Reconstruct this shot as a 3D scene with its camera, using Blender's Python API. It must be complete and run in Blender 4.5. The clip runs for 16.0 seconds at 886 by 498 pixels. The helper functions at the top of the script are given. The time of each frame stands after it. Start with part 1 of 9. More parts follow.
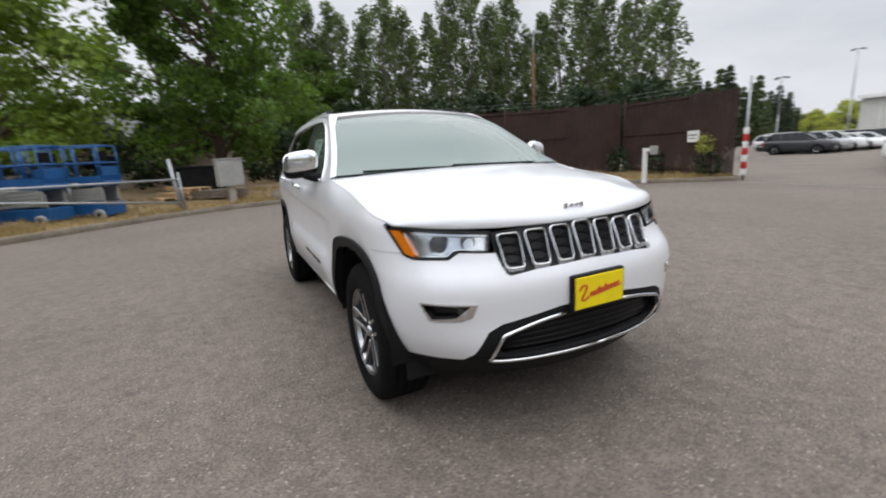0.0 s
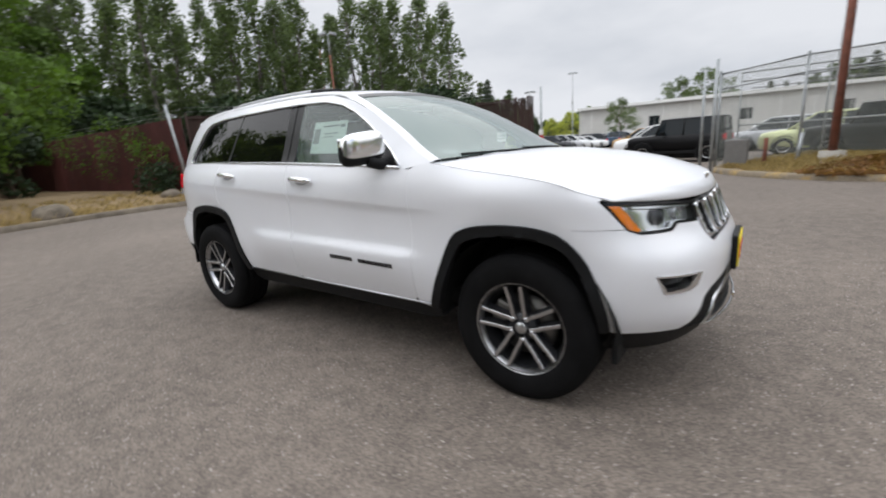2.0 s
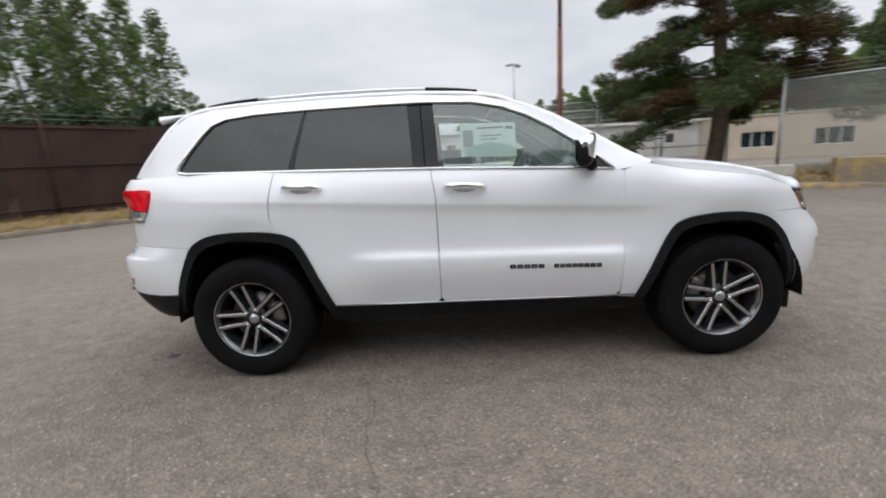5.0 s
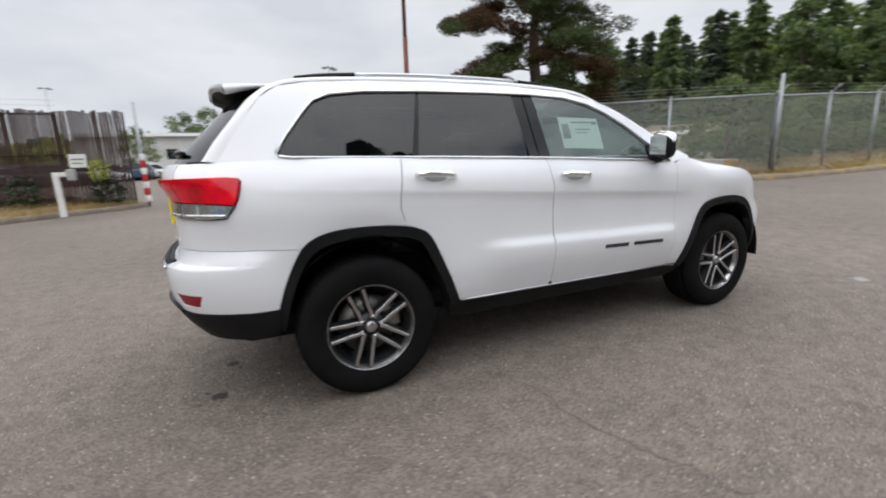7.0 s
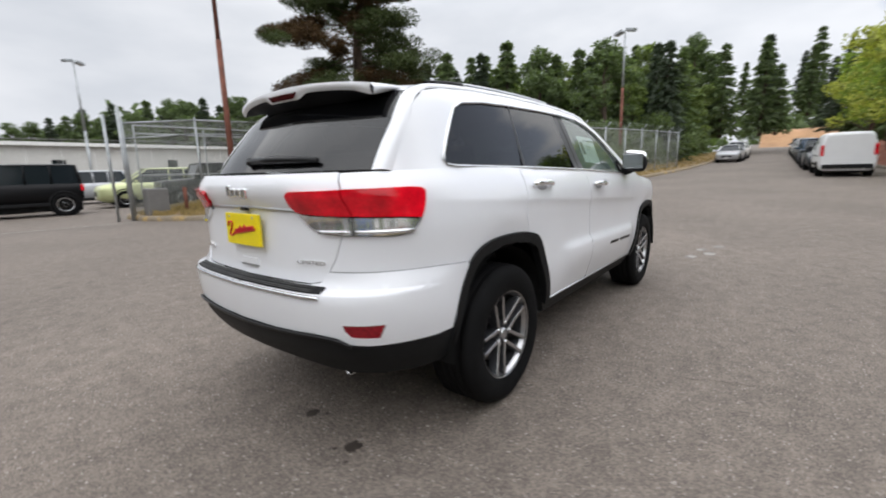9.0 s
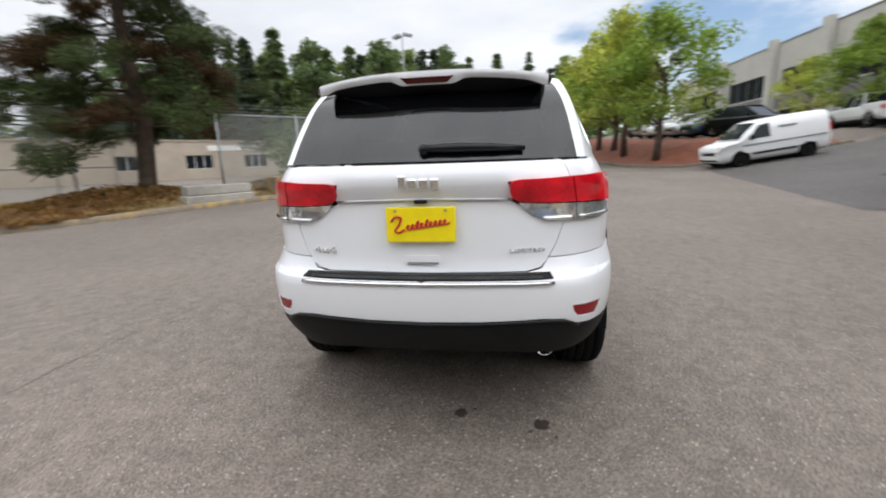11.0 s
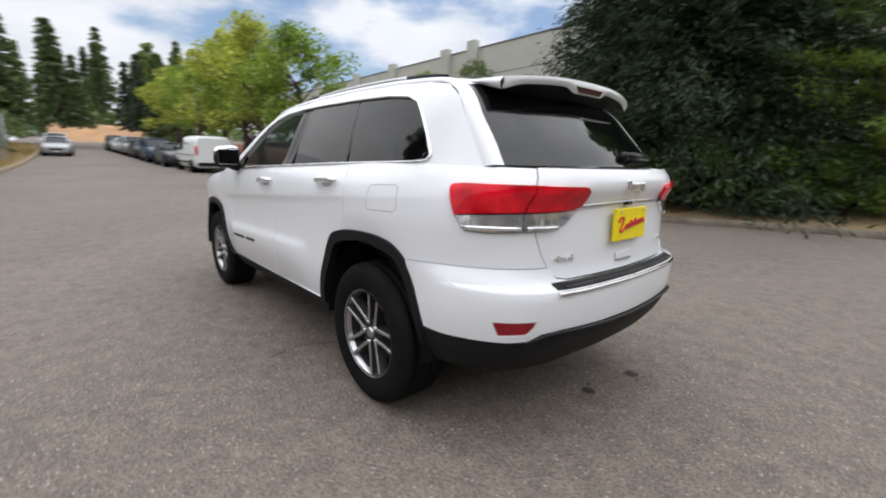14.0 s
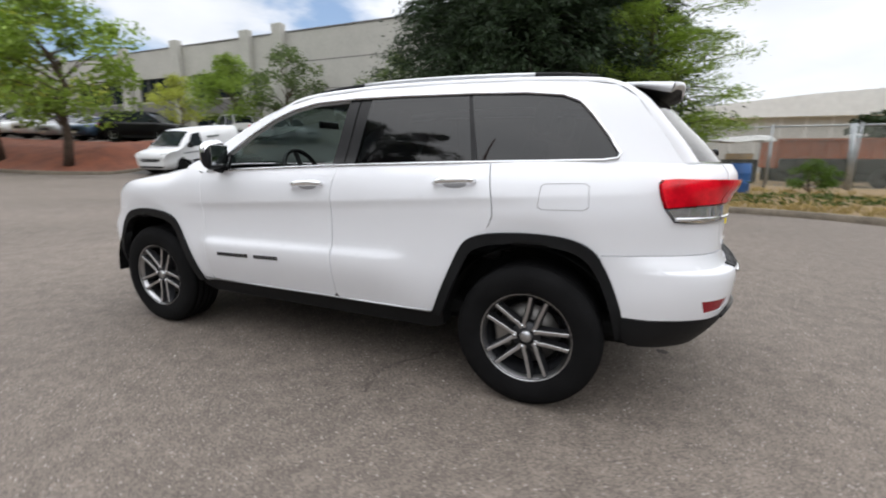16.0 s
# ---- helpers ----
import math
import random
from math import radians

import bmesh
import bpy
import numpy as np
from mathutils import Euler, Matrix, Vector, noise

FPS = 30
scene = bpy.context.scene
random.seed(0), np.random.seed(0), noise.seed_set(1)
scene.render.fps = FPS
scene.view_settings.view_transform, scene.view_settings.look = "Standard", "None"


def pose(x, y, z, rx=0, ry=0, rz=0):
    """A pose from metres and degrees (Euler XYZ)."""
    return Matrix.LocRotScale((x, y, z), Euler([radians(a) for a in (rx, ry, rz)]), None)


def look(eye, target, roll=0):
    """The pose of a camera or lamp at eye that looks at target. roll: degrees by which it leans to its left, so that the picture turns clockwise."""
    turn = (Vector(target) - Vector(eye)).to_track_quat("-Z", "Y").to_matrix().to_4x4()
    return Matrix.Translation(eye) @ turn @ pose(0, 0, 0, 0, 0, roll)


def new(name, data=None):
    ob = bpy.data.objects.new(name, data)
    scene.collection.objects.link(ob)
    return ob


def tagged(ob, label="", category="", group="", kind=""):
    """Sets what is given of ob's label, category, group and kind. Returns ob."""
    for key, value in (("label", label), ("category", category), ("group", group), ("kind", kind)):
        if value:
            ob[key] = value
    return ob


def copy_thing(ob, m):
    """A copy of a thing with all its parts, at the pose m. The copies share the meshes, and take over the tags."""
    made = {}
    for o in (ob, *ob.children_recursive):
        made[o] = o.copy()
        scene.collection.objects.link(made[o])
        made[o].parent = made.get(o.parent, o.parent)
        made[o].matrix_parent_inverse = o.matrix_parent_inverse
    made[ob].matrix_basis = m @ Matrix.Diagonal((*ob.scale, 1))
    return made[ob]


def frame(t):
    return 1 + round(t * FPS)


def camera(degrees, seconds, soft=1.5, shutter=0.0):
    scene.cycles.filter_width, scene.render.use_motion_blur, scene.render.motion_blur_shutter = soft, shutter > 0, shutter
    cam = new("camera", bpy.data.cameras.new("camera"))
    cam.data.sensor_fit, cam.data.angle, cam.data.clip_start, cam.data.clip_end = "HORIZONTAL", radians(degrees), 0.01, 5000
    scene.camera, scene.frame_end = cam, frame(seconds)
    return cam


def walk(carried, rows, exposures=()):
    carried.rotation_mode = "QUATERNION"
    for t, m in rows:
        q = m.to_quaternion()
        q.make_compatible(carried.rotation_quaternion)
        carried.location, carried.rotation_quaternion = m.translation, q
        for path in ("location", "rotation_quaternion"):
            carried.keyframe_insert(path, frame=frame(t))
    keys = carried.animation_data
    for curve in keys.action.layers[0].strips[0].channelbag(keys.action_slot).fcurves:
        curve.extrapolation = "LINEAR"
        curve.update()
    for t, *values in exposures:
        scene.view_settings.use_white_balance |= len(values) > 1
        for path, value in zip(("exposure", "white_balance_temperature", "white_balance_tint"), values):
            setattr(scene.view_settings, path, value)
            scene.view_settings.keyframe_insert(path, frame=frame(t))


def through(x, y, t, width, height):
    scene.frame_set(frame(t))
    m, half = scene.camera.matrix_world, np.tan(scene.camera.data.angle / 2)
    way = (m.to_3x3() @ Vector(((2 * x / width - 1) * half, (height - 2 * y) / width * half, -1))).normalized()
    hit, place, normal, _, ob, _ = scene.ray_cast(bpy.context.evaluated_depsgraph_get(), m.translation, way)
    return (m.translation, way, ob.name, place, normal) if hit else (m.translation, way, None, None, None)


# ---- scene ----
cam = camera(91.5, 16.0, 1.9, 0.7)
PATH = [
    (0, (3.702, -1.473, 1.321), (1.945, -0.615, 0.902), -3.1),
    (0.5, (3.419, -1.829, 1.282), (1.782, -0.772, 0.829), -2.6),
    (1, (3.13, -2.173, 1.278), (1.639, -0.915, 0.839), -3.2),
    (1.5, (2.802, -2.483, 1.286), (1.481, -1.055, 0.821), -2.7),
    (2, (2.382, -2.7, 1.297), (1.211, -1.145, 0.839), -3.9),
    (2.5, (1.96, -2.931, 1.282), (0.952, -1.252, 0.877), -4.3),
    (3, (1.554, -3.116, 1.275), (0.715, -1.346, 0.871), -3.4),
    (3.5, (1.113, -3.273, 1.301), (0.434, -1.433, 0.913), -3.4),
    (4, (0.679, -3.42, 1.295), (0.223, -1.505, 0.946), -2.9),
    (4.2, (0.521, -3.473, 1.31), (0.118, -1.552, 0.929), -2.5),
    (6.3, (-1.33, -3.265, 1.272), (-0.747, -1.395, 0.867), -2.7),
    (6.5, (-1.501, -3.211, 1.28), (-0.865, -1.356, 0.887), -1.5),
    (7, (-1.996, -3.095, 1.278), (-1.198, -1.308, 0.865), -1.9),
    (7.5, (-2.402, -2.872, 1.263), (-1.39, -1.194, 0.863), -2.0),
    (8, (-2.781, -2.629, 1.282), (-1.591, -1.074, 0.874), -1.9),
    (8.5, (-3.158, -2.367, 1.302), (-1.743, -1.012, 0.898), -0.7),
    (8.7, (-3.279, -2.246, 1.289), (-1.808, -0.946, 0.905), -1.1),
    (10.8, (-4.161, -0.549, 1.304), (-2.251, -0.113, 0.903), -1.4),
    (11, (-4.223, -0.373, 1.309), (-2.289, -0.076, 0.896), -1.8),
    (11.5, (-4.24, 0.047, 1.299), (-2.285, 0.097, 0.88), -0.6),
    (12, (-4.168, 0.478, 1.298), (-2.229, 0.219, 0.88), -0.9),
    (12.5, (-4.068, 0.931, 1.316), (-2.203, 0.378, 0.853), -0.1),
    (13, (-3.877, 1.317, 1.288), (-2.125, 0.463, 0.84), 1.5),
    (13.5, (-3.619, 1.666, 1.295), (-1.985, 0.617, 0.818), 1.2),
    (14, (-3.379, 2.062, 1.303), (-1.906, 0.768, 0.909), 1.1),
    (14.5, (-3.02, 2.336, 1.272), (-1.746, 0.85, 0.862), 1.4),
    (15, (-2.671, 2.609, 1.278), (-1.576, 0.978, 0.901), 2.0),
    (15.5, (-2.309, 2.899, 1.307), (-1.345, 1.194, 0.905), 1.7),
    (16, (-1.895, 3.027, 1.312), (-1.124, 1.229, 0.895), 0.4),
]
walk(cam, [(t, look(eye, target, roll)) for t, eye, target, roll in PATH], [(0.0, 0.30), (3.0, 0.37), (8.0, 0.37), (11.0, 0.55), (12, 0.52), (13, 0.42), (14, 0.43), (15, 0.46), (16.0, 0.49)])

# ---- world, sun and exposure ----
SUN_AZ, SUN_EL = radians(-75), radians(78)
world = bpy.data.worlds.new("sky")
scene.world = world
world.use_nodes = True
wn, wl = world.node_tree.nodes, world.node_tree.links
wn.clear()
w_out = wn.new("ShaderNodeOutputWorld")
w_bg = wn.new("ShaderNodeBackground")
w_sky = wn.new("ShaderNodeTexSky")
w_sky.sky_type, w_sky.sun_disc = "NISHITA", False
w_sky.sun_elevation, w_sky.sun_rotation = SUN_EL, radians(90) - SUN_AZ
w_sky.air_density, w_sky.dust_density, w_sky.ozone_density = 1.0, 1.5, 2.0
w_gain = wn.new("ShaderNodeVectorMath")
w_gain.operation = "SCALE"
w_gain.inputs["Scale"].default_value = 0.11
w_co = wn.new("ShaderNodeTexCoord")
w_sep = wn.new("ShaderNodeSeparateXYZ")
w_flat = wn.new("ShaderNodeMapping")
w_flat.inputs["Scale"].default_value = (1.0, 1.0, 2.6)
w_n1 = wn.new("ShaderNodeTexNoise")
w_n1.inputs["Scale"].default_value, w_n1.inputs["Detail"].default_value, w_n1.inputs["Roughness"].default_value = 2.3, 7.0, 0.55
w_n2 = wn.new("ShaderNodeTexNoise")
w_n2.inputs["Scale"].default_value, w_n2.inputs["Detail"].default_value = 3.1, 5.0
# cloud deck with a break of blue towards the south-east
w_dir = wn.new("ShaderNodeVectorMath")
w_dir.operation = "DOT_PRODUCT"
w_dir.inputs[1].default_value = (math.cos(radians(-36)) * 0.96, math.sin(radians(-36)) * 0.96, 0.28)
w_open = wn.new("ShaderNodeMapRange")
w_open.inputs["From Min"].default_value, w_open.inputs["From Max"].default_value = 0.74, 0.95
w_open.inputs["To Min"].default_value, w_open.inputs["To Max"].default_value = 0.62, -0.02
w_add = wn.new("ShaderNodeMath")
w_add.operation = "ADD"
w_cov = wn.new("ShaderNodeMapRange")
w_cov.interpolation_type = "SMOOTHSTEP"
w_cov.inputs["From Min"].default_value, w_cov.inputs["From Max"].default_value = 0.46, 0.60
w_tone = wn.new("ShaderNodeValToRGB")
w_tone.color_ramp.elements[0].position, w_tone.color_ramp.elements[0].color = 0.36, (0.72, 0.755, 0.82, 1)
w_tone.color_ramp.elements[1].position, w_tone.color_ramp.elements[1].color = 0.62, (0.88, 0.905, 0.96, 1)
w_up = wn.new("ShaderNodeMapRange")
w_up.inputs["From Min"].default_value, w_up.inputs["From Max"].default_value = 0.30, 0.95
w_up.inputs["To Min"].default_value, w_up.inputs["To Max"].default_value = 1.0, 2.25
w_cl = wn.new("ShaderNodeVectorMath")
w_cl.operation = "SCALE"
w_mix = wn.new("ShaderNodeMix")
w_mix.data_type = "RGBA"
wl.new(w_co.outputs["Generated"], w_flat.inputs["Vector"])
wl.new(w_flat.outputs["Vector"], w_n1.inputs["Vector"])
wl.new(w_flat.outputs["Vector"], w_n2.inputs["Vector"])
wl.new(w_co.outputs["Generated"], w_dir.inputs[0])
wl.new(w_co.outputs["Generated"], w_sep.inputs[0])
wl.new(w_dir.outputs["Value"], w_open.inputs["Value"])
wl.new(w_open.outputs[0], w_add.inputs[0])
wl.new(w_n1.outputs["Fac"], w_add.inputs[1])
wl.new(w_add.outputs[0], w_cov.inputs["Value"])
wl.new(w_n2.outputs["Fac"], w_tone.inputs["Fac"])
wl.new(w_sep.outputs["Z"], w_up.inputs["Value"])
wl.new(w_tone.outputs["Color"], w_cl.inputs[0])
# brighter towards the south, where the sun stands behind the cloud
w_side = wn.new("ShaderNodeMapRange")
w_side.inputs["From Min"].default_value, w_side.inputs["From Max"].default_value = -1.0, 1.0
w_side.inputs["To Min"].default_value, w_side.inputs["To Max"].default_value = 0.96, 0.76
w_mul = wn.new("ShaderNodeMath")
w_mul.operation = "MULTIPLY"
wl.new(w_sep.outputs["Y"], w_side.inputs["Value"])
wl.new(w_up.outputs[0], w_mul.inputs[0])
wl.new(w_side.outputs[0], w_mul.inputs[1])
wl.new(w_mul.outputs[0], w_cl.inputs["Scale"])
wl.new(w_sky.outputs["Color"], w_gain.inputs[0])
wl.new(w_cov.outputs[0], w_mix.inputs["Factor"])
wl.new(w_gain.outputs[0], w_mix.inputs["A"])
wl.new(w_cl.outputs[0], w_mix.inputs["B"])
wl.new(w_mix.outputs["Result"], w_bg.inputs["Color"])
w_bg.inputs["Strength"].default_value = 0.92
wl.new(w_bg.outputs[0], w_out.inputs[0])

sun = new("sun", bpy.data.lights.new("sun", "SUN"))
sun.data.energy, sun.data.angle, sun.data.color = 1.2, radians(150), (1.0, 0.96, 0.9)
sun.matrix_world = look((0, 0, 0), (-math.cos(SUN_AZ) * math.cos(SUN_EL), -math.sin(SUN_AZ) * math.cos(SUN_EL), -math.sin(SUN_EL)))

# ---- materials ----


def surface(name, color, rough=0.6, metal=0.0, vary=0.0, scale=8.0, fine=0.0, fine_scale=60.0, bump=0.0, bump_scale=None,
            coat=0.0, alpha_jitter=0.0, second=None, spread=(0.35, 0.65), space="Object", spec=0.5):
    """A node material: base colour with broad and fine variation, bump, optional coat; second colour mixed in patches."""
    m = bpy.data.materials.new(name)
    m.use_nodes = True
    n, l = m.node_tree.nodes, m.node_tree.links
    b = n["Principled BSDF"]
    b.inputs["Base Color"].default_value = (*color, 1)
    b.inputs["Roughness"].default_value, b.inputs["Metallic"].default_value = rough, metal
    b.inputs["Coat Weight"].default_value, b.inputs["Coat Roughness"].default_value = coat, 0.06
    b.inputs["Specular IOR Level"].default_value = spec
    co = n.new("ShaderNodeTexCoord")
    out = None
    if vary or second or fine or alpha_jitter:
        rgb = n.new("ShaderNodeRGB")
        rgb.outputs[0].default_value = (*color, 1)
        out = rgb.outputs[0]
        big = n.new("ShaderNodeTexNoise")
        big.inputs["Scale"].default_value, big.inputs["Detail"].default_value = scale, 6.0
        l.new(co.outputs[space], big.inputs["Vector"])
        if second:
            ramp = n.new("ShaderNodeMapRange")
            ramp.inputs["From Min"].default_value, ramp.inputs["From Max"].default_value = spread
            l.new(big.outputs["Fac"], ramp.inputs["Value"])
            mix = n.new("ShaderNodeMix")
            mix.data_type = "RGBA"
            mix.inputs["B"].default_value = (*second, 1)
            l.new(ramp.outputs[0], mix.inputs["Factor"])
            l.new(out, mix.inputs["A"])
            out = mix.outputs["Result"]
        for amount, tex_scale, source in ((vary, scale, big), (fine, fine_scale, None)):
            if not amount:
                continue
            if source is None:
                source = n.new("ShaderNodeTexNoise")
                source.inputs["Scale"].default_value, source.inputs["Detail"].default_value = tex_scale, 3.0
                l.new(co.outputs[space], source.inputs["Vector"])
            rg = n.new("ShaderNodeMapRange")
            rg.inputs["From Min"].default_value, rg.inputs["From Max"].default_value = 0.3, 0.7
            rg.inputs["To Min"].default_value, rg.inputs["To Max"].default_value = 1 - amount, 1 + amount
            l.new(source.outputs["Fac"], rg.inputs["Value"])
            sc = n.new("ShaderNodeVectorMath")
            sc.operation = "SCALE"
            l.new(out, sc.inputs[0])
            l.new(rg.outputs[0], sc.inputs["Scale"])
            out = sc.outputs[0]
        if alpha_jitter:
            info = n.new("ShaderNodeNewGeometry")
            rg = n.new("ShaderNodeMapRange")
            rg.inputs["To Min"].default_value, rg.inputs["To Max"].default_value = 1 - alpha_jitter, 1 + alpha_jitter
            l.new(info.outputs["Random Per Island"], rg.inputs["Value"])
            sc = n.new("ShaderNodeVectorMath")
            sc.operation = "SCALE"
            l.new(out, sc.inputs[0])
            l.new(rg.outputs[0], sc.inputs["Scale"])
            out = sc.outputs[0]
        l.new(out, b.inputs["Base Color"])
    if bump:
        bt = n.new("ShaderNodeTexNoise")
        bt.inputs["Scale"].default_value, bt.inputs["Detail"].default_value = bump_scale or fine_scale, 4.0
        l.new(co.outputs[space], bt.inputs["Vector"])
        bn = n.new("ShaderNodeBump")
        bn.inputs["Strength"].default_value, bn.inputs["Distance"].default_value = min(1.0, bump), 0.01
        l.new(bt.outputs["Fac"], bn.inputs["Height"])
        l.new(bn.outputs[0], b.inputs["Normal"])
    return m


def glass_surface(name, tint, rough=0.0, see=1.0, dark=(0.01, 0.011, 0.012), ior=1.55):
    """A thin pane: a tinted see-through sheet with a glossy face; see: how much shows through."""
    m = bpy.data.materials.new(name)
    m.use_nodes = True
    n, l = m.node_tree.nodes, m.node_tree.links
    n.clear()
    o = n.new("ShaderNodeOutputMaterial")
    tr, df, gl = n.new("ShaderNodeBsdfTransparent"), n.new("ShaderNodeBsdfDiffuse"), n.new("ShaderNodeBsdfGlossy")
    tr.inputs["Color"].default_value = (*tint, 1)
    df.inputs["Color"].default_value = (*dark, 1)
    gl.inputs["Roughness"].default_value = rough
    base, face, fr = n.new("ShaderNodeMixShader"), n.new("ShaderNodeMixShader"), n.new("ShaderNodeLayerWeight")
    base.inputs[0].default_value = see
    fr.inputs["Blend"].default_value = 0.5
    f0 = ((ior - 1) / (ior + 1)) ** 2
    pw, gain = n.new("ShaderNodeMath"), n.new("ShaderNodeMapRange")
    pw.operation, pw.inputs[1].default_value = "POWER", 5.0
    gain.inputs["To Min"].default_value, gain.inputs["To Max"].default_value = f0, 1.0
    l.new(fr.outputs["Facing"], pw.inputs[0])
    l.new(pw.outputs[0], gain.inputs["Value"])
    l.new(df.outputs[0], base.inputs[1])
    l.new(tr.outputs[0], base.inputs[2])
    l.new(gain.outputs[0], face.inputs[0])
    l.new(base.outputs[0], face.inputs[1])
    l.new(gl.outputs[0], face.inputs[2])
    l.new(face.outputs[0], o.inputs[0])
    return m


def leaf_surface(name, color, jitter=0.35, through=0.35):
    m = surface(name, color, rough=0.6, alpha_jitter=jitter, vary=0.25, scale=0.8, space="Object", spec=0.18)
    n, l = m.node_tree.nodes, m.node_tree.links
    b = n["Principled BSDF"]
    tl, mx, o = n.new("ShaderNodeBsdfTranslucent"), n.new("ShaderNodeMixShader"), n["Material Output"]
    src = b.inputs["Base Color"].links[0].from_socket
    warm = n.new("ShaderNodeVectorMath")
    warm.operation = "MULTIPLY"
    warm.inputs[1].default_value = (1.3, 1.5, 0.6)
    l.new(src, warm.inputs[0])
    l.new(warm.outputs[0], tl.inputs["Color"])
    mx.inputs[0].default_value = through
    l.new(b.outputs[0], mx.inputs[1])
    l.new(tl.outputs[0], mx.inputs[2])
    l.new(mx.outputs[0], o.inputs[0])
    return m


def asphalt_surface(name, color):
    m = surface(name, color, rough=0.80, vary=0.14, scale=0.35, fine=0.16, fine_scale=7.0, bump=0.85, bump_scale=55.0, spec=0.35)
    n, l = m.node_tree.nodes, m.node_tree.links
    b = n["Principled BSDF"]
    src = b.inputs["Base Color"].links[0].from_socket
    co = [x for x in n if x.type == "TEX_COORD"][0]
    # stone chips in the binder: cells of about a centimetre
    v = n.new("ShaderNodeTexVoronoi")
    v.inputs["Scale"].default_value = 105.0
    l.new(co.outputs["Object"], v.inputs["Vector"])
    hs = n.new("ShaderNodeSeparateColor")
    l.new(v.outputs["Color"], hs.inputs[0])
    rg = n.new("ShaderNodeMapRange")
    rg.inputs["To Min"].default_value, rg.inputs["To Max"].default_value = 0.66, 1.32
    l.new(hs.outputs[0], rg.inputs["Value"])
    sc = n.new("ShaderNodeVectorMath")
    sc.operation = "SCALE"
    l.new(src, sc.inputs[0])
    l.new(rg.outputs[0], sc.inputs["Scale"])
    # a few pale chips
    pale = n.new("ShaderNodeMapRange")
    pale.inputs["From Min"].default_value, pale.inputs["From Max"].default_value = 0.965, 0.995
    l.new(hs.outputs[1], pale.inputs["Value"])
    mx = n.new("ShaderNodeMix")
    mx.data_type = "RGBA"
    mx.inputs["B"].default_value = (0.34, 0.31, 0.28, 1)
    l.new(pale.outputs[0], mx.inputs["Factor"])
    l.new(sc.outputs[0], mx.inputs["A"])
    l.new(mx.outputs["Result"], b.inputs["Base Color"])
    return m


M_ASPHALT = asphalt_surface("asphalt", (0.154, 0.129, 0.1095))
M_NEWASPHALT = asphalt_surface("newer_dark_asphalt", (0.082, 0.075, 0.071))
M_PAINT = surface("white_car_paint", (0.80, 0.812, 0.848), rough=0.28, coat=0.6, fine=0.012, fine_scale=3.0)
M_CLAD = surface("black_moulded_plastic", (0.010, 0.0105, 0.0115), rough=0.55, vary=0.15, scale=6, bump=0.15, bump_scale=240, spec=0.18)
M_BLACK = surface("black_gloss_trim", (0.006, 0.006, 0.007), rough=0.28, fine=0.05, fine_scale=12, spec=0.25)
M_DARK = surface("dark_underbody", (0.010, 0.010, 0.010), rough=0.9, vary=0.3, scale=5, spec=0.1)
M_CHROME = surface("chrome", (0.72, 0.73, 0.75), rough=0.07, metal=1.0)
M_CAP = surface("pale_chrome_cap", (0.88, 0.89, 0.90), rough=0.14, metal=0.85, fine=0.03, fine_scale=20)
M_SATIN = surface("satin_silver", (0.55, 0.56, 0.58), rough=0.28, metal=1.0)
M_RIM = surface("machined_alloy", (0.50, 0.50, 0.51), rough=0.3, metal=1.0, fine=0.06, fine_scale=30)
M_RIMDARK = surface("grey_painted_alloy", (0.035, 0.036, 0.040), rough=0.4, metal=0.5)
M_TYRE = surface("tyre_rubber", (0.0075, 0.0075, 0.008), rough=0.8, vary=0.25, scale=7, bump=0.3, bump_scale=90, spec=0.10)
M_DISC = surface("brake_steel", (0.25, 0.24, 0.23), rough=0.45, metal=0.9, vary=0.2, scale=12)
# the pale dull share of this pane's colour stands for reflected sky
M_GLASS = glass_surface("pane_with_sky_sheen", (0.72, 0.80, 0.77), see=0.80, dark=(0.33, 0.42, 0.395), ior=1.8)
M_PRIVACY = glass_surface("privacy_glass", (0.05, 0.052, 0.056), see=0.8, dark=(0.012, 0.0125, 0.0145), ior=1.66)
# pale green dull colour painted in for the sky mirrored by the screen
M_SHIELD = glass_surface("windscreen_with_sky_sheen", (0.50, 0.62, 0.59), see=0.55, dark=(0.34, 0.45, 0.425), ior=1.9)
M_LENS = glass_surface("clear_lens", (0.9, 0.92, 0.93))
M_RED = surface("red_lens", (0.64, 0.005, 0.017), rough=0.10, coat=0.25, vary=0.40, scale=8, fine=0.10, fine_scale=70, spec=0.35)
M_BRAKE = surface("unlit_brake_lamp_lens", (0.045, 0.003, 0.004), rough=0.2, fine=0.3, fine_scale=90)
M_REDDARK = surface("dark_red_reflector", (0.26, 0.006, 0.014), rough=0.25, fine=0.3, fine_scale=90)
M_AMBER = surface("amber_lens", (0.95, 0.25, 0.012), rough=0.15, coat=0.5, fine=0.1, fine_scale=60)
M_SEAT = surface("black_leather", (0.02, 0.02, 0.021), rough=0.5, vary=0.2, scale=10, bump=0.2, bump_scale=120)
M_GREYTRIM = surface("grey_interior_trim", (0.09, 0.09, 0.09), rough=0.7, vary=0.2, scale=6)
M_PAPER = surface("window_sticker_paper", (0.72, 0.80, 0.76), rough=0.6, fine=0.03, fine_scale=20)
# white body colour greyed, to stand for shade in gaps and recesses
M_SHUT = surface("shaded_body_seam", (0.30, 0.30, 0.31), rough=0.6, fine=0.04, fine_scale=12)
M_REFLECTOR = surface("silver_lamp_reflector", (0.72, 0.73, 0.75), rough=0.16, metal=0.8, vary=0.12, scale=18)
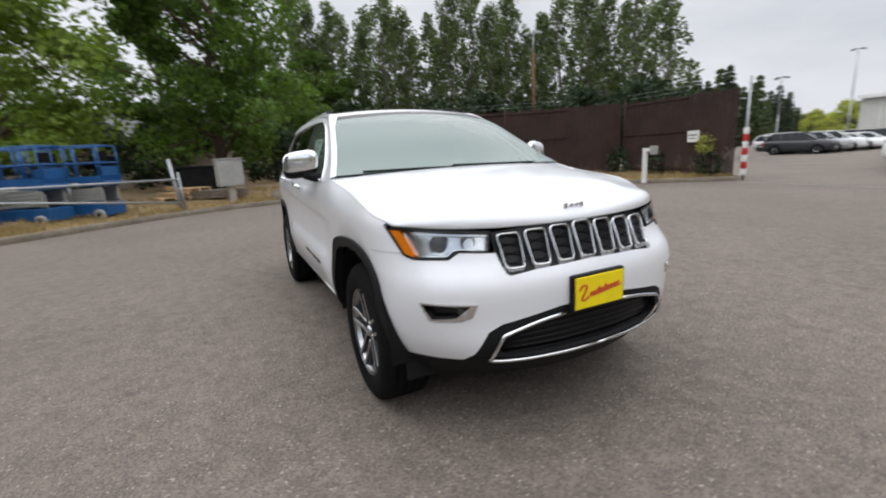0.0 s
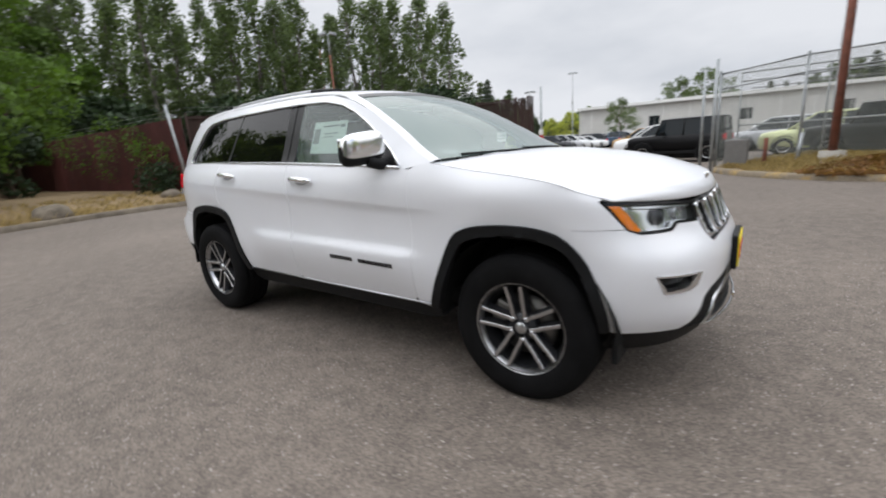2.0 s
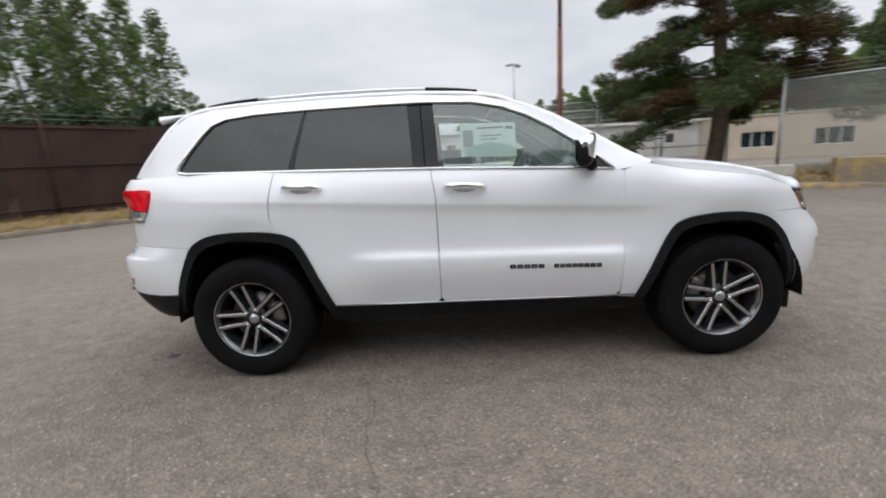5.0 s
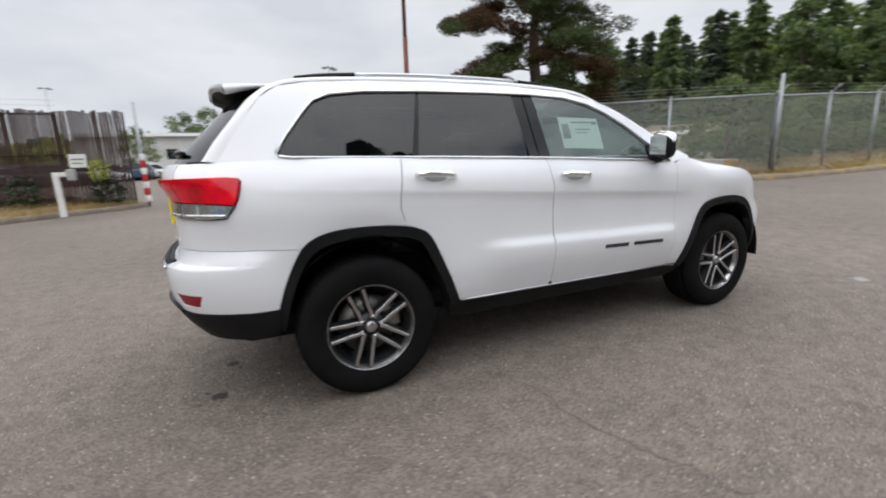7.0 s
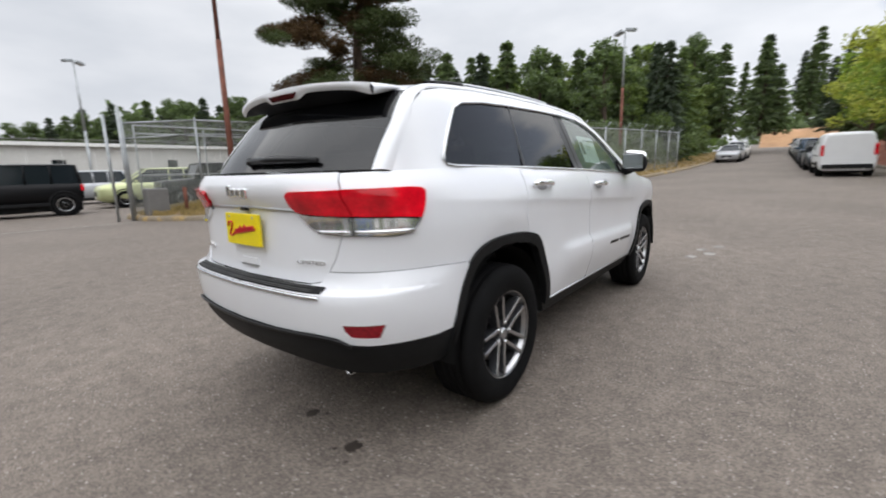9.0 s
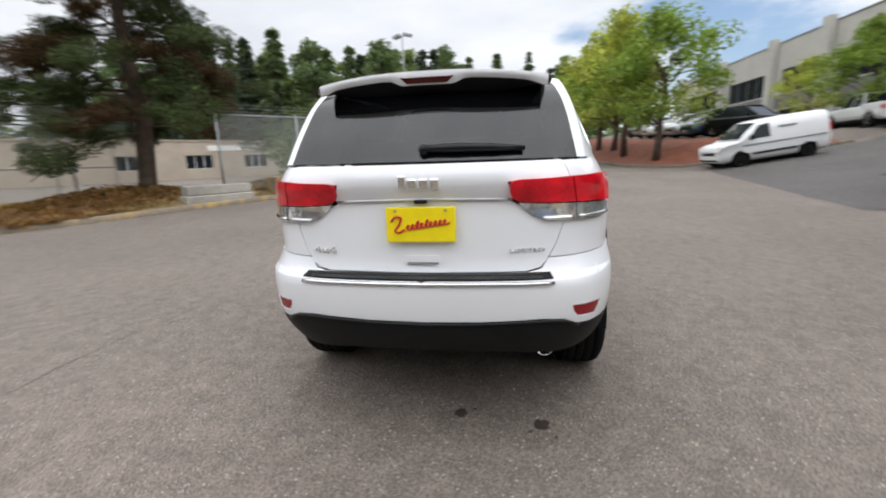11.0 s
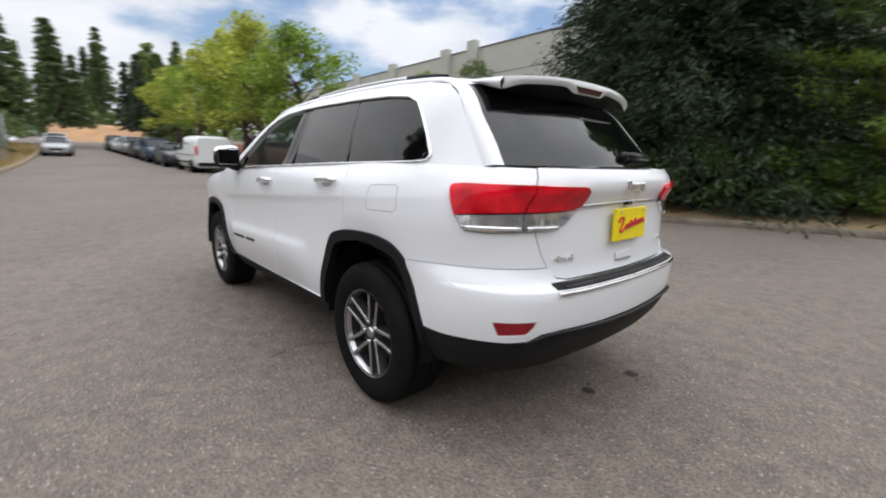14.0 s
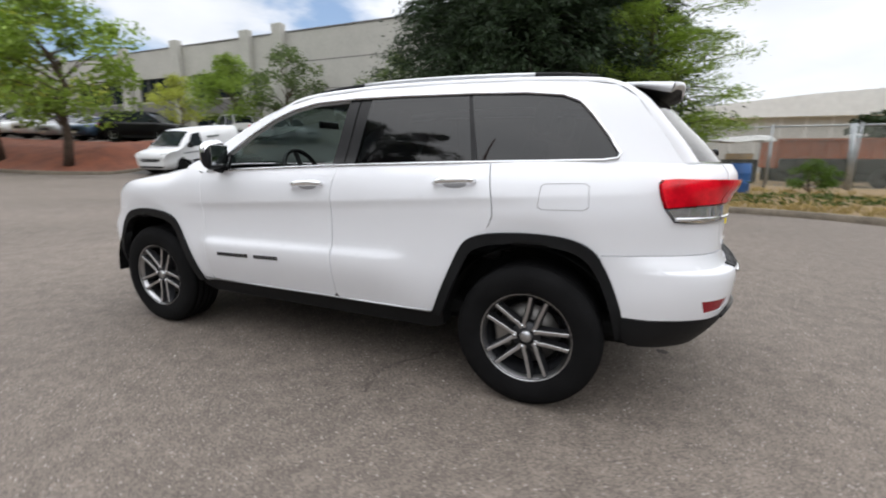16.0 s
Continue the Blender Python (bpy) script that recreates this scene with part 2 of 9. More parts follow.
M_INK = surface("grey_print", (0.22, 0.24, 0.24), rough=0.7, fine=0.1, fine_scale=40)
M_YELLOW = surface("yellow_plate", (0.90, 0.72, 0.004), rough=0.4, fine=0.04, fine_scale=20)
M_REDINK = surface("red_print", (0.55, 0.012, 0.02), rough=0.5, fine=0.05, fine_scale=30)
M_RUSTRED = surface("red_brown_fence_paint", (0.075, 0.015, 0.013), rough=0.85, vary=0.25, scale=1.1, fine=0.2, fine_scale=14, bump=0.3, bump_scale=20)
M_BROWN = surface("dark_brown_slat", (0.034, 0.016, 0.012), rough=0.85, vary=0.35, scale=1.3, fine=0.2, fine_scale=15)
M_GALV = surface("galvanised_steel", (0.36, 0.38, 0.39), rough=0.5, metal=0.6, vary=0.15, scale=5)
M_RUST = surface("rust_red_steel_pole", (0.16, 0.056, 0.035), rough=0.8, vary=0.3, scale=4, fine=0.2, fine_scale=30)
M_CONCRETE = surface("concrete", (0.36, 0.34, 0.30), rough=0.9, vary=0.2, scale=1.8, fine=0.15, fine_scale=25, bump=0.3, bump_scale=40)
M_KERB = surface("weathered_kerb_concrete", (0.155, 0.13, 0.10), rough=0.92, vary=0.3, scale=2.2, fine=0.2, fine_scale=18, bump=0.5, bump_scale=30)
M_KERBY = surface("faded_yellow_kerb_paint", (0.40, 0.27, 0.095), rough=0.85, second=(0.22, 0.18, 0.13), spread=(0.32, 0.50), scale=2.6, fine=0.2, fine_scale=20, bump=0.3, bump_scale=30)
M_DRY = surface("dry_grass_soil", (0.27, 0.19, 0.098), rough=0.95, second=(0.18, 0.125, 0.065), spread=(0.4, 0.65), vary=0.2, scale=1.2, fine=0.3, fine_scale=16, bump=0.8, bump_scale=14)
M_MULCH = surface("red_brown_mulch", (0.20, 0.062, 0.030), rough=0.95, second=(0.13, 0.042, 0.024), scale=1.5, fine=0.35, fine_scale=18, bump=0.9, bump_scale=16)
M_BARK = surface("bark", (0.085, 0.060, 0.045), rough=0.95, vary=0.3, scale=4, fine=0.3, fine_scale=24, bump=0.8, bump_scale=18)
M_DARKBARK = surface("dark_conifer_bark", (0.022, 0.018, 0.014), rough=0.95, vary=0.3, scale=4, fine=0.3, fine_scale=24, spec=0.2)
M_PALEBARK = surface("pale_poplar_bark", (0.19, 0.17, 0.145), rough=0.9, second=(0.09, 0.08, 0.07), scale=2.5, fine=0.2, fine_scale=20, bump=0.5, bump_scale=15)
M_LEAF_POPLAR = leaf_surface("poplar_leaves", (0.104, 0.134, 0.066))
M_LEAF_BRIGHT = leaf_surface("bright_green_leaves", (0.185, 0.250, 0.055))
M_LEAF_LIME = leaf_surface("yellow_green_leaves", (0.36, 0.37, 0.095))
M_LEAF_DEEP = leaf_surface("maple_leaves", (0.085, 0.138, 0.031))
M_NEEDLE = leaf_surface("pine_needles", (0.056, 0.074, 0.028), through=0.15)
M_NEEDLEBROWN = leaf_surface("dry_pine_needles", (0.085, 0.050, 0.025), through=0.15)
M_FIR = leaf_surface("fir_needles", (0.062, 0.082, 0.054), through=0.2)
M_CEDAR = leaf_surface("dark_conifer_sprays", (0.030, 0.048, 0.024), jitter=0.5, through=0.12)
M_WOODS = leaf_surface("far_wood_leaves", (0.110, 0.145, 0.072), jitter=0.45)
M_WOODS_LIGHT = leaf_surface("light_wood_leaves", (0.150, 0.190, 0.072), jitter=0.4)
M_IVY = leaf_surface("ivy_leaves", (0.055, 0.080, 0.022))
M_DRYLEAF = leaf_surface("dry_bracken", (0.20, 0.105, 0.045))
M_STRAW = leaf_surface("straw_blades", (0.34, 0.25, 0.12), through=0.2)
M_TILTUP = surface("grey_painted_concrete_wall", (0.45, 0.44, 0.40), rough=0.85, vary=0.06, scale=0.5, fine=0.05, fine_scale=6, bump=0.15, bump_scale=20)
M_TILTDARK = surface("dark_grey_wall_band", (0.16, 0.155, 0.15), rough=0.85, vary=0.08, scale=0.7, fine=0.06, fine_scale=8)
M_WHITEWALL = surface("off_white_metal_wall", (0.56, 0.555, 0.53), rough=0.7, vary=0.08, scale=0.4, fine=0.06, fine_scale=4)
M_BEIGE = surface("beige_stucco", (0.42, 0.36, 0.29), rough=0.9, vary=0.1, scale=0.6, fine=0.06, fine_scale=8)
M_ROOF = surface("grey_roofing", (0.16, 0.16, 0.165), rough=0.85, vary=0.15, scale=0.8)
M_WINDOW = surface("dark_window_glass", (0.014, 0.019, 0.023), rough=0.08, fine=0.05, fine_scale=2, spec=0.25)
M_BLUE = surface("blue_lift_paint", (0.011, 0.090, 0.26), rough=0.45, vary=0.15, scale=3, fine=0.12, fine_scale=20)
M_BARREL = surface("blue_plastic_barrel", (0.035, 0.115, 0.32), rough=0.5, vary=0.15, scale=4)
M_CONTAINER = surface("orange_brown_container_steel", (0.30, 0.085, 0.032), rough=0.75, vary=0.25, scale=0.8, fine=0.15, fine_scale=9)
M_BOXGREY = surface("grey_mailbox_metal", (0.40, 0.40, 0.38), rough=0.5, metal=0.3, vary=0.1, scale=4)
M_TIMBER = surface("pale_timber", (0.40, 0.27, 0.14), rough=0.85, vary=0.25, scale=3, fine=0.2, fine_scale=30)
M_WHITE = surface("white_enamel", (0.74, 0.74, 0.72), rough=0.5, vary=0.06, scale=3)
M_SIGNRED = surface("red_paint", (0.45, 0.02, 0.02), rough=0.5, vary=0.08, scale=4)
M_LAMPGLASS = surface("lamp_lens", (0.46, 0.47, 0.48), rough=0.2, coat=0.6, vary=0.15, scale=14)
M_CLEARLAMP = surface("clear_lamp_plastic", (0.82, 0.825, 0.83), rough=0.10, metal=0.8, coat=0.8, vary=0.25, scale=16)
M_STAIN = surface("oil_stain", (0.030, 0.022, 0.017), rough=0.7, vary=0.3, scale=20)
M_LINE = surface("worn_white_road_paint", (0.30, 0.285, 0.265), rough=0.85, second=(0.17, 0.16, 0.15), spread=(0.42, 0.56), scale=7, fine=0.15, fine_scale=40)
M_CRACK = surface("crack_filler", (0.080, 0.066, 0.056), rough=0.85, vary=0.2, scale=10)


def link_surface():
    """Chain-link wire: a diamond net, open between the wires."""
    m = bpy.data.materials.new("chain_link_net")
    m.use_nodes = True
    n, l = m.node_tree.nodes, m.node_tree.links
    n.clear()
    o, tr, df, mx = n.new("ShaderNodeOutputMaterial"), n.new("ShaderNodeBsdfTransparent"), n.new("ShaderNodeBsdfDiffuse"), n.new("ShaderNodeMixShader")
    df.inputs["Color"].default_value = (0.36, 0.38, 0.36, 1)
    uv = n.new("ShaderNodeTexCoord")
    sep = n.new("ShaderNodeSeparateXYZ")
    l.new(uv.outputs["UV"], sep.inputs[0])
    wires = []
    for sign in ("ADD", "SUBTRACT"):
        a = n.new("ShaderNodeMath")
        a.operation = sign
        l.new(sep.outputs[0], a.inputs[0])
        l.new(sep.outputs[1], a.inputs[1])
        f = n.new("ShaderNodeMath")
        f.operation = "FRACT"
        l.new(a.outputs[0], f.inputs[0])
        c = n.new("ShaderNodeMath")
        c.operation, c.inputs[1].default_value = "LESS_THAN", 0.165
        l.new(f.outputs[0], c.inputs[0])
        wires.append(c)
    g = n.new("ShaderNodeMath")
    g.operation = "MAXIMUM"
    l.new(wires[0].outputs[0], g.inputs[0])
    l.new(wires[1].outputs[0], g.inputs[1])
    l.new(g.outputs[0], mx.inputs[0])
    l.new(tr.outputs[0], mx.inputs[1])
    l.new(df.outputs[0], mx.inputs[2])
    l.new(mx.outputs[0], o.inputs[0])
    return m


M_LINK = link_surface()

# ---- building tools ----


def ob_from(name, bm, material, parent=None, label="", smooth=False):
    me = bpy.data.meshes.new(name)
    bm.normal_update()
    bm.to_mesh(me)
    bm.free()
    if smooth:
        me.shade_smooth()
    me.materials.append(material)
    ob = new(name, me)
    if parent is not None:
        ob.parent = parent
    if label:
        ob["label"] = label
    return ob


def part(name, bm, material, parent, label="", smooth=False):
    return ob_from(name, bm, material, parent, label, smooth)


def thing(name, m, label, category, group="", kind=""):
    ob = new(name)
    ob.matrix_world = m
    return tagged(ob, label, category, group, kind)


def raw(verts, faces):
    bm = bmesh.new()
    vs = [bm.verts.new(v) for v in verts]
    for f in faces:
        try:
            bm.faces.new([vs[i] for i in f])
        except ValueError:
            pass
    return bm


def box(x0, y0, z0, x1, y1, z1, bevel=0.0, bm=None, m=None, segments=2):
    """A box between two corners, bevelled; added to bm where given."""
    b = bmesh.new()
    bmesh.ops.create_cube(b, size=1.0)
    for v in b.verts:
        v.co = Vector(((x0 + x1) / 2 + v.co.x * (x1 - x0), (y0 + y1) / 2 + v.co.y * (y1 - y0), (z0 + z1) / 2 + v.co.z * (z1 - z0)))
    if bevel:
        bmesh.ops.bevel(b, geom=b.edges[:], offset=bevel, segments=segments, profile=0.5, affect="EDGES")
    if m is not None:
        b.transform(m)
    return merge(bm, b) if bm is not None else b


def merge(bm, other):
    tmp = bpy.data.meshes.new("tmp")
    other.to_mesh(tmp)
    other.free()
    bm.from_mesh(tmp)
    bpy.data.meshes.remove(tmp)
    return bm


def rod(p, q, r0, r1=None, sides=8, bm=None, caps=True):
    """A round bar from p to q."""
    p, q = Vector(p), Vector(q)
    r1 = r0 if r1 is None else r1
    ax = (q - p).normalized()
    side = ax.orthogonal().normalized()
    up = ax.cross(side)
    bm = bm if bm is not None else bmesh.new()
    rings = []
    for c, r in ((p, r0), (q, r1)):
        rings.append([bm.verts.new(c + (side * math.cos(a) + up * math.sin(a)) * r) for a in (2 * math.pi * k / sides for k in range(sides))])
    for k in range(sides):
        f = bm.faces.new((rings[0][k], rings[0][(k + 1) % sides], rings[1][(k + 1) % sides], rings[1][k]))
        f.smooth = True
    if caps:
        bm.faces.new(rings[0][::-1])
        bm.faces.new(rings[1])
    return bm


def tube(points, radius, sides=8, bm=None, caps=True, taper=None):
    """A round tube along a line of points."""
    bm = bm if bm is not None else bmesh.new()
    pts = [Vector(p) for p in points]
    rings, side = [], None
    for i, p in enumerate(pts):
        ax = (pts[min(i + 1, len(pts) - 1)] - pts[max(i - 1, 0)]).normalized()
        side = ax.orthogonal().normalized() if side is None else (side - ax * side.dot(ax)).normalized()
        up = ax.cross(side)
        r = radius if taper is None else radius * taper(i / (len(pts) - 1))
        rings.append([bm.verts.new(p + (side * math.cos(a) + up * math.sin(a)) * r) for a in (2 * math.pi * k / sides for k in range(sides))])
    for a, b in zip(rings, rings[1:]):
        for k in range(sides):
            bm.faces.new((a[k], a[(k + 1) % sides], b[(k + 1) % sides], b[k])).smooth = True
    if caps:
        bm.faces.new(rings[0][::-1])
        bm.faces.new(rings[-1])
    return bm


def lathe(profile, sides=32, bm=None, m=None, closed=False):
    """Turns a line of (radius, height) about z."""
    b = bmesh.new()
    rings = [[b.verts.new((r * math.cos(a), r * math.sin(a), h)) for a in (2 * math.pi * k / sides for k in range(sides))] for r, h in profile]
    pairs = list(zip(rings, rings[1:])) + ([(rings[-1], rings[0])] if closed else [])
    for p, q in pairs:
        for k in range(sides):
            b.faces.new((p[k], p[(k + 1) % sides], q[(k + 1) % sides], q[k])).smooth = True
    if m is not None:
        b.transform(m)
    return merge(bm, b) if bm is not None else b


def grid(nu, nv, fn, bm=None, smooth=True):
    """A sheet fn(u, v), u and v from 0 to 1."""
    bm = bm if bm is not None else bmesh.new()
    vs = [[bm.verts.new(fn(i / nu, j / nv)) for j in range(nv + 1)] for i in range(nu + 1)]
    for i in range(nu):
        for j in range(nv):
            bm.faces.new((vs[i][j], vs[i + 1][j], vs[i + 1][j + 1], vs[i][j + 1])).smooth = smooth
    return bm


def thick(bm, depth):
    """Gives a sheet a thickness, inwards against its normals."""
    bm.normal_update()
    bmesh.ops.solidify(bm, geom=bm.faces[:], thickness=depth)
    return bm


def prism(outline, z0, z1, bevel=0.0, bm=None, m=None):
    """A flat outline of (x, y) raised from z0 to z1."""
    b = bmesh.new()
    low = [b.verts.new((x, y, z0)) for x, y in outline]
    high = [b.verts.new((x, y, z1)) for x, y in outline]
    b.faces.new(low[::-1])
    b.faces.new(high)
    n = len(outline)
    for k in range(n):
        b.faces.new((low[k], low[(k + 1) % n], high[(k + 1) % n], high[k]))
    bmesh.ops.recalc_face_normals(b, faces=b.faces[:])
    if bevel:
        bmesh.ops.bevel(b, geom=b.edges[:], offset=bevel, segments=2, profile=0.5, affect="EDGES")
    if m is not None:
        b.transform(m)
    return merge(bm, b) if bm is not None else b


def curve_points(pts, per=8):
    """A smooth line through the points (Catmull-Rom)."""
    pts = [np.array(p, float) for p in pts]
    ext = [2 * pts[0] - pts[1], *pts, 2 * pts[-1] - pts[-2]]
    out = []
    for a, b, c, d in zip(ext, ext[1:], ext[2:], ext[3:]):
        for k in range(per):
            t = k / per
            out.append(0.5 * (2 * b + (c - a) * t + (2 * a - 5 * b + 4 * c - d) * t * t + (3 * b - a - 3 * c + d) * t**3))
    out.append(pts[-1])
    return out


def rail(knots):
    """A smooth function through (argument, value) knots."""
    line = np.array(curve_points(knots, 10))
    return lambda v: float(np.interp(v, line[:, 0], line[:, 1]))


def inside(p, poly):
    x, y = p
    hit = False
    for (ax, ay), (bx, by) in zip(poly, poly[1:] + poly[:1]):
        if (ay > y) != (by > y) and x < (bx - ax) * (y - ay) / (by - ay) + ax:
            hit = not hit
    return hit


def subdivided(poly, step):
    out = []
    for a, b in zip(poly, poly[1:] + poly[:1]):
        n = max(1, int(math.ceil(math.dist(a, b) / step)))
        out += [(a[0] + (b[0] - a[0]) * k / n, a[1] + (b[1] - a[1]) * k / n) for k in range(n)]
    return out


def shrunk(poly, d):
    """The outline moved inwards by d."""
    area = sum(ax * by - bx * ay for (ax, ay), (bx, by) in zip(poly, poly[1:] + poly[:1]))
    s = 1 if area > 0 else -1
    out = []
    for i, (x, y) in enumerate(poly):
        ax, ay = poly[i - 1]
        bx, by = poly[(i + 1) % len(poly)]
        n1, n2 = Vector((-(y - ay), x - ax)) * s, Vector((-(by - y), bx - x)) * s
        n1, n2 = n1.normalized(), n2.normalized()
        m = n1 + n2
        k = d / max(0.35, 1 + n1.dot(n2)) if m.length > 1e-6 else 0
        out.append((x + m.x * k, y + m.y * k))
    return out

# ---- the white sport-utility vehicle: x ahead, y to its left, wheels on z = 0 ----
from mathutils.geometry import delaunay_2d_cdt

HALF = 0.94
PLAN = curve_points([(2.325, 0), (2.312, 0.22), (2.262, 0.46), (2.165, 0.66), (2.03, 0.80), (1.83, 0.895), (1.46, 0.935), (1.0, 0.94), (0.4, 0.94),
                     (-0.4, 0.94), (-1.0, 0.94), (-1.46, 0.935), (-1.8, 0.905), (-2.03, 0.855), (-2.2, 0.785), (-2.32, 0.68), (-2.395, 0.50),
                     (-2.425, 0.25), (-2.435, 0)], 14)
PX, PY = np.array([p[0] for p in PLAN]), np.array([p[1] for p in PLAN])
_arc = np.r_[0, np.cumsum(np.hypot(np.diff(PX), np.diff(PY)))]
_mid = float(np.interp(0.0, -PX, _arc))
PU = _mid - _arc  # runs from the nose's middle (largest) to the tail's middle; equals x on the flanks
U_NOSE, U_TAIL = float(PU[0]), float(PU[-1])
width_at = rail([(0.20, 0.80), (0.36, 0.86), (0.43, 0.895), (0.50, 0.916), (0.60, 0.931), (0.68, 0.935), (0.76, 0.932), (0.85, 0.931), (0.95, 0.935),
                 (1.02, 0.939), (1.06, 0.938), (1.13, 0.928), (1.20, 0.905), (1.26, 0.872), (1.30, 0.846), (1.40, 0.80), (1.5, 0.757), (1.6, 0.710), (1.66, 0.676), (1.72, 0.630), (1.8, 0.58)])
nose_at = rail([(0.20, -0.22), (0.36, -0.085), (0.44, -0.028), (0.52, 0.008), (0.60, 0.025), (0.70, 0.036), (0.76, 0.031), (0.81, -0.002), (0.86, -0.05), (0.93, -0.085), (1.0, -0.115), (1.04, -0.15), (1.10, -0.24), (1.3, -0.6)])
tail_at = rail([(0.20, 0.25), (0.40, 0.10), (0.50, 0.03), (0.57, 0.0), (0.66, -0.014), (0.74, -0.020), (0.784, -0.016), (0.801, 0.028), (0.86, 0.048), (1.0, 0.052), (1.10, 0.058), (1.15, 0.045), (1.20, 0.018), (1.27, 0.028), (1.32, 0.05), (1.8, 0.06)])

side_at = rail([(0.20, 0.0), (0.42, 0.014), (0.55, 0.022), (0.70, 0.028), (0.78, 0.027), (0.815, 0.023), (0.845, 0.010), (0.868, 0.0), (0.89, 0.0), (1.8, 0.0)])  # the rear bumper stands proud of the flank


def ease(v, a, b):
    t = min(1.0, max(0.0, (v - a) / (b - a)))
    return t * t * (3 - 2 * t)


def shoulder_z(u):
    """Height of the crease under the door handles, which climbs towards the tail lamp."""
    return 1.036 - 0.060 * u


def ledge_z(u):
    """Height of the sharp lower edge of the ledge across the doors."""
    return 0.722 - 0.022 * u


HOOD_U, HOOD_Z = (0.98, 1.10, 1.22, 1.47, 1.70, 1.85), (1.222, 1.198, 1.176, 1.143, 1.107, 1.072)


def relief(u, z):
    """Creases pressed into the flank, in metres outwards: shoulder line, door ledge and the band over each wheel arch."""
    d = shoulder_z(u) - z
    w = (0.35 + 0.65 * ease(u, -1.55, -1.15)) * ease(u, -2.05, -1.90) * (1 - ease(u, 0.75, 1.10))
    r = 0.0
    if d > 0:
        r -= w * 0.0105 * (min(1.0, d / 0.035) * (1 - ease(d, 0.06, 0.32)) if d < 0.32 else 0.0)
    roll = float(np.interp(u, HOOD_U, HOOD_Z)) - z  # the wing's top rolls over towards the bonnet
    if u > 0.95 and roll < 0.12:
        r -= 0.036 * (1 - max(0.0, roll) / 0.12) ** 2 * ease(u, 0.95, 1.25) * (1 - ease(u, 1.25, 2.02))
    e = z - ledge_z(u)
    wl = ease(u, -0.86, -0.55) * (1 - ease(u, 0.74, 0.92))
    if wl > 0:
        r += wl * 0.027 * (1 - ease(e, 0.0, 0.062) if e > 0 else 1 - ease(-e, 0.02, 0.28))
    for cx, top in ((1.4575, 0.92), (-1.4575, 0.945)):
        q = math.hypot((u - cx) / 0.445, max(0.0, z - 0.36) / (top - 0.36))
        if z > 0.55 and 0.9 < q < 1.14:
            r -= 0.011 * (1.14 - max(1.0, q)) / 0.14 * ease(z, 0.55, 0.75)
    return r


def skin(u, z, side=1, off=0.0):
    """A point of the body's outer skin: u along the plan outline, z up; side 1 is the left flank; off: metres outwards."""
    def at(uu, zz):
        x, y = float(np.interp(-uu, -PU, PX)), float(np.interp(-uu, -PU, PY))
        return Vector((x + nose_at(zz) * ease(x, 1.55, 2.12) + tail_at(zz) * ease(-x, 1.80, 2.30), y * width_at(zz) / HALF + relief(uu, zz) * ease(y, 0.80, 0.90) + side_at(zz) * ease(-x, 1.84, 2.06) * min(1.0, y / 0.6), zz))
    p = at(u, z)
    if off:
        n = (at(u - 0.01, z) - at(u + 0.01, z)).cross(at(u, z + 0.01) - at(u, z - 0.01))
        n = n.normalized()
        if n.dot(Vector((p.x * 0.35 if abs(p.x) > 1.9 else 0, p.y + 1e-3, 0))) < 0:
            n = -n
        p = p + n * off
    return Vector((p.x, p.y * side, p.z))


_nf = PX > 1.2
_nr = PX < -1.2


def u_nose(y):
    return float(np.interp(y, PY[_nf], PU[_nf]))


def u_tail(y):
    return float(np.interp(y, PY[_nr][::-1], PU[_nr][::-1]))


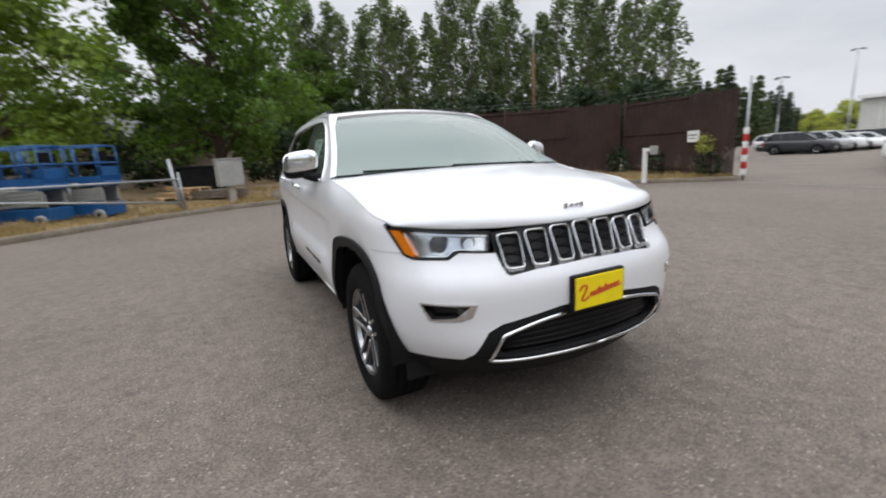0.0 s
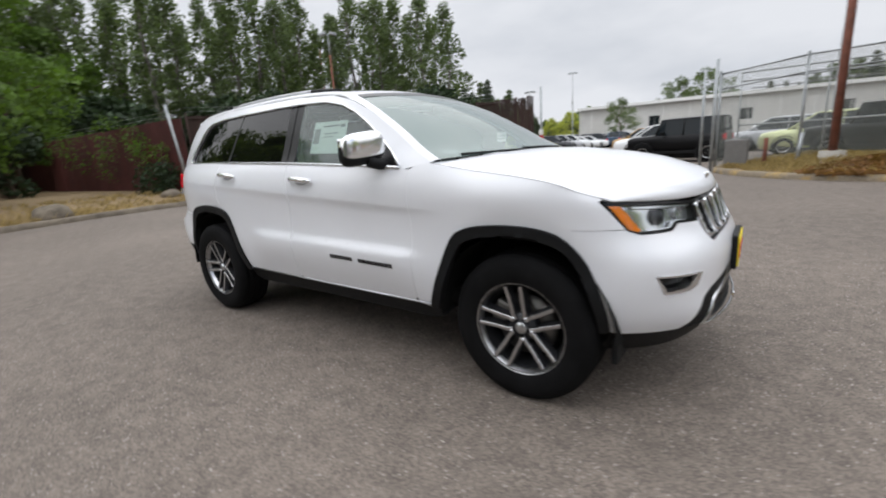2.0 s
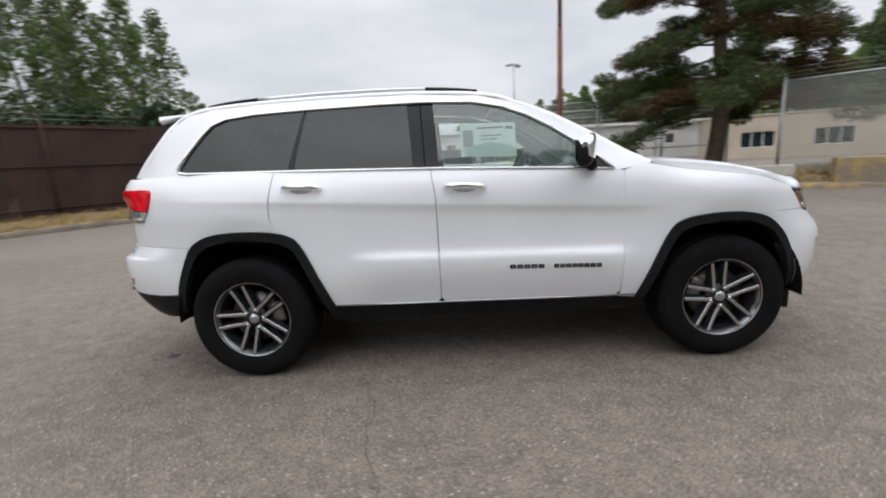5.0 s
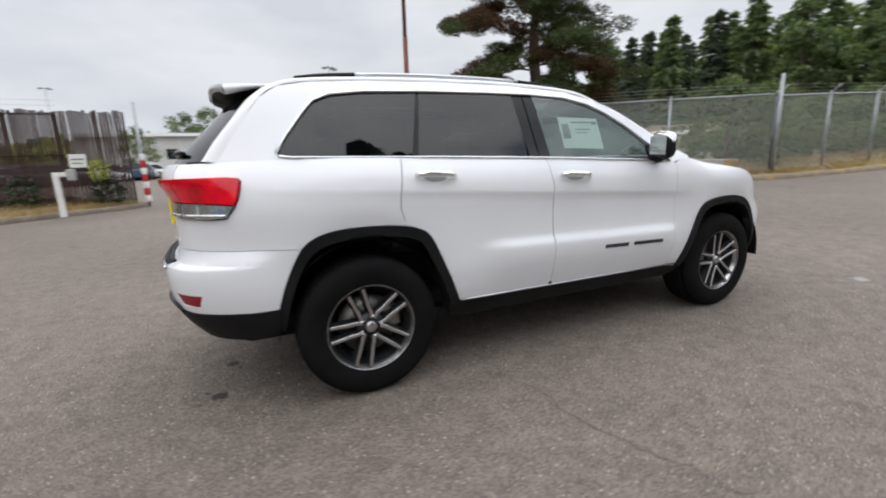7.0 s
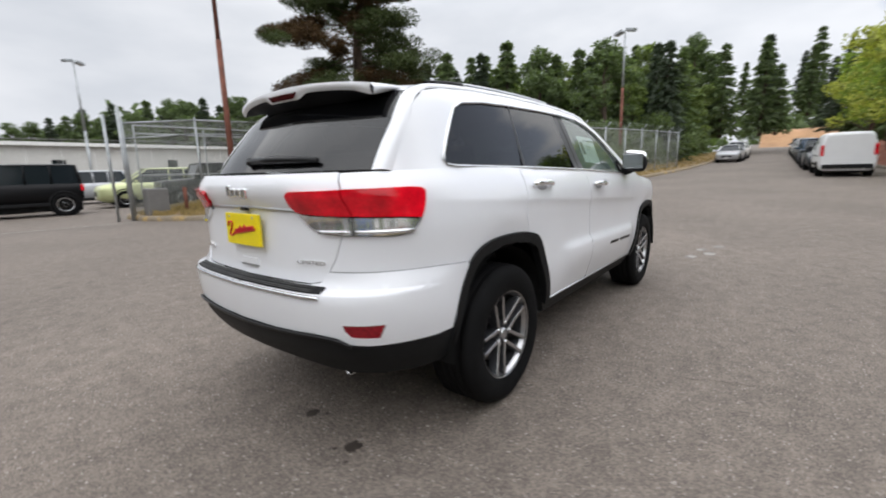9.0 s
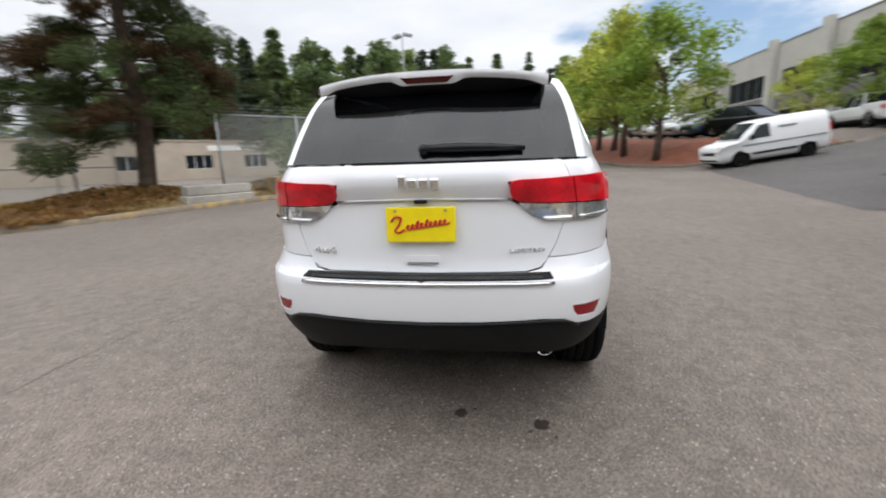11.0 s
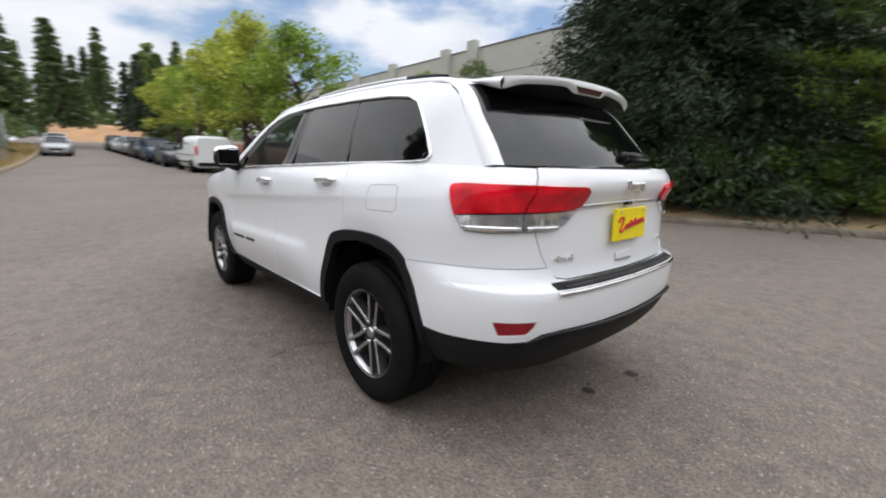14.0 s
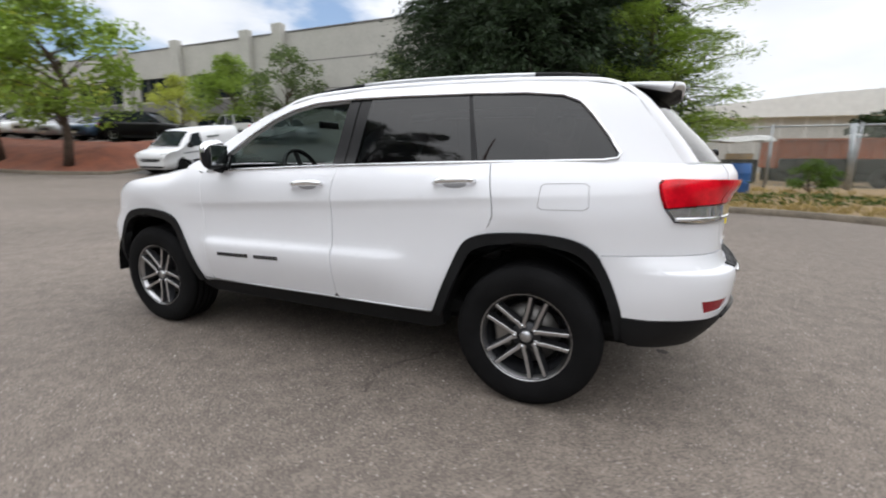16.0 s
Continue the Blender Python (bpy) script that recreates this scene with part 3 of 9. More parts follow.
def sheet(poly, side=1, holes=(), depth=0.02, off=0.0, step=0.05, gap=-0.0018, both=False, surface_fn=None, edge=0.035, rows=()):
    """A body panel cut to an outline in (u, z) and laid on the skin, with returned edges and open gaps round it."""
    fn = surface_fn or skin
    outer = subdivided(shrunk(list(poly), gap) if gap else list(poly), edge)
    rings = [outer] + [subdivided(list(h), edge) for h in holes]
    pts, edges = [], []
    for ring in rings:
        base = len(pts)
        pts += ring
        edges += [(base + k, base + (k + 1) % len(ring)) for k in range(len(ring))]
    us, zs = [p[0] for p in outer], [p[1] for p in outer]
    fixed = np.array(pts)
    nu, nz = int((max(us) - min(us)) / step), int((max(zs) - min(zs)) / (step * 0.6))
    extra = []
    for row in rows:  # close lines of points along a crease
        for i in range(int((max(us) - min(us)) / 0.04) + 1):
            u = min(us) + 0.02 + 0.04 * i
            p = (u, row(u))
            if inside(p, outer) and not any(inside(p, h) for h in rings[1:]) and np.min(np.hypot(*(np.array(pts) - p).T)) > 0.006:
                extra.append(p)
    if extra:
        fixed = np.concatenate([fixed, np.array(extra)])
    for i in range(1, nu + 1):
        for j in range(1, nz + 1):
            p = (min(us) + (i - 0.5 * (j % 2)) * step, min(zs) + j * step * 0.6)
            if inside(p, outer) and not any(inside(p, h) for h in rings[1:]) and np.min(np.hypot(*(fixed - p).T)) > step * 0.4:
                extra.append(p)
    co, _, tris, *_ = delaunay_2d_cdt([Vector(p) for p in pts + extra], edges, [], 0, 1e-5)
    keep = []
    for t in tris:
        c = sum((co[i] for i in t), Vector((0, 0))) / len(t)
        ab, ac, bc = co[t[1]] - co[t[0]], co[t[2]] - co[t[0]], co[t[2]] - co[t[1]]
        if abs(ab.x * ac.y - ab.y * ac.x) / max(ab.length, ac.length, bc.length, 1e-6) < 0.0012:
            continue  # slivers along straight edges
        if inside(c, outer) and not any(inside(c, h) for h in rings[1:]):
            keep.append(t)
    bm = bmesh.new()
    for sgn in ((1, -1) if both else (side,)):
        vs = [bm.verts.new(fn(c.x, c.y, sgn, off)) for c in co]
        for t in keep:
            f = bm.faces.new([vs[i] for i in t])
            f.smooth = True
        bm.verts.ensure_lookup_table()
        # returned edge
        seen = {}
        for t in keep:
            for a, b in zip(t, t[1:] + t[:1] if isinstance(t, list) else (*t[1:], t[0])):
                seen[frozenset((a, b))] = seen.get(frozenset((a, b)), 0) + 1
        if depth:
            for a, b in [tuple(k) for k, c in seen.items() if c == 1]:
                if both and abs(co[a].x - co[b].x) < 1e-4 and abs(vs[a].co.y) < 0.004 and abs(vs[b].co.y) < 0.004:
                    continue
                pa, pb = vs[a].co, vs[b].co
                qa, qb = fn(co[a].x, co[a].y, sgn, off - depth), fn(co[b].x, co[b].y, sgn, off - depth)
                bm.faces.new([bm.verts.new(pa), bm.verts.new(pb), bm.verts.new(qb), bm.verts.new(qa)])
    loose = [v for v in bm.verts if not v.link_faces]
    bmesh.ops.delete(bm, geom=loose, context="VERTS")
    bm.normal_update()
    mid = Vector((0.0, 0, 0.75))
    for f in bm.faces:
        c = f.calc_center_median()
        if f.smooth and f.normal.dot(Vector((c.x * (1 if abs(c.x) > 1.7 else 0.02), c.y, (c.z - 0.75) * 0.1))) < 0:
            f.normal_flip()
    if both:
        bmesh.ops.remove_doubles(bm, verts=[v for v in bm.verts if abs(v.co.y) < 0.004 and any(f.smooth for f in v.link_faces)], dist=0.006)
    return bm


WING_FOLDS = [lambda u, k=k: float(np.interp(u, HOOD_U, HOOD_Z)) - k for k in (0.012, 0.03, 0.05, 0.075, 0.10)]
FOLDS = [lambda u, k=k: shoulder_z(u) + k for k in (0.010, 0.001, -0.012, -0.034, -0.06)] + [lambda u, k=k: ledge_z(u) + k for k in (0.066, 0.048, 0.031, 0.014, 0.001, -0.012, -0.03)]
BUMPER_FOLDS = [lambda u, k=k: k for k in (0.779, 0.784, 0.789, 0.794, 0.799, 0.803, 0.812, 0.824, 0.836, 0.846, 0.858)]


def arch(cx, pts, k):
    return [(cx + (x - cx) * k, 0.36 + (z - 0.36) * k) for x, z in pts]


FRONT_ARCH = [(0.918, 0.42), (1.008, 0.64), (1.105, 0.835), (1.185, 0.892), (1.30, 0.914), (1.46, 0.92), (1.60, 0.905), (1.70, 0.87), (1.765, 0.80), (1.835, 0.64), (1.905, 0.45)]
REAR_ARCH = [(-0.918, 0.44), (-1.012, 0.67), (-1.098, 0.855), (-1.17, 0.91), (-1.28, 0.935), (-1.46, 0.945), (-1.62, 0.935), (-1.73, 0.90), (-1.803, 0.83), (-1.885, 0.66), (-1.948, 0.45)]

FRONT_ARCH = [tuple(map(float, p)) for p in curve_points(FRONT_ARCH, 3)]
REAR_ARCH = [tuple(map(float, p)) for p in curve_points(REAR_ARCH, 3)]
car = thing("suv", pose(0, 0, 0), "white sport-utility vehicle with black arch trim and chrome, on asphalt", "car")
P_HL = [(u_nose(0.852), 1.024), (u_nose(0.79), 1.017), (u_nose(0.68), 1.008), (u_nose(0.474), 0.990), (u_nose(0.500), 0.902), (u_nose(0.62), 0.912), (u_nose(0.665), 0.884), (u_nose(0.788), 0.884), (u_nose(0.817), 0.90)]

# -- front bumper, with openings for fog lamps and lower grille
uc = U_NOSE - 1e-4
fog = [(u_nose(0.80), 0.705), (u_nose(0.595), 0.69), (u_nose(0.615), 0.645), (u_nose(0.655), 0.630), (u_nose(0.765), 0.632)]
bumper_f = [(uc, 0.822), (u_nose(0.30), 0.815), (u_nose(0.44), 0.802), (u_nose(0.455), 0.815), (u_nose(0.472), 0.897), (u_nose(0.500), 0.898), (u_nose(0.62), 0.907), (u_nose(0.665), 0.879), (u_nose(0.788), 0.879),
            (u_nose(0.823), 0.905), (1.745, 0.905)] + arch(1.4575, FRONT_ARCH, 0.97)[24:] + [(1.94, 0.435), (u_nose(0.70), 0.432), (u_nose(0.665), 0.430), (u_nose(0.62), 0.462), (u_nose(0.555), 0.566), (u_nose(0.49), 0.597), (u_nose(0.2), 0.638), (uc, 0.644)]
part("front_bumper", sheet(bumper_f, holes=[fog], both=True, depth=0.03), M_PAINT, car, smooth=False)
for s in (1, -1):
    cup = part("fog_lamp_recess", sheet(shrunk(fog, -0.006), s, depth=0.0, off=-0.045, gap=0), M_BLACK, car)
    part("fog_surround", sheet([(u_nose(0.80), 0.711), (u_nose(0.59), 0.697), (u_nose(0.612), 0.640), (u_nose(0.655), 0.624), (u_nose(0.77), 0.626)],
                               s, holes=[shrunk([(u_nose(0.795), 0.703), (u_nose(0.62), 0.692), (u_nose(0.672), 0.645), (u_nose(0.685), 0.641), (u_nose(0.762), 0.636)], 0.0)], off=0.004, depth=0.03, gap=0, step=0.02, edge=0.015), M_CHROME, cup, "chrome fog lamp surround")
    q = skin(u_nose(0.67), 0.662, s, -0.03)
    part("fog_lamp", lathe([(0.0, 0.012), (0.02, 0.010), (0.028, 0.0), (0.03, -0.03)], 20, m=Matrix.Translation(q) @ pose(0, 0, 0, 0, 84, 22 * s)), M_LENS, cup)
low_g = [(uc, 0.636), (u_nose(0.2), 0.630), (u_nose(0.46), 0.588), (u_nose(0.52), 0.556), (u_nose(0.58), 0.456), (u_nose(0.615), 0.425), (u_nose(0.30), 0.40), (uc, 0.395)]
surround = [(uc, 0.644), (u_nose(0.2), 0.638), (u_nose(0.49), 0.597), (u_nose(0.555), 0.566), (u_nose(0.62), 0.462), (u_nose(0.665), 0.430), (u_nose(0.60), 0.424), (u_nose(0.30), 0.408), (uc, 0.404),
            (uc, 0.418), (u_nose(0.25), 0.418), (u_nose(0.40), 0.421), (u_nose(0.535), 0.434), (u_nose(0.538), 0.455), (u_nose(0.494), 0.530), (u_nose(0.464), 0.550), (u_nose(0.33), 0.580), (u_nose(0.18), 0.600), (uc, 0.606)]
part("grille_surround", sheet(surround, both=True, off=-0.006, depth=0.03, gap=0.001, step=0.03, edge=0.02), M_CLAD, car, "black surround of the lower grille")
lower_grille = part("lower_grille", sheet(low_g, both=True, off=-0.04, depth=0.0, gap=0), M_BLACK, car)
for k in range(5):
    z = 0.43 + k * 0.032
    wdt = 0.50 - 0.012 * k
    part("grille_slat", tube([skin(u_nose(abs(y)), z - 0.05 * abs(y) * (k / 6), 1 if y > 0 else -1, -0.03) for y in np.linspace(-wdt, wdt, 15)], 0.0035, 6), M_BLACK, lower_grille)
for s in (1, -1):
    edge = [(u_nose(0.0) - 1e-3, 0.424), (u_nose(0.25), 0.423), (u_nose(0.40), 0.424), (u_nose(0.545), 0.430), (u_nose(0.548), 0.455), (u_nose(0.502), 0.535), (u_nose(0.468), 0.556), (u_nose(0.33), 0.586), (u_nose(0.18), 0.604)]
    part("chrome_bumper_trim", tube([skin(u, z, s, 0.012) for u, z in curve_points(edge, 4)], 0.008, 8), M_CHROME, car, "chrome strip round the lower grille")
lip = [(uc, 0.402), (u_nose(0.30), 0.406), (u_nose(0.60), 0.422), (u_nose(0.665), 0.428), (1.95, 0.436), (1.915, 0.44), (1.905, 0.335), (1.99, 0.318), (u_nose(0.6), 0.305), (uc, 0.300)]
part("front_lip", sheet(lip, both=True, off=-0.002, depth=0.03, gap=0), M_CLAD, car, "black plastic lip under the bumper")
for s in (1, -1):
    part("tyre_spat", box(1.885, s * 0.735 - 0.085, 0.275, 1.915, s * 0.735 + 0.085, 0.40, 0.008), M_CLAD, car, "black rubber spat before the tyre")

# -- grille of seven slots
gr = [(uc, 1.015), (u_nose(0.30), 1.006), (u_nose(0.466), 0.992), (u_nose(0.470), 0.965), (u_nose(0.465), 0.84), (u_nose(0.450), 0.808), (u_nose(0.30), 0.818), (uc, 0.826)]
grille = part("grille", sheet(gr, both=True, off=-0.022, depth=0.02, gap=0.001), M_BLACK, car, "black grille panel")


def rounded_slot(yc, zc, hw, hh, r, lean=0.0):
    out = []
    for cx, cz, a0 in ((hw - r, hh - r, 0), (-hw + r, hh - r, 90), (-hw + r, -hh + r, 180), (hw - r, -hh + r, 270)):
        for k in range(5):
            a = radians(a0 + 22.5 * k)
            dz = cz + r * math.sin(a)
            out.append((yc + (cx + r * math.cos(a)) * (1 + 0.10 * dz / hh), zc + dz))
    return out


def nose_point(y, z, off):
    return skin(u_nose(abs(y)), z, 1 if y >= 0 else -1, off)


for k in range(-3, 4):
    yc, zc, hh = k * 0.1325, 0.912 - 0.0035 * abs(k), 0.083 - 0.002 * abs(k)
    o = rounded_slot(yc, zc, 0.052, hh, 0.022)
    i1 = rounded_slot(yc, zc, 0.0445, hh - 0.008, 0.016)
    bm = bmesh.new()
    loops = [[bm.verts.new(nose_point(y, z, d)) for y, z in ring] for ring, d in ((o, -0.022), (o, 0.004), (rounded_slot(yc, zc, 0.0475, hh - 0.005, 0.019), 0.009), (i1, 0.004), (i1, -0.02))]
    for a, b in zip(loops, loops[1:]):
        for j in range(len(a)):
            bm.faces.new((a[j], a[(j + 1) % len(a)], b[(j + 1) % len(a)], b[j])).smooth = True
    part("grille_ring", bm, M_CHROME, grille, "chrome grille ring")
    # honeycomb bars behind the ring
    bm = bmesh.new()
    for j in range(7):
        z = zc - hh + 0.02 + j * (2 * hh - 0.04) / 6
        tube([nose_point(yc - 0.04, z, -0.012), nose_point(yc, z + 0.012 * (-1) ** j, -0.010), nose_point(yc + 0.04, z, -0.012)], 0.0028, 5, bm=bm)
    part("grille_mesh", bm, M_DARK, grille)

# -- headlamps
for s in (1, -1):
    hl = part("headlamp", sheet(P_HL, s, off=-0.03, depth=0.0, gap=0.0, step=0.03), M_REFLECTOR, car, "headlamp with amber side marker")
    part("lamp_border", sheet(shrunk(P_HL, -0.001), s, holes=[shrunk(P_HL, 0.008)], off=0.002, depth=0.05, gap=0.0, step=0.02, edge=0.02), M_BLACK, hl)
    part("amber_marker", sheet([(u_nose(0.845), 1.012), (u_nose(0.812), 1.009), (u_nose(0.780), 0.902), (u_nose(0.789), 0.894), (u_nose(0.812), 0.906)], s, off=-0.006, depth=0.03, gap=0, step=0.02, edge=0.02), M_AMBER, hl, "amber side marker")
    q = skin(u_nose(0.69), 0.948, s, -0.03)
    part("projector", lathe([(0.0, 0.028), (0.02, 0.024), (0.033, 0.012), (0.038, 0.0), (0.046, 0.004), (0.05, -0.03)], 28, m=Matrix.Translation(q) @ pose(0, 0, 0, 0, 86, 28 * s)), M_RIMDARK, hl, "dark projector lamp")
    q = skin(u_nose(0.575), 0.955, s, -0.028)
    part("main_beam", lathe([(0.0, -0.01), (0.022, -0.004), (0.030, 0.006), (0.034, 0.006), (0.036, -0.02)], 24, m=Matrix.Translation(q) @ pose(0, 0, 0, 0, 86, 18 * s)), M_SATIN, hl)
    part("lamp_brow", sheet([(u_nose(0.78), 1.003), (u_nose(0.68), 0.995), (u_nose(0.49), 0.98), (u_nose(0.49), 0.972), (u_nose(0.68), 0.985), (u_nose(0.775), 0.992)], s, off=-0.012, depth=0.03, gap=0, step=0.02), M_SATIN, hl)
    part("lamp_chin", tube([skin(u_nose(y), z, s, -0.01) for y, z in curve_points([(0.765, 0.897), (0.70, 0.897), (0.665, 0.899), (0.63, 0.922), (0.53, 0.914)], 3)], 0.006, 6), M_CHROME, hl)
    part("lamp_cover", sheet(P_HL, s, off=0.0, depth=0.0, gap=0.010, step=0.03), M_LENS, hl, "clear headlamp cover")

# -- flank panels
HOODLINE = [(0.98, 1.222), (1.10, 1.198), (1.22, 1.176), (1.47, 1.143), (1.70, 1.107), (1.85, 1.072), (u_nose(0.845), 1.040), (u_nose(0.828), 1.028)]
FA, RA = arch(1.4575, FRONT_ARCH, 0.97), arch(-1.4575, REAR_ARCH, 0.97)
fender = [(0.831, 0.43), *FA[0:25], (1.75, 0.911), (u_nose(0.823), 0.911), (u_nose(0.862), 1.03)] + HOODLINE[::-1][1:] + [(0.90, 1.216), (0.834, 1.19), (0.834, 1.10), (0.8375, 0.8)]
front_door = [(0.824, 0.47), (0.80, 0.44), (-0.235, 0.448), (-0.258, 0.475), (-0.258, 0.8), (-0.262, 1.1), (-0.285, 1.25)] + [(-0.21, 1.252), (0.5, 1.217), (0.80, 1.196), (0.828, 1.190), (0.829, 1.10), (0.8325, 0.8)]
rear_door = [(-0.266, 0.475), (-0.285, 0.45), (-0.915, 0.458), *RA[0:10], (-1.235, 0.955), (-1.258, 1.02), (-1.252, 1.10), (-1.222, 1.284), (-1.0, 1.278), (-0.293, 1.25), (-0.27, 1.1)]
quarter = [(-1.229, 1.285), (-1.26, 1.10), (-1.266, 1.02), (-1.243, 0.962), *RA[9:25], (-1.80, 0.86), (-2.0, 0.868), (u_tail(0.70), 0.872), (u_tail(0.558), 0.872), (u_tail(0.590), 0.935), (u_tail(0.617), 1.026), (-2.24, 1.018), (-2.147, 1.024), (-2.093, 1.084), (-2.036, 1.178), (-2.027, 1.200), (-2.040, 1.216), (-2.10, 1.222), (u_tail(0.667), 1.219), (u_tail(0.665), 1.285), (-2.15, 1.29), (-1.80, 1.298)]
for s in (1, -1):
    part("front_wing", sheet(fender, s, depth=0.025, rows=FOLDS + WING_FOLDS), M_PAINT, car)
    fd = part("front_door", sheet(front_door, s, depth=0.025, rows=FOLDS), M_PAINT, car)
    rd = part("rear_door", sheet(rear_door, s, depth=0.025, rows=FOLDS), M_PAINT, car)
    part("quarter_panel", sheet(quarter, s, depth=0.025, gap=0.0003, rows=FOLDS[:5]), M_PAINT, car)
    part("front_arch_trim", sheet(FRONT_ARCH + arch(1.4575, FRONT_ARCH, 0.90)[::-1], s, off=0.016, depth=0.05, gap=0, step=0.03), M_CLAD, car, "black plastic arch trim")
    part("rear_arch_trim", sheet(REAR_ARCH + arch(-1.4575, REAR_ARCH, 0.90)[::-1], s, off=0.016, depth=0.05, gap=0, step=0.03), M_CLAD, car, "black plastic arch trim")
    part("sill", sheet([(0.98, 0.442), (0.0, 0.447), (-0.98, 0.455), (-0.98, 0.36), (-0.9, 0.325), (0.9, 0.325), (0.99, 0.36)], s, off=-0.012, depth=0.08, gap=0), M_CLAD, car, "black plastic sill")
    part("sill_bead", tube([skin(u, z, s, 0.002) for u, z in [(0.93, 0.438), (0.4, 0.441), (-0.3, 0.447), (-0.91, 0.452)]], 0.006, 6), M_SATIN, car)
    # grey filler sheets behind the panel gaps, coloured as the shade in them
    for seam in ([(0.87, 0.48), (-0.88, 0.48), (-0.88, 1.235), (0.0, 1.22), (0.80, 1.18), (0.87, 1.10)], [(-1.20, 1.0), (-1.29, 1.0), (-1.28, 1.262), (-1.19, 1.262)], [(-1.85, 0.89), (-1.85, 0.84), (-2.1, 0.848), (u_tail(0.70), 0.85), (u_tail(0.57), 0.85), (u_tail(0.57), 0.89), (-2.1, 0.89)]):
        part("door_shut", sheet(seam, s, off=-0.014, depth=0, gap=0, step=0.06, edge=0.03), M_SHUT, car)
    # chrome door handles
    for ob, hx, hz in ((fd, -0.093, 1.142), (rd, -1.05, 1.181)):
        bm = bmesh.new()
        line = [skin(hx + 0.118 * t, hz - 0.006 * t, s, 0.006 + 0.034 * (1 - abs(t) ** 4)) for t in np.linspace(-1, 1, 13)]
        tube(line, 0.0155, 10, bm=bm, taper=lambda t: 0.55 + 0.45 * (1 - abs(2 * t - 1) ** 6))
        for v in bm.verts:
            v.co.z = hz + (v.co.z - hz) * 1.15
        part("door_handle", bm, M_CAP, ob, "chrome door handle")
        # flat grey patch painted for the shade in the handle's recess
        part("handle_cup", sheet([(hx + 0.07 * math.cos(a), hz - 0.004 + 0.024 * math.sin(a)) for a in np.linspace(0, 2 * math.pi, 16, endpoint=False)], s, off=0.001, depth=0, gap=0, step=0.03), M_SHUT, ob)
    # model lettering as plain bars, dark with a thin bright edge
    for a, b in ((0.155, 0.365), (0.415, 0.700)):
        n = 5 if b < 0.4 else 8
        for k in range(n):
            u0 = a + (b - a) * k / n
            u1 = u0 + (b - a) / n * 0.82
            zb = 0.663 - 0.028 * (u0 - 0.15)
            o4 = [(u0, zb - 0.0115), (u1, zb - 0.012), (u1, zb + 0.011), (u0, zb + 0.0115)]
            i4 = [(u0 + 0.0095, zb - 0.0030), (u1 - 0.0095, zb - 0.0035), (u1 - 0.0095, zb + 0.0025), (u0 + 0.0095, zb + 0.0030)]
            part("letter_bar", sheet(o4, s, holes=[i4], off=0.004, depth=0.004, gap=0, step=0.05, edge=0.05), M_BLACK, fd)
FLAP = [(-1.498, 1.177), (-1.519, 1.190), (-1.701, 1.196), (-1.722, 1.181), (-1.727, 1.084), (-1.706, 1.068), (-1.509, 1.064), (-1.488, 1.079)]
part("fuel_flap", sheet(FLAP, 1, holes=[shrunk(FLAP, 0.003)], off=0.0010, depth=0, gap=0, step=0.04), M_SHUT, car, "fuel filler flap seam")

# -- tail: bumper, lower cladding, tailgate, lamps
ubc = U_TAIL + 1e-4
bumper_r = [(-1.80, 0.857), *RA[24:28], (-1.89, 0.565), (-2.03, 0.562), (u_tail(0.72), 0.568), (u_tail(0.655), 0.575), (u_tail(0.60), 0.603), (u_tail(0.50), 0.612), (u_tail(0.25), 0.60), (ubc, 0.598),
            (ubc, 0.807), (u_tail(0.25), 0.808), (u_tail(0.45), 0.810), (u_tail(0.505), 0.822), (u_tail(0.552), 0.868), (u_tail(0.70), 0.869), (-2.0, 0.865)]
refl = [(u_tail(0.765), 0.660), (u_tail(0.628), 0.664), (u_tail(0.636), 0.636), (u_tail(0.660), 0.606), (u_tail(0.748), 0.598)]
part("rear_bumper", sheet(bumper_r, both=True, holes=[refl], off=0.007, depth=0.032, gap=0.0003, rows=BUMPER_FOLDS), M_PAINT, car)
clad_r = [(-1.885, 0.558), (-2.03, 0.556), (u_tail(0.72), 0.562), (u_tail(0.655), 0.569), (u_tail(0.60), 0.597), (u_tail(0.50), 0.606), (u_tail(0.25), 0.594), (ubc, 0.592),
          (ubc, 0.43), (u_tail(0.40), 0.425), (u_tail(0.62), 0.40), (-2.15, 0.40), (-1.98, 0.41), (-1.93, 0.44)]
clad = part("rear_lower_cladding", sheet(clad_r, both=True, off=0.009, depth=0.06, gap=0.0), M_CLAD, car, "black plastic lower rear bumper")
part("cladding_bead", tube([skin(u_tail(abs(y)), z, 1 if y > 0 else -1, 0.019) for y, z in curve_points([(-0.66, 0.572), (-0.60, 0.598), (-0.5, 0.606), (-0.25, 0.596), (0.0, 0.592), (0.25, 0.596), (0.5, 0.606), (0.60, 0.598), (0.66, 0.572)], 4)], 0.007, 6), M_BLACK, clad)
for s in (1, -1):
    part("rear_reflector", sheet(refl, s, off=0.003, depth=0.03, gap=0.002, step=0.03), M_REDDARK, car, "dark red bumper reflector")
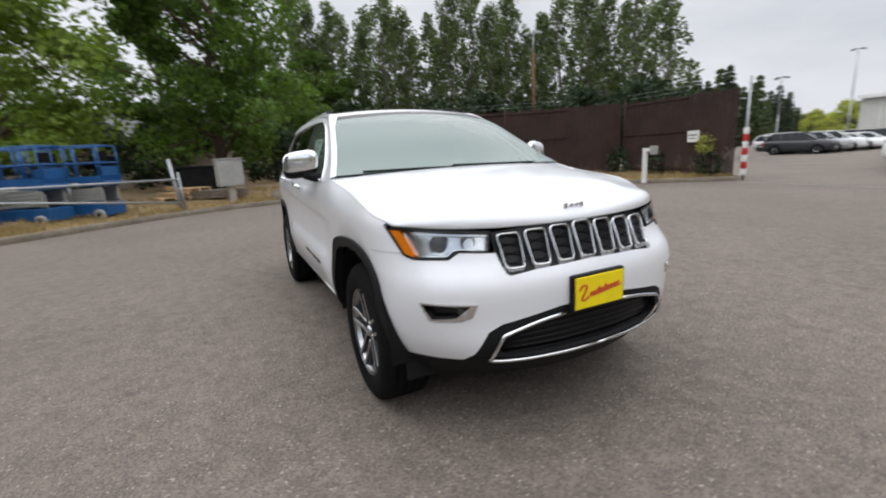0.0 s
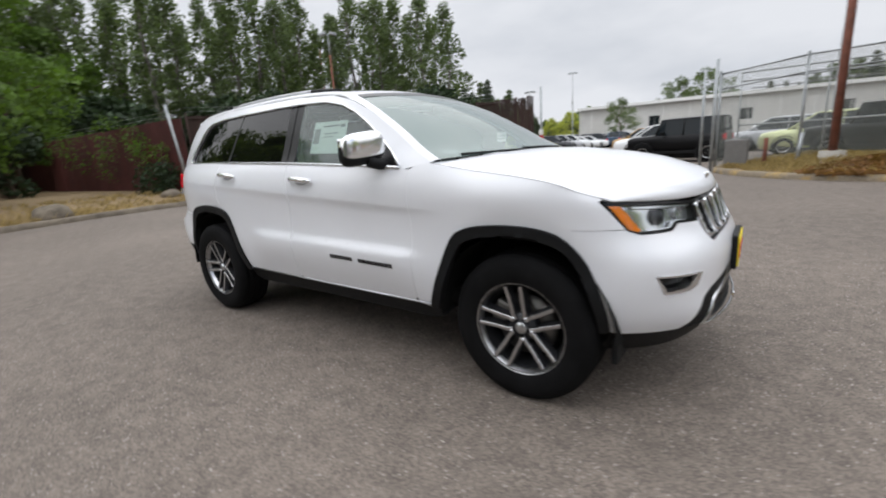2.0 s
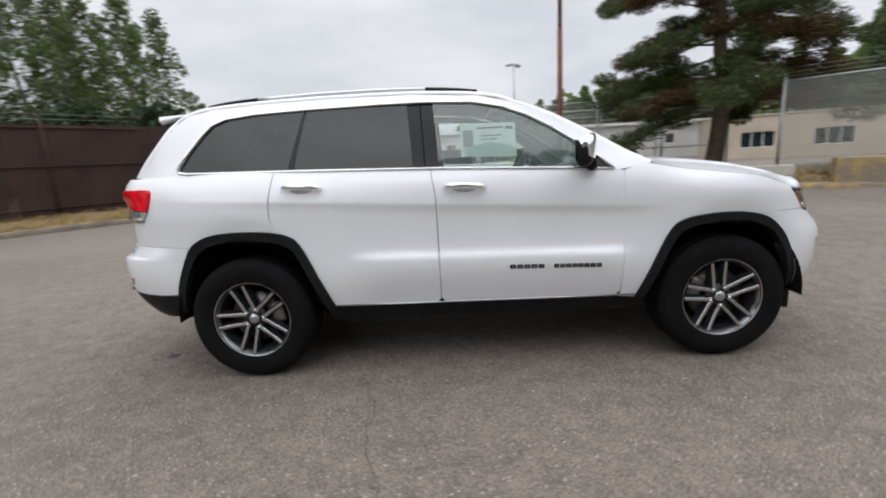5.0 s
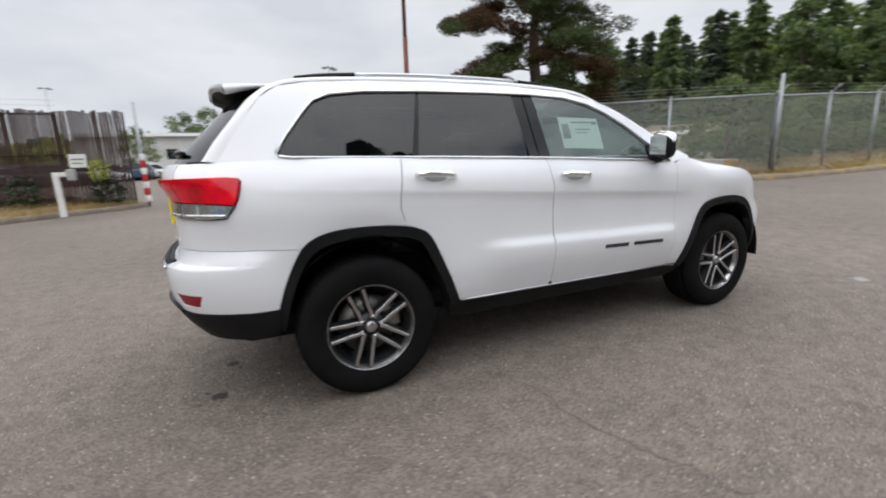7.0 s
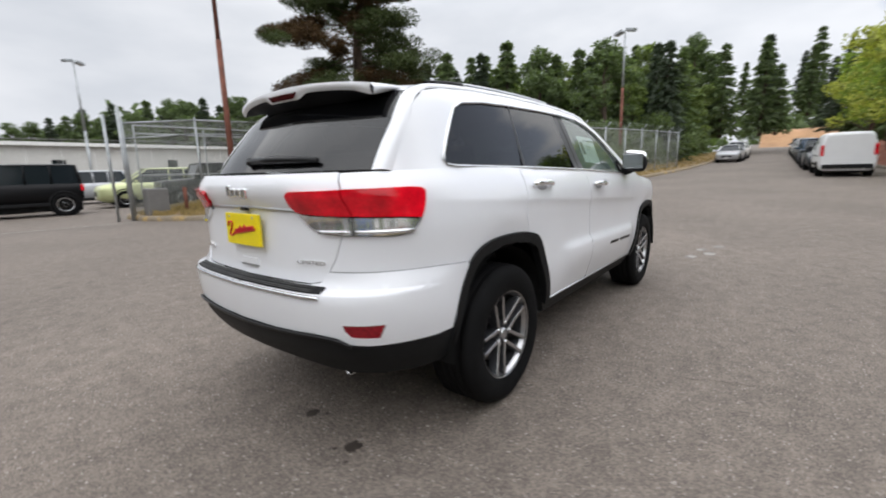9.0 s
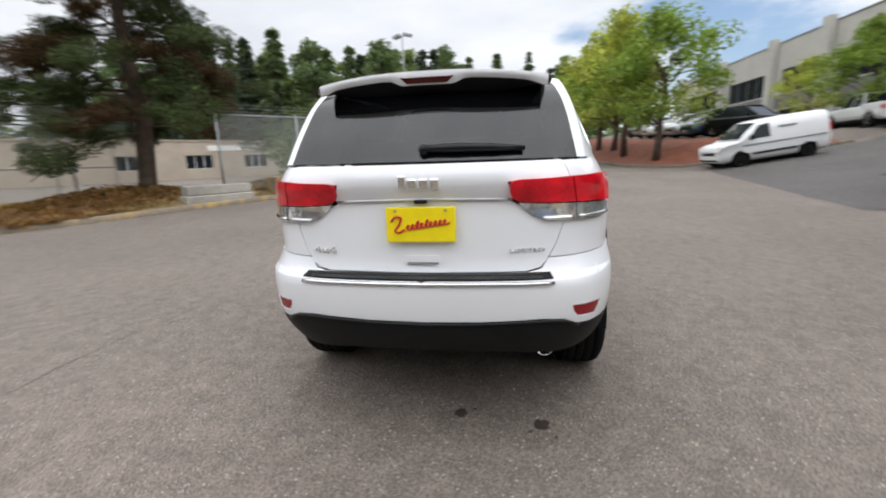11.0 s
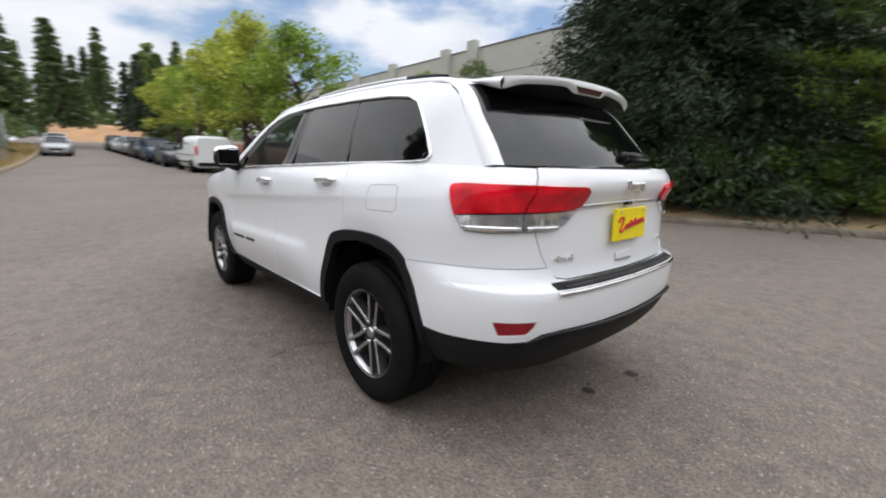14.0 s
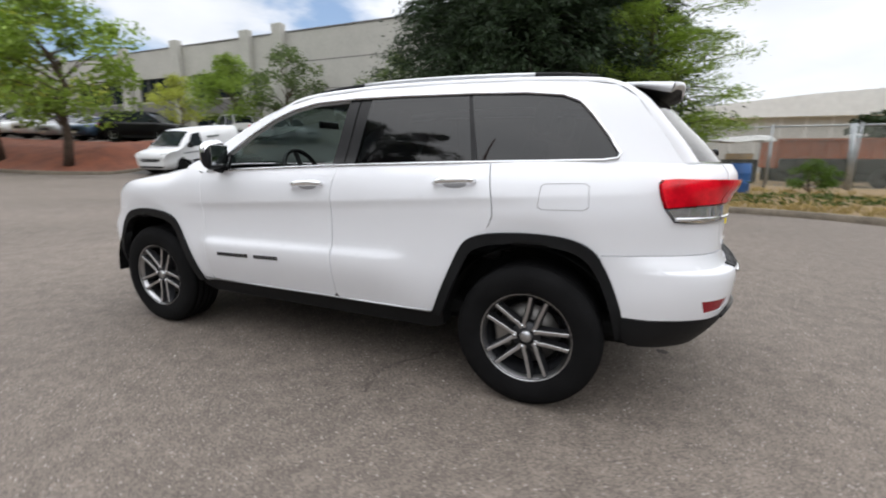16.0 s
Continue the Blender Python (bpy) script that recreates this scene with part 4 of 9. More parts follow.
# bumper step pad and bright strip
pad_outline = [(u_tail(0.545), 0.784), (u_tail(0.50), 0.783), (u_tail(0.3), 0.782), (ubc, 0.782), (ubc, 0.800), (u_tail(0.3), 0.800), (u_tail(0.50), 0.801), (u_tail(0.535), 0.801)]
step_pad = part("bumper_step_pad", sheet(pad_outline, both=True, off=0.014, depth=0.03, gap=0, step=0.03, rows=BUMPER_FOLDS[:6]), M_CLAD, car, "black ribbed step pad on the bumper")
for k in range(4):
    part("pad_rib", tube([skin(u_tail(abs(y)), 0.785 + 0.0042 * k, 1 if y > 0 else -1, 0.0175) for y in np.linspace(-0.50, 0.50, 25)], 0.0022, 5), M_GREYTRIM, step_pad)
part("bumper_bright_strip", tube([skin(u_tail(abs(y)), 0.773, 1 if y > 0 else -1, 0.010) for y in np.linspace(-0.545, 0.545, 33)], 0.0095, 8), M_CHROME, car, "bright strip across the bumper")
gate = [(ubc, 0.815), (u_tail(0.44), 0.818), (u_tail(0.50), 0.83), (u_tail(0.545), 0.862), (u_tail(0.585), 0.935), (u_tail(0.612), 1.03), (u_tail(0.555), 1.027), (u_tail(0.475), 1.055), (u_tail(0.425), 1.10), (u_tail(0.39), 1.118),
        (ubc, 1.134)]
gate_hi = [(ubc, 1.142), (u_tail(0.395), 1.128), (u_tail(0.385), 1.207), (u_tail(0.62), 1.218), (u_tail(0.660), 1.220), (u_tail(0.658), 1.286), (u_tail(0.40), 1.284), (ubc, 1.283)]
tailgate = part("tailgate", sheet(gate, both=True, depth=0.02), M_PAINT, car, "white tailgate")
part("tailgate_upper", sheet(gate_hi, both=True, depth=0.05, off=0.002), M_PAINT, tailgate)
part("gate_brow", tube([skin(u_tail(abs(y)), 1.136 - 0.02 * abs(y), 1 if y > 0 else -1, 0.002) for y in np.linspace(-0.39, 0.39, 21)], 0.008, 6), M_SATIN, tailgate)
part("gate_camera", box(-2.40, -0.03, 1.118, -2.375, 0.03, 1.136, 0.006), M_BLACK, tailgate)
part("gate_pull", sheet([(u_tail(0.075), 0.888), (ubc, 0.888), (ubc, 0.858), (u_tail(0.078), 0.858)], both=True, off=0.008, depth=0.01, gap=0, step=0.03), M_PAINT, tailgate)
part("gate_pull_slot", box(-2.398, -0.07, 0.850, -2.37, 0.07, 0.8555, 0.001), M_SHUT, tailgate)
plate = part("rear_plate", box(-2.415, -0.1525, 0.953, -2.398, 0.1525, 1.105, 0.003), M_YELLOW, car, "yellow dealer plate with red script")


def scribble(parent, m, name="script_bar"):
    """Handwriting-like red strokes on a plate: a tall initial and a run of slanted loops that climbs to the corner."""
    word = []
    for k in range(150):
        a = k / 149
        ph = a * 9 * 2 * math.pi
        up = 0.013 * (1.9 if int(a * 9) in (2, 4) else 1.0)
        y = up * math.sin(ph) if math.sin(ph) > 0 else 0.009 * math.sin(ph)
        word.append((-0.062 + 0.182 * a + 0.0085 * math.cos(ph) + 0.35 * y, -0.014 + 0.026 * a + y))
    for pts, r in ((curve_points([(-0.128, 0.014), (-0.112, 0.034), (-0.086, 0.032), (-0.092, 0.006), (-0.112, -0.024), (-0.096, -0.034), (-0.070, -0.020)], 5), 0.0048), (word, 0.0036)):
        part(name, tube([m @ Vector((x, y, 0.002)) for x, y in pts], r, 5), M_REDINK, parent)


scribble(plate, Matrix(((0, 0, -1, -2.416), (-1, 0, 0, 0), (0, 1, 0, 1.029), (0, 0, 0, 1))))
for y in (-0.11, 0.11):
    part("plate_screw", rod((-2.414, y, 1.09), (-2.418, y, 1.09), 0.006), M_SATIN, plate)
# badge as plain bright shapes


def badge_shape(yc, zc, w, h, x, parent):
    part("badge_shape", box(x - 0.008, yc - w / 2, zc - h / 2, x + 0.008, yc + w / 2, zc + h / 2, 0.0075, segments=4), M_CAP, parent, "bright badge shape")


for yc, zc, w, h in ((0.072, 1.213, 0.036, 0.056), (0.028, 1.206, 0.040, 0.040), (-0.020, 1.206, 0.040, 0.040), (-0.068, 1.201, 0.040, 0.050)):
    badge_shape(yc, zc, w, h, skin(u_tail(abs(yc)), zc, 1, 0.006).x, tailgate)


def lettering(text, size, m, material, parent, name="lettering"):
    c = bpy.data.curves.new(name, "FONT")
    c.body, c.size, c.extrude, c.align_x, c.align_y = text, size, 0.003, "CENTER", "CENTER"
    tmp = bpy.data.objects.new(name, c)
    scene.collection.objects.link(tmp)
    me = bpy.data.meshes.new_from_object(tmp.evaluated_get(bpy.context.evaluated_depsgraph_get()))
    bpy.data.objects.remove(tmp)
    me.transform(m)
    me.materials.clear()
    me.materials.append(material)
    ob = new(name, me)
    ob.parent = parent
    return ob


for text, y in (("4x4", 0.47), ("LIMITED", -0.46)):
    q = skin(u_tail(abs(y)), 0.905, 1 if y > 0 else -1, 0.003)
    sg = 1 if y > 0 else -1
    m = Matrix.Translation(q) @ pose(0, 0, 0, 90, 0, -90 - sg * 13)
    lettering(text, 0.056 if text == "4x4" else 0.030, m @ Matrix.Diagonal((1.45, 0.8, 1, 1)), M_CAP, tailgate)

for s in (1, -1):
    red_o = [(-2.042, 1.180), (-2.033, 1.198), (-2.046, 1.211), (-2.10, 1.216), (u_tail(0.665), 1.2155), (u_tail(0.665), 1.108), (-2.20, 1.098), (-2.098, 1.09)]
    red_i = [(u_tail(0.661), 1.2155), (u_tail(0.62), 1.2145), (u_tail(0.44), 1.213), (u_tail(0.412), 1.209), (u_tail(0.395), 1.196), (u_tail(0.389), 1.168), (u_tail(0.394), 1.143), (u_tail(0.412), 1.127), (u_tail(0.45), 1.118), (u_tail(0.55), 1.112), (u_tail(0.661), 1.108)]
    clr_o = [(-2.101, 1.086), (-2.20, 1.094), (u_tail(0.665), 1.103), (u_tail(0.665), 1.026), (-2.24, 1.024), (-2.150, 1.031)]
    clr_i = [(u_tail(0.661), 1.103), (u_tail(0.55), 1.107), (u_tail(0.45), 1.113), (u_tail(0.418), 1.118), (u_tail(0.436), 1.09), (u_tail(0.480), 1.055), (u_tail(0.55), 1.031), (u_tail(0.661), 1.026)]
    tl = part("tail_lamp", sheet(red_o, s, off=0.020, depth=0.045, gap=0.001, step=0.03), M_RED, car, "red tail lamp with a clear lower lens")
    part("red_lens", sheet(red_i, s, off=0.020, depth=0.045, gap=0.001, step=0.03), M_RED, tl)
    for poly in (clr_o, clr_i):
        part("reversing_lens", sheet(poly, s, off=0.016, depth=0.035, gap=0.001, step=0.03), M_CLEARLAMP, tl, "clear lower lens")
    for poly in (clr_o, clr_i):  # bright bar along the foot of each clear lens
        ends = (-2.142, u_tail(0.672)) if poly is clr_o else (u_tail(0.650), u_tail(0.52))
        part("lamp_bezel", tube([skin(ends[0] + (ends[1] - ends[0]) * k / 8, 1.0415, s, 0.016) for k in range(9)], 0.0085, 6), M_CHROME, tl, "bright bar in the clear lens")
part("exhaust_tip", lathe([(0.035, -0.10), (0.039, -0.10), (0.041, -0.09), (0.041, 0.08), (0.035, 0.08)], 28, m=Matrix.Translation((-2.165, -0.545, 0.418)) @ pose(0, 0, 0, 0, 84, 0), closed=True), M_CHROME, car, "chrome exhaust tip")
part("exhaust_pipe", rod((-2.20, -0.54, 0.422), (-1.2, -0.5, 0.36), 0.033, sides=12), M_DARK, car)

# -- bonnet, windscreen, roof and rear glass
mid_z = rail([(0.7, 1.33), (1.0, 1.268), (1.2, 1.245), (1.5, 1.212), (1.8, 1.165), (2.0, 1.112), (2.10, 1.076), (2.16, 1.050), (2.20, 1.022), (2.3, 0.99)])


SIDE_LINE = curve_points([tuple(skin(u, z, 1, 0.0)) for u, z in HOODLINE], 8)
SIDE_X, SIDE_Y, SIDE_Z = (np.array([p[k] for p in SIDE_LINE]) for k in range(3))
NOSE_Y = float(SIDE_Y[-1])
NOSE_U = HOODLINE[-1][0]


def bonnet(a, b):
    """From the windscreen (a = 0) to the nose (a = 1), right to left; its sides lie on the wings' upper edge."""
    t = 2 * b - 1
    s = 1 if t >= 0 else -1
    yf = NOSE_Y * abs(t)
    front = skin(u_nose(yf / width_at(1.03) * HALF) if abs(t) < 0.999 else NOSE_U, 1.004 + 0.024 * abs(t) ** 4, 1, 0.004)
    x_rear = 1.16 - 0.18 * abs(t) ** 2.2
    x = x_rear + (front.x - x_rear) * a
    xe = x_rear * 0 + 0.98 + (SIDE_X[-1] - 0.98) * a
    ye = float(np.interp(xe, SIDE_X, SIDE_Y))
    y = abs(t) * ye
    ze = float(np.interp(min(x, SIDE_X[-1]), SIDE_X, SIDE_Z))
    if x > SIDE_X[-1]:
        ze = 1.028 + (1.004 + 0.024 * abs(t) ** 4 - 1.028) * ease(a, 0.90, 1.0)
    k = 1 - abs(t) ** 2.6
    z = ze + max(0.0, mid_z(x) - ze) * k * (1.0 - ease(a, 0.965, 1.0))
    z += 0.014 * ease(0.62 - abs(t), 0.0, 0.07) * ease(x, 1.1, 1.4) * (1 - ease(x, 1.85, 2.05))
    return Vector((x, y * s, z))


part("bonnet", thick(grid(44, 72, bonnet), 0.012), M_PAINT, car, "white ribbed bonnet", smooth=True)
for s in (1, -1):
    part("bonnet_seam", tube([(p[0], s * (p[1] + 0.001), p[2] + 0.001) for p in SIDE_LINE[::3]], 0.0014, 5), M_SHUT, car)
for yc, h in ((-0.052, 0.034), (-0.018, 0.024), (0.014, 0.024), (0.046, 0.030)):
    badge_shape(yc, 1.063, 0.026, h, skin(u_nose(0.0), 1.03, 1, 0).x - 0.028, car)
# line where the flank turns into screen, roof and rear glass
FRAME = [(0.985, 1.226), (0.85, 1.294), (0.69, 1.395), (0.545, 1.479), (0.40, 1.557), (0.22, 1.632), (0.02, 1.682), (-0.4, 1.712), (-0.9, 1.716), (-1.35, 1.706), (-1.65, 1.688), (-1.80, 1.662), (-1.90, 1.60), (-2.0, 1.485), (-2.09, 1.385), (-2.165, 1.29)]
LINE = curve_points(FRAME, 6)
N_LINE = len(LINE)


def frame_edge(t, side):
    """Outer and inner edge of the rounded strip over the doors, t from the bonnet to the tail lamp."""
    i = t * (N_LINE - 1)
    k = min(int(i), N_LINE - 2)
    u, z = LINE[k] + (LINE[k + 1] - LINE[k]) * (i - k)
    o = skin(u, z, side)
    front, rear = ease(u, 0.12, 0.42), ease(-u, 1.72, 1.95)
    roof = 1 - max(front, rear)
    low = ease(-u, 1.85, 2.15)
    shift = Vector((0.028 * front - 0.045 * rear - 0.022 * low, -side * (0.032 * front + 0.075 * roof + 0.050 * rear + 0.004 * low), 0.012 * front + 0.026 * roof + 0.006 * rear))
    return o, o + shift


def strip_point(a, b, side):
    o, i = frame_edge(a, side)
    d = i - o
    bulge = Vector((0, side * abs(d.y) * 0.28, 0.010)) * (4 * b * (1 - b)) * (0.25 + 0.75 * ease(abs(d.y), 0.05, 0.075))
    back = ease(-o.x, 1.72, 1.98)
    if back <= 0:
        return o + d * b + bulge
    # round the rear pillar: leave the side along its own surface, then turn inwards
    c = o + Vector((d.x * 0.95, d.y * 0.12, d.z + 0.004))
    arc = o * (1 - b) ** 2 + c * 2 * b * (1 - b) + i * b * b
    return (o + d * b + bulge) * (1 - back) + arc * back


DLO = [(0.775, 1.203), (0.5, 1.220), (-0.21, 1.254), (-1.0, 1.281), (-1.77, 1.301), (-1.832, 1.310), (-1.845, 1.333), (-1.782, 1.42), (-1.694, 1.528), (-1.635, 1.588), (-1.55, 1.622), (-1.36, 1.642), (-1.05, 1.652), (-0.6, 1.657), (-0.3, 1.655), (-0.02, 1.640), (0.16, 1.602), (0.30, 1.545), (0.44, 1.465), (0.57, 1.375), (0.68, 1.29)]
frame_poly = [(0.90, 1.214), (0.79, 1.193), (0.5, 1.214), (-0.21, 1.248), (-1.0, 1.275), (-1.78, 1.294), (-2.15, 1.287)] + [(float(u), float(z)) for u, z in FRAME[::-1]]


def pane_skin(u, z, side=1, off=0.0):
    """Side glass stands a little more upright than the body skin and bows evenly."""
    p, q = skin(u, 1.25, side, -0.034), skin(u, 1.655, side, -0.003)
    t = (z - 1.25) / 0.405
    return Vector((p.x + (q.x - p.x) * t, p.y + (q.y - p.y) * t + side * 0.030 * 4 * t * (1 - t) * 0.25, z))


for s in (1, -1):
    up = part("side_frame", sheet(frame_poly, s, holes=[DLO], depth=0.03, gap=0.0, step=0.045), M_PAINT, car, "white pillars and roof side")
    part("roof_side", grid(90, 6, lambda a, b: strip_point(a, b, s)), M_PAINT, up, smooth=True)
    # panes and black pillars within the opening
    front_win = [(0.76, 1.207), (0.5, 1.224), (-0.235, 1.258), (-0.262, 1.645), (-0.02, 1.634), (0.155, 1.596), (0.295, 1.539), (0.435, 1.459), (0.565, 1.369), (0.67, 1.285)]
    b_post = [(-0.235, 1.256), (-0.39, 1.261), (-0.42, 1.652), (-0.262, 1.652)]
    rear_win = [(-0.39, 1.264), (-1.118, 1.285), (-1.04, 1.645), (-0.6, 1.651), (-0.42, 1.648)]
    c_post = [(-1.118, 1.285), (-1.15, 1.287), (-1.06, 1.649), (-1.04, 1.650)]
    rear_qw = [(-1.15, 1.288), (-1.768, 1.306), (-1.824, 1.315), (-1.835, 1.335), (-1.774, 1.42), (-1.686, 1.524), (-1.630, 1.582), (-1.547, 1.616), (-1.36, 1.636), (-1.06, 1.645)]
    if s < 0:  # the driver's window is wound down
        part("front_window", sheet(front_win, s, depth=0, gap=0.0, surface_fn=pane_skin), M_GLASS, car, "side window with a sky sheen in its colour")
    part("rear_window", sheet(rear_win, s, depth=0, gap=0.0, surface_fn=pane_skin), M_PRIVACY, car, "dark tinted side window")
    part("quarter_window", sheet(rear_qw, s, depth=0, gap=0.0, surface_fn=pane_skin), M_PRIVACY, car, "dark tinted side window")
    part("b_pillar", sheet(b_post, s, off=-0.006, depth=0.03, gap=0.0), M_BLACK, car)
    part("c_pillar", sheet(c_post, s, off=-0.006, depth=0.03, gap=0.0), M_BLACK, car)
    part("pillar_gap", sheet([(-0.315, 1.258), (-0.323, 1.258), (-0.343, 1.652), (-0.335, 1.652)], s, off=-0.004, depth=0, gap=0), M_DARK, car)
    loop = [skin(u, z, s, 0.003) for u, z in DLO + [DLO[0]]]
    part("window_chrome", tube(loop, 0.0085, 6), M_CHROME, car, "bright strip round the side windows")
    part("mirror_sail", sheet([(0.775, 1.207), (0.60, 1.216), (0.62, 1.322), (0.68, 1.285)], s, off=-0.002, depth=0.02, gap=0), M_BLACK, car)


def across(t, b, crown, push):
    l, r = frame_edge(t, 1)[1], frame_edge(t, -1)[1]
    p = l + (r - l) * b
    k = 1 - (2 * b - 1) ** 2
    return p + Vector((push * k, 0, crown * k))


def t_of(u):
    us = [p[0] for p in LINE]
    return float(np.interp(-u, [-v for v in us], np.linspace(0, 1, N_LINE)))


t_top, t_back = t_of(0.20), t_of(-1.80)
part("roof", grid(40, 30, lambda a, b: across(t_top + (t_back - t_top) * a, b, 0.030 + 0.004 * math.sin(math.pi * a), 0.05 * (1 - ease(a, 0, 0.25)) - 0.06 * ease(a, 0.8, 1))), M_PAINT, car, "white roof", smooth=True)
part("windscreen", grid(24, 30, lambda a, b: across(t_top * a, b, 0.030 * a + 0.012 * (1 - a) + 0.022 * math.sin(math.pi * a), 0.125 - 0.075 * a)), M_SHIELD, car, "tinted windscreen with a sky sheen in its colour", smooth=True)
part("windscreen_band", grid(3, 30, lambda a, b: across(t_top * (0.94 + 0.07 * a), b, 0.031 * (0.94 + 0.07 * a), 0.125 - 0.075 * (0.94 + 0.07 * a)) + Vector((0.003, 0, 0.003))), M_BLACK, car, smooth=True)
part("scuttle", grid(2, 24, lambda a, b: across(0.0, b, 0.002 - 0.02 * a, 0.125 + 0.04 * a) + Vector((0, 0, -0.008))), M_CLAD, car, "black scuttle panel under the windscreen", smooth=True)
for y0, y1 in ((0.55, -0.10), (-0.10, -0.66)):
    pts = [across(-0.002 + 0.010 * k / 6, 0.5 - (y0 + (y1 - y0) * k / 6) / 1.62, 0.012, 0.125) + Vector((0.004, 0, 0.004)) for k in range(7)]
    part("windscreen_wiper", tube(pts, 0.007, 6), M_CLAD, car, "black windscreen wiper")
part("rear_screen", grid(24, 30, lambda a, b: across(t_back + (1 - t_back) * a, b, 0.026 * (1 - a), -0.06 - 0.125 * a ** 0.8)), M_PRIVACY, car, "dark tinted rear window", smooth=True)
part("roof_rear_edge", grid(2, 24, lambda a, b: across(t_back + (1 - t_back) * 0.10 * a, b, 0.030 - 0.004 * a, -0.06 - 0.02 * a) + Vector((0, 0, 0.003))), M_PAINT, car, smooth=True)
# spoiler over the rear window
SPN = 26


def spoiler_top(a, b):
    t = 2 * b - 1
    lead = across(t_back - 0.01, 0.5 - 0.478 * t, 0.03, -0.05) + Vector((0, 0, -0.006))
    trail = Vector((-2.135 + 0.085 * abs(t) ** 2.4, 0.56 * t, 1.706 - 0.030 * abs(t) ** 2.5))
    p = lead + (trail - lead) * a
    return p + Vector((0, 0, 0.002 * math.sin(math.pi * a)))


def spoiler_low(a, b):
    t = 2 * b - 1
    trail = spoiler_top(1.0, b) + Vector((0.014, 0, -0.034 - 0.026 * (1 - ease(abs(t), 0.20, 0.34)) - 0.016 * ease(abs(t), 0.80, 1.0)))
    dip = 0.26 - 0.19 * abs(t) ** 5
    root = across(t_back + (1 - t_back) * dip, 0.5 - 0.45 * t, 0.014, -0.06 - 0.125 * dip ** 0.8) + Vector((-0.004, 0, 0.0))
    return trail + (root - trail) * a


spoiler = part("spoiler", grid(8, SPN, spoiler_top), M_PAINT, car, "white roof spoiler with a brake lamp", smooth=True)
part("spoiler_lip", grid(4, 2 * SPN, lambda a, b: spoiler_top(1.0, b) * (1 - a) + spoiler_low(0, b) * a + Vector((-0.008 * math.sin(math.pi * a), 0, 0))), M_PAINT, spoiler, smooth=True)
part("spoiler_under", grid(6, SPN, lambda a, b: spoiler_low(a, b)), M_CLAD, spoiler, "black underside")
for s in (0, 1):
    def end_face(a, c, s=s):
        return spoiler_top(a, s) * (1 - c) + spoiler_low(1 - a, s) * c + Vector((0, (2 * s - 1) * 0.016 * math.sin(math.pi * c), 0))
    part("spoiler_end", grid(10, 4, lambda a, c: end_face(a, c)), M_PAINT, spoiler, smooth=True)
part("brake_lamp", grid(1, 10, lambda a, b: spoiler_low(0, 0.5 + (0.085 + 0.03 * a) * (b - 0.5) * 2) + Vector((-0.0125 - 0.004 * a, 0, 0.005 + 0.027 * a))), M_BRAKE, spoiler, "high brake lamp")
# rear wiper
wp = [across(t_back + (1 - t_back) * q2, 0.5 + w2, 0.004, -0.06 - 0.125 * q2 ** 0.8) + Vector((-0.022, 0, 0)) for q2, w2 in ((0.875, 0.01), (0.87, 0.12), (0.875, 0.23), (0.885, 0.33))]
wiper = part("rear_wiper", tube(wp, 0.019, 8, taper=lambda t: 0.45 + 1.1 * math.sin(math.pi * min(1, 0.25 + 0.7 * t)) * 0.6), M_BLACK, car, "black rear wiper")
part("wiper_boss", lathe([(0.0, 0.016), (0.018, 0.014), (0.024, 0.0), (0.024, -0.016)], 16, m=Matrix.Translation(wp[0]) @ pose(0, 0, 0, 0, -75, 0)), M_BLACK, wiper)
# roof rails and aerial
for s in (1, -1):
    pts = [frame_edge(t_of(u), s)[1] + Vector((0, s * 0.012, 0.004 + 0.013 * math.sin(math.pi * k / 16) ** 0.5)) for k, u in enumerate(np.linspace(-1.70, 0.02, 17))]
    rr = part("roof_rail", tube(pts[3:14], 0.0125, 8), M_SATIN, car, "silver roof rail with black ends")
    for seg in (pts[:4], pts[13:]):
        part("rail_foot", tube(seg, 0.0135, 8), M_CLAD, rr)
part("aerial", tube([(-1.48, 0, 1.745), (-1.52, 0, 1.775), (-1.60, 0, 1.80)], 0.010, 6, taper=lambda t: 1 - 0.6 * t), M_CLAD, car)
part("aerial_base", lathe([(0.0, 0.03), (0.02, 0.025), (0.035, 0.0)], 14, m=pose(-1.47, 0, 1.735)), M_CLAD, car)

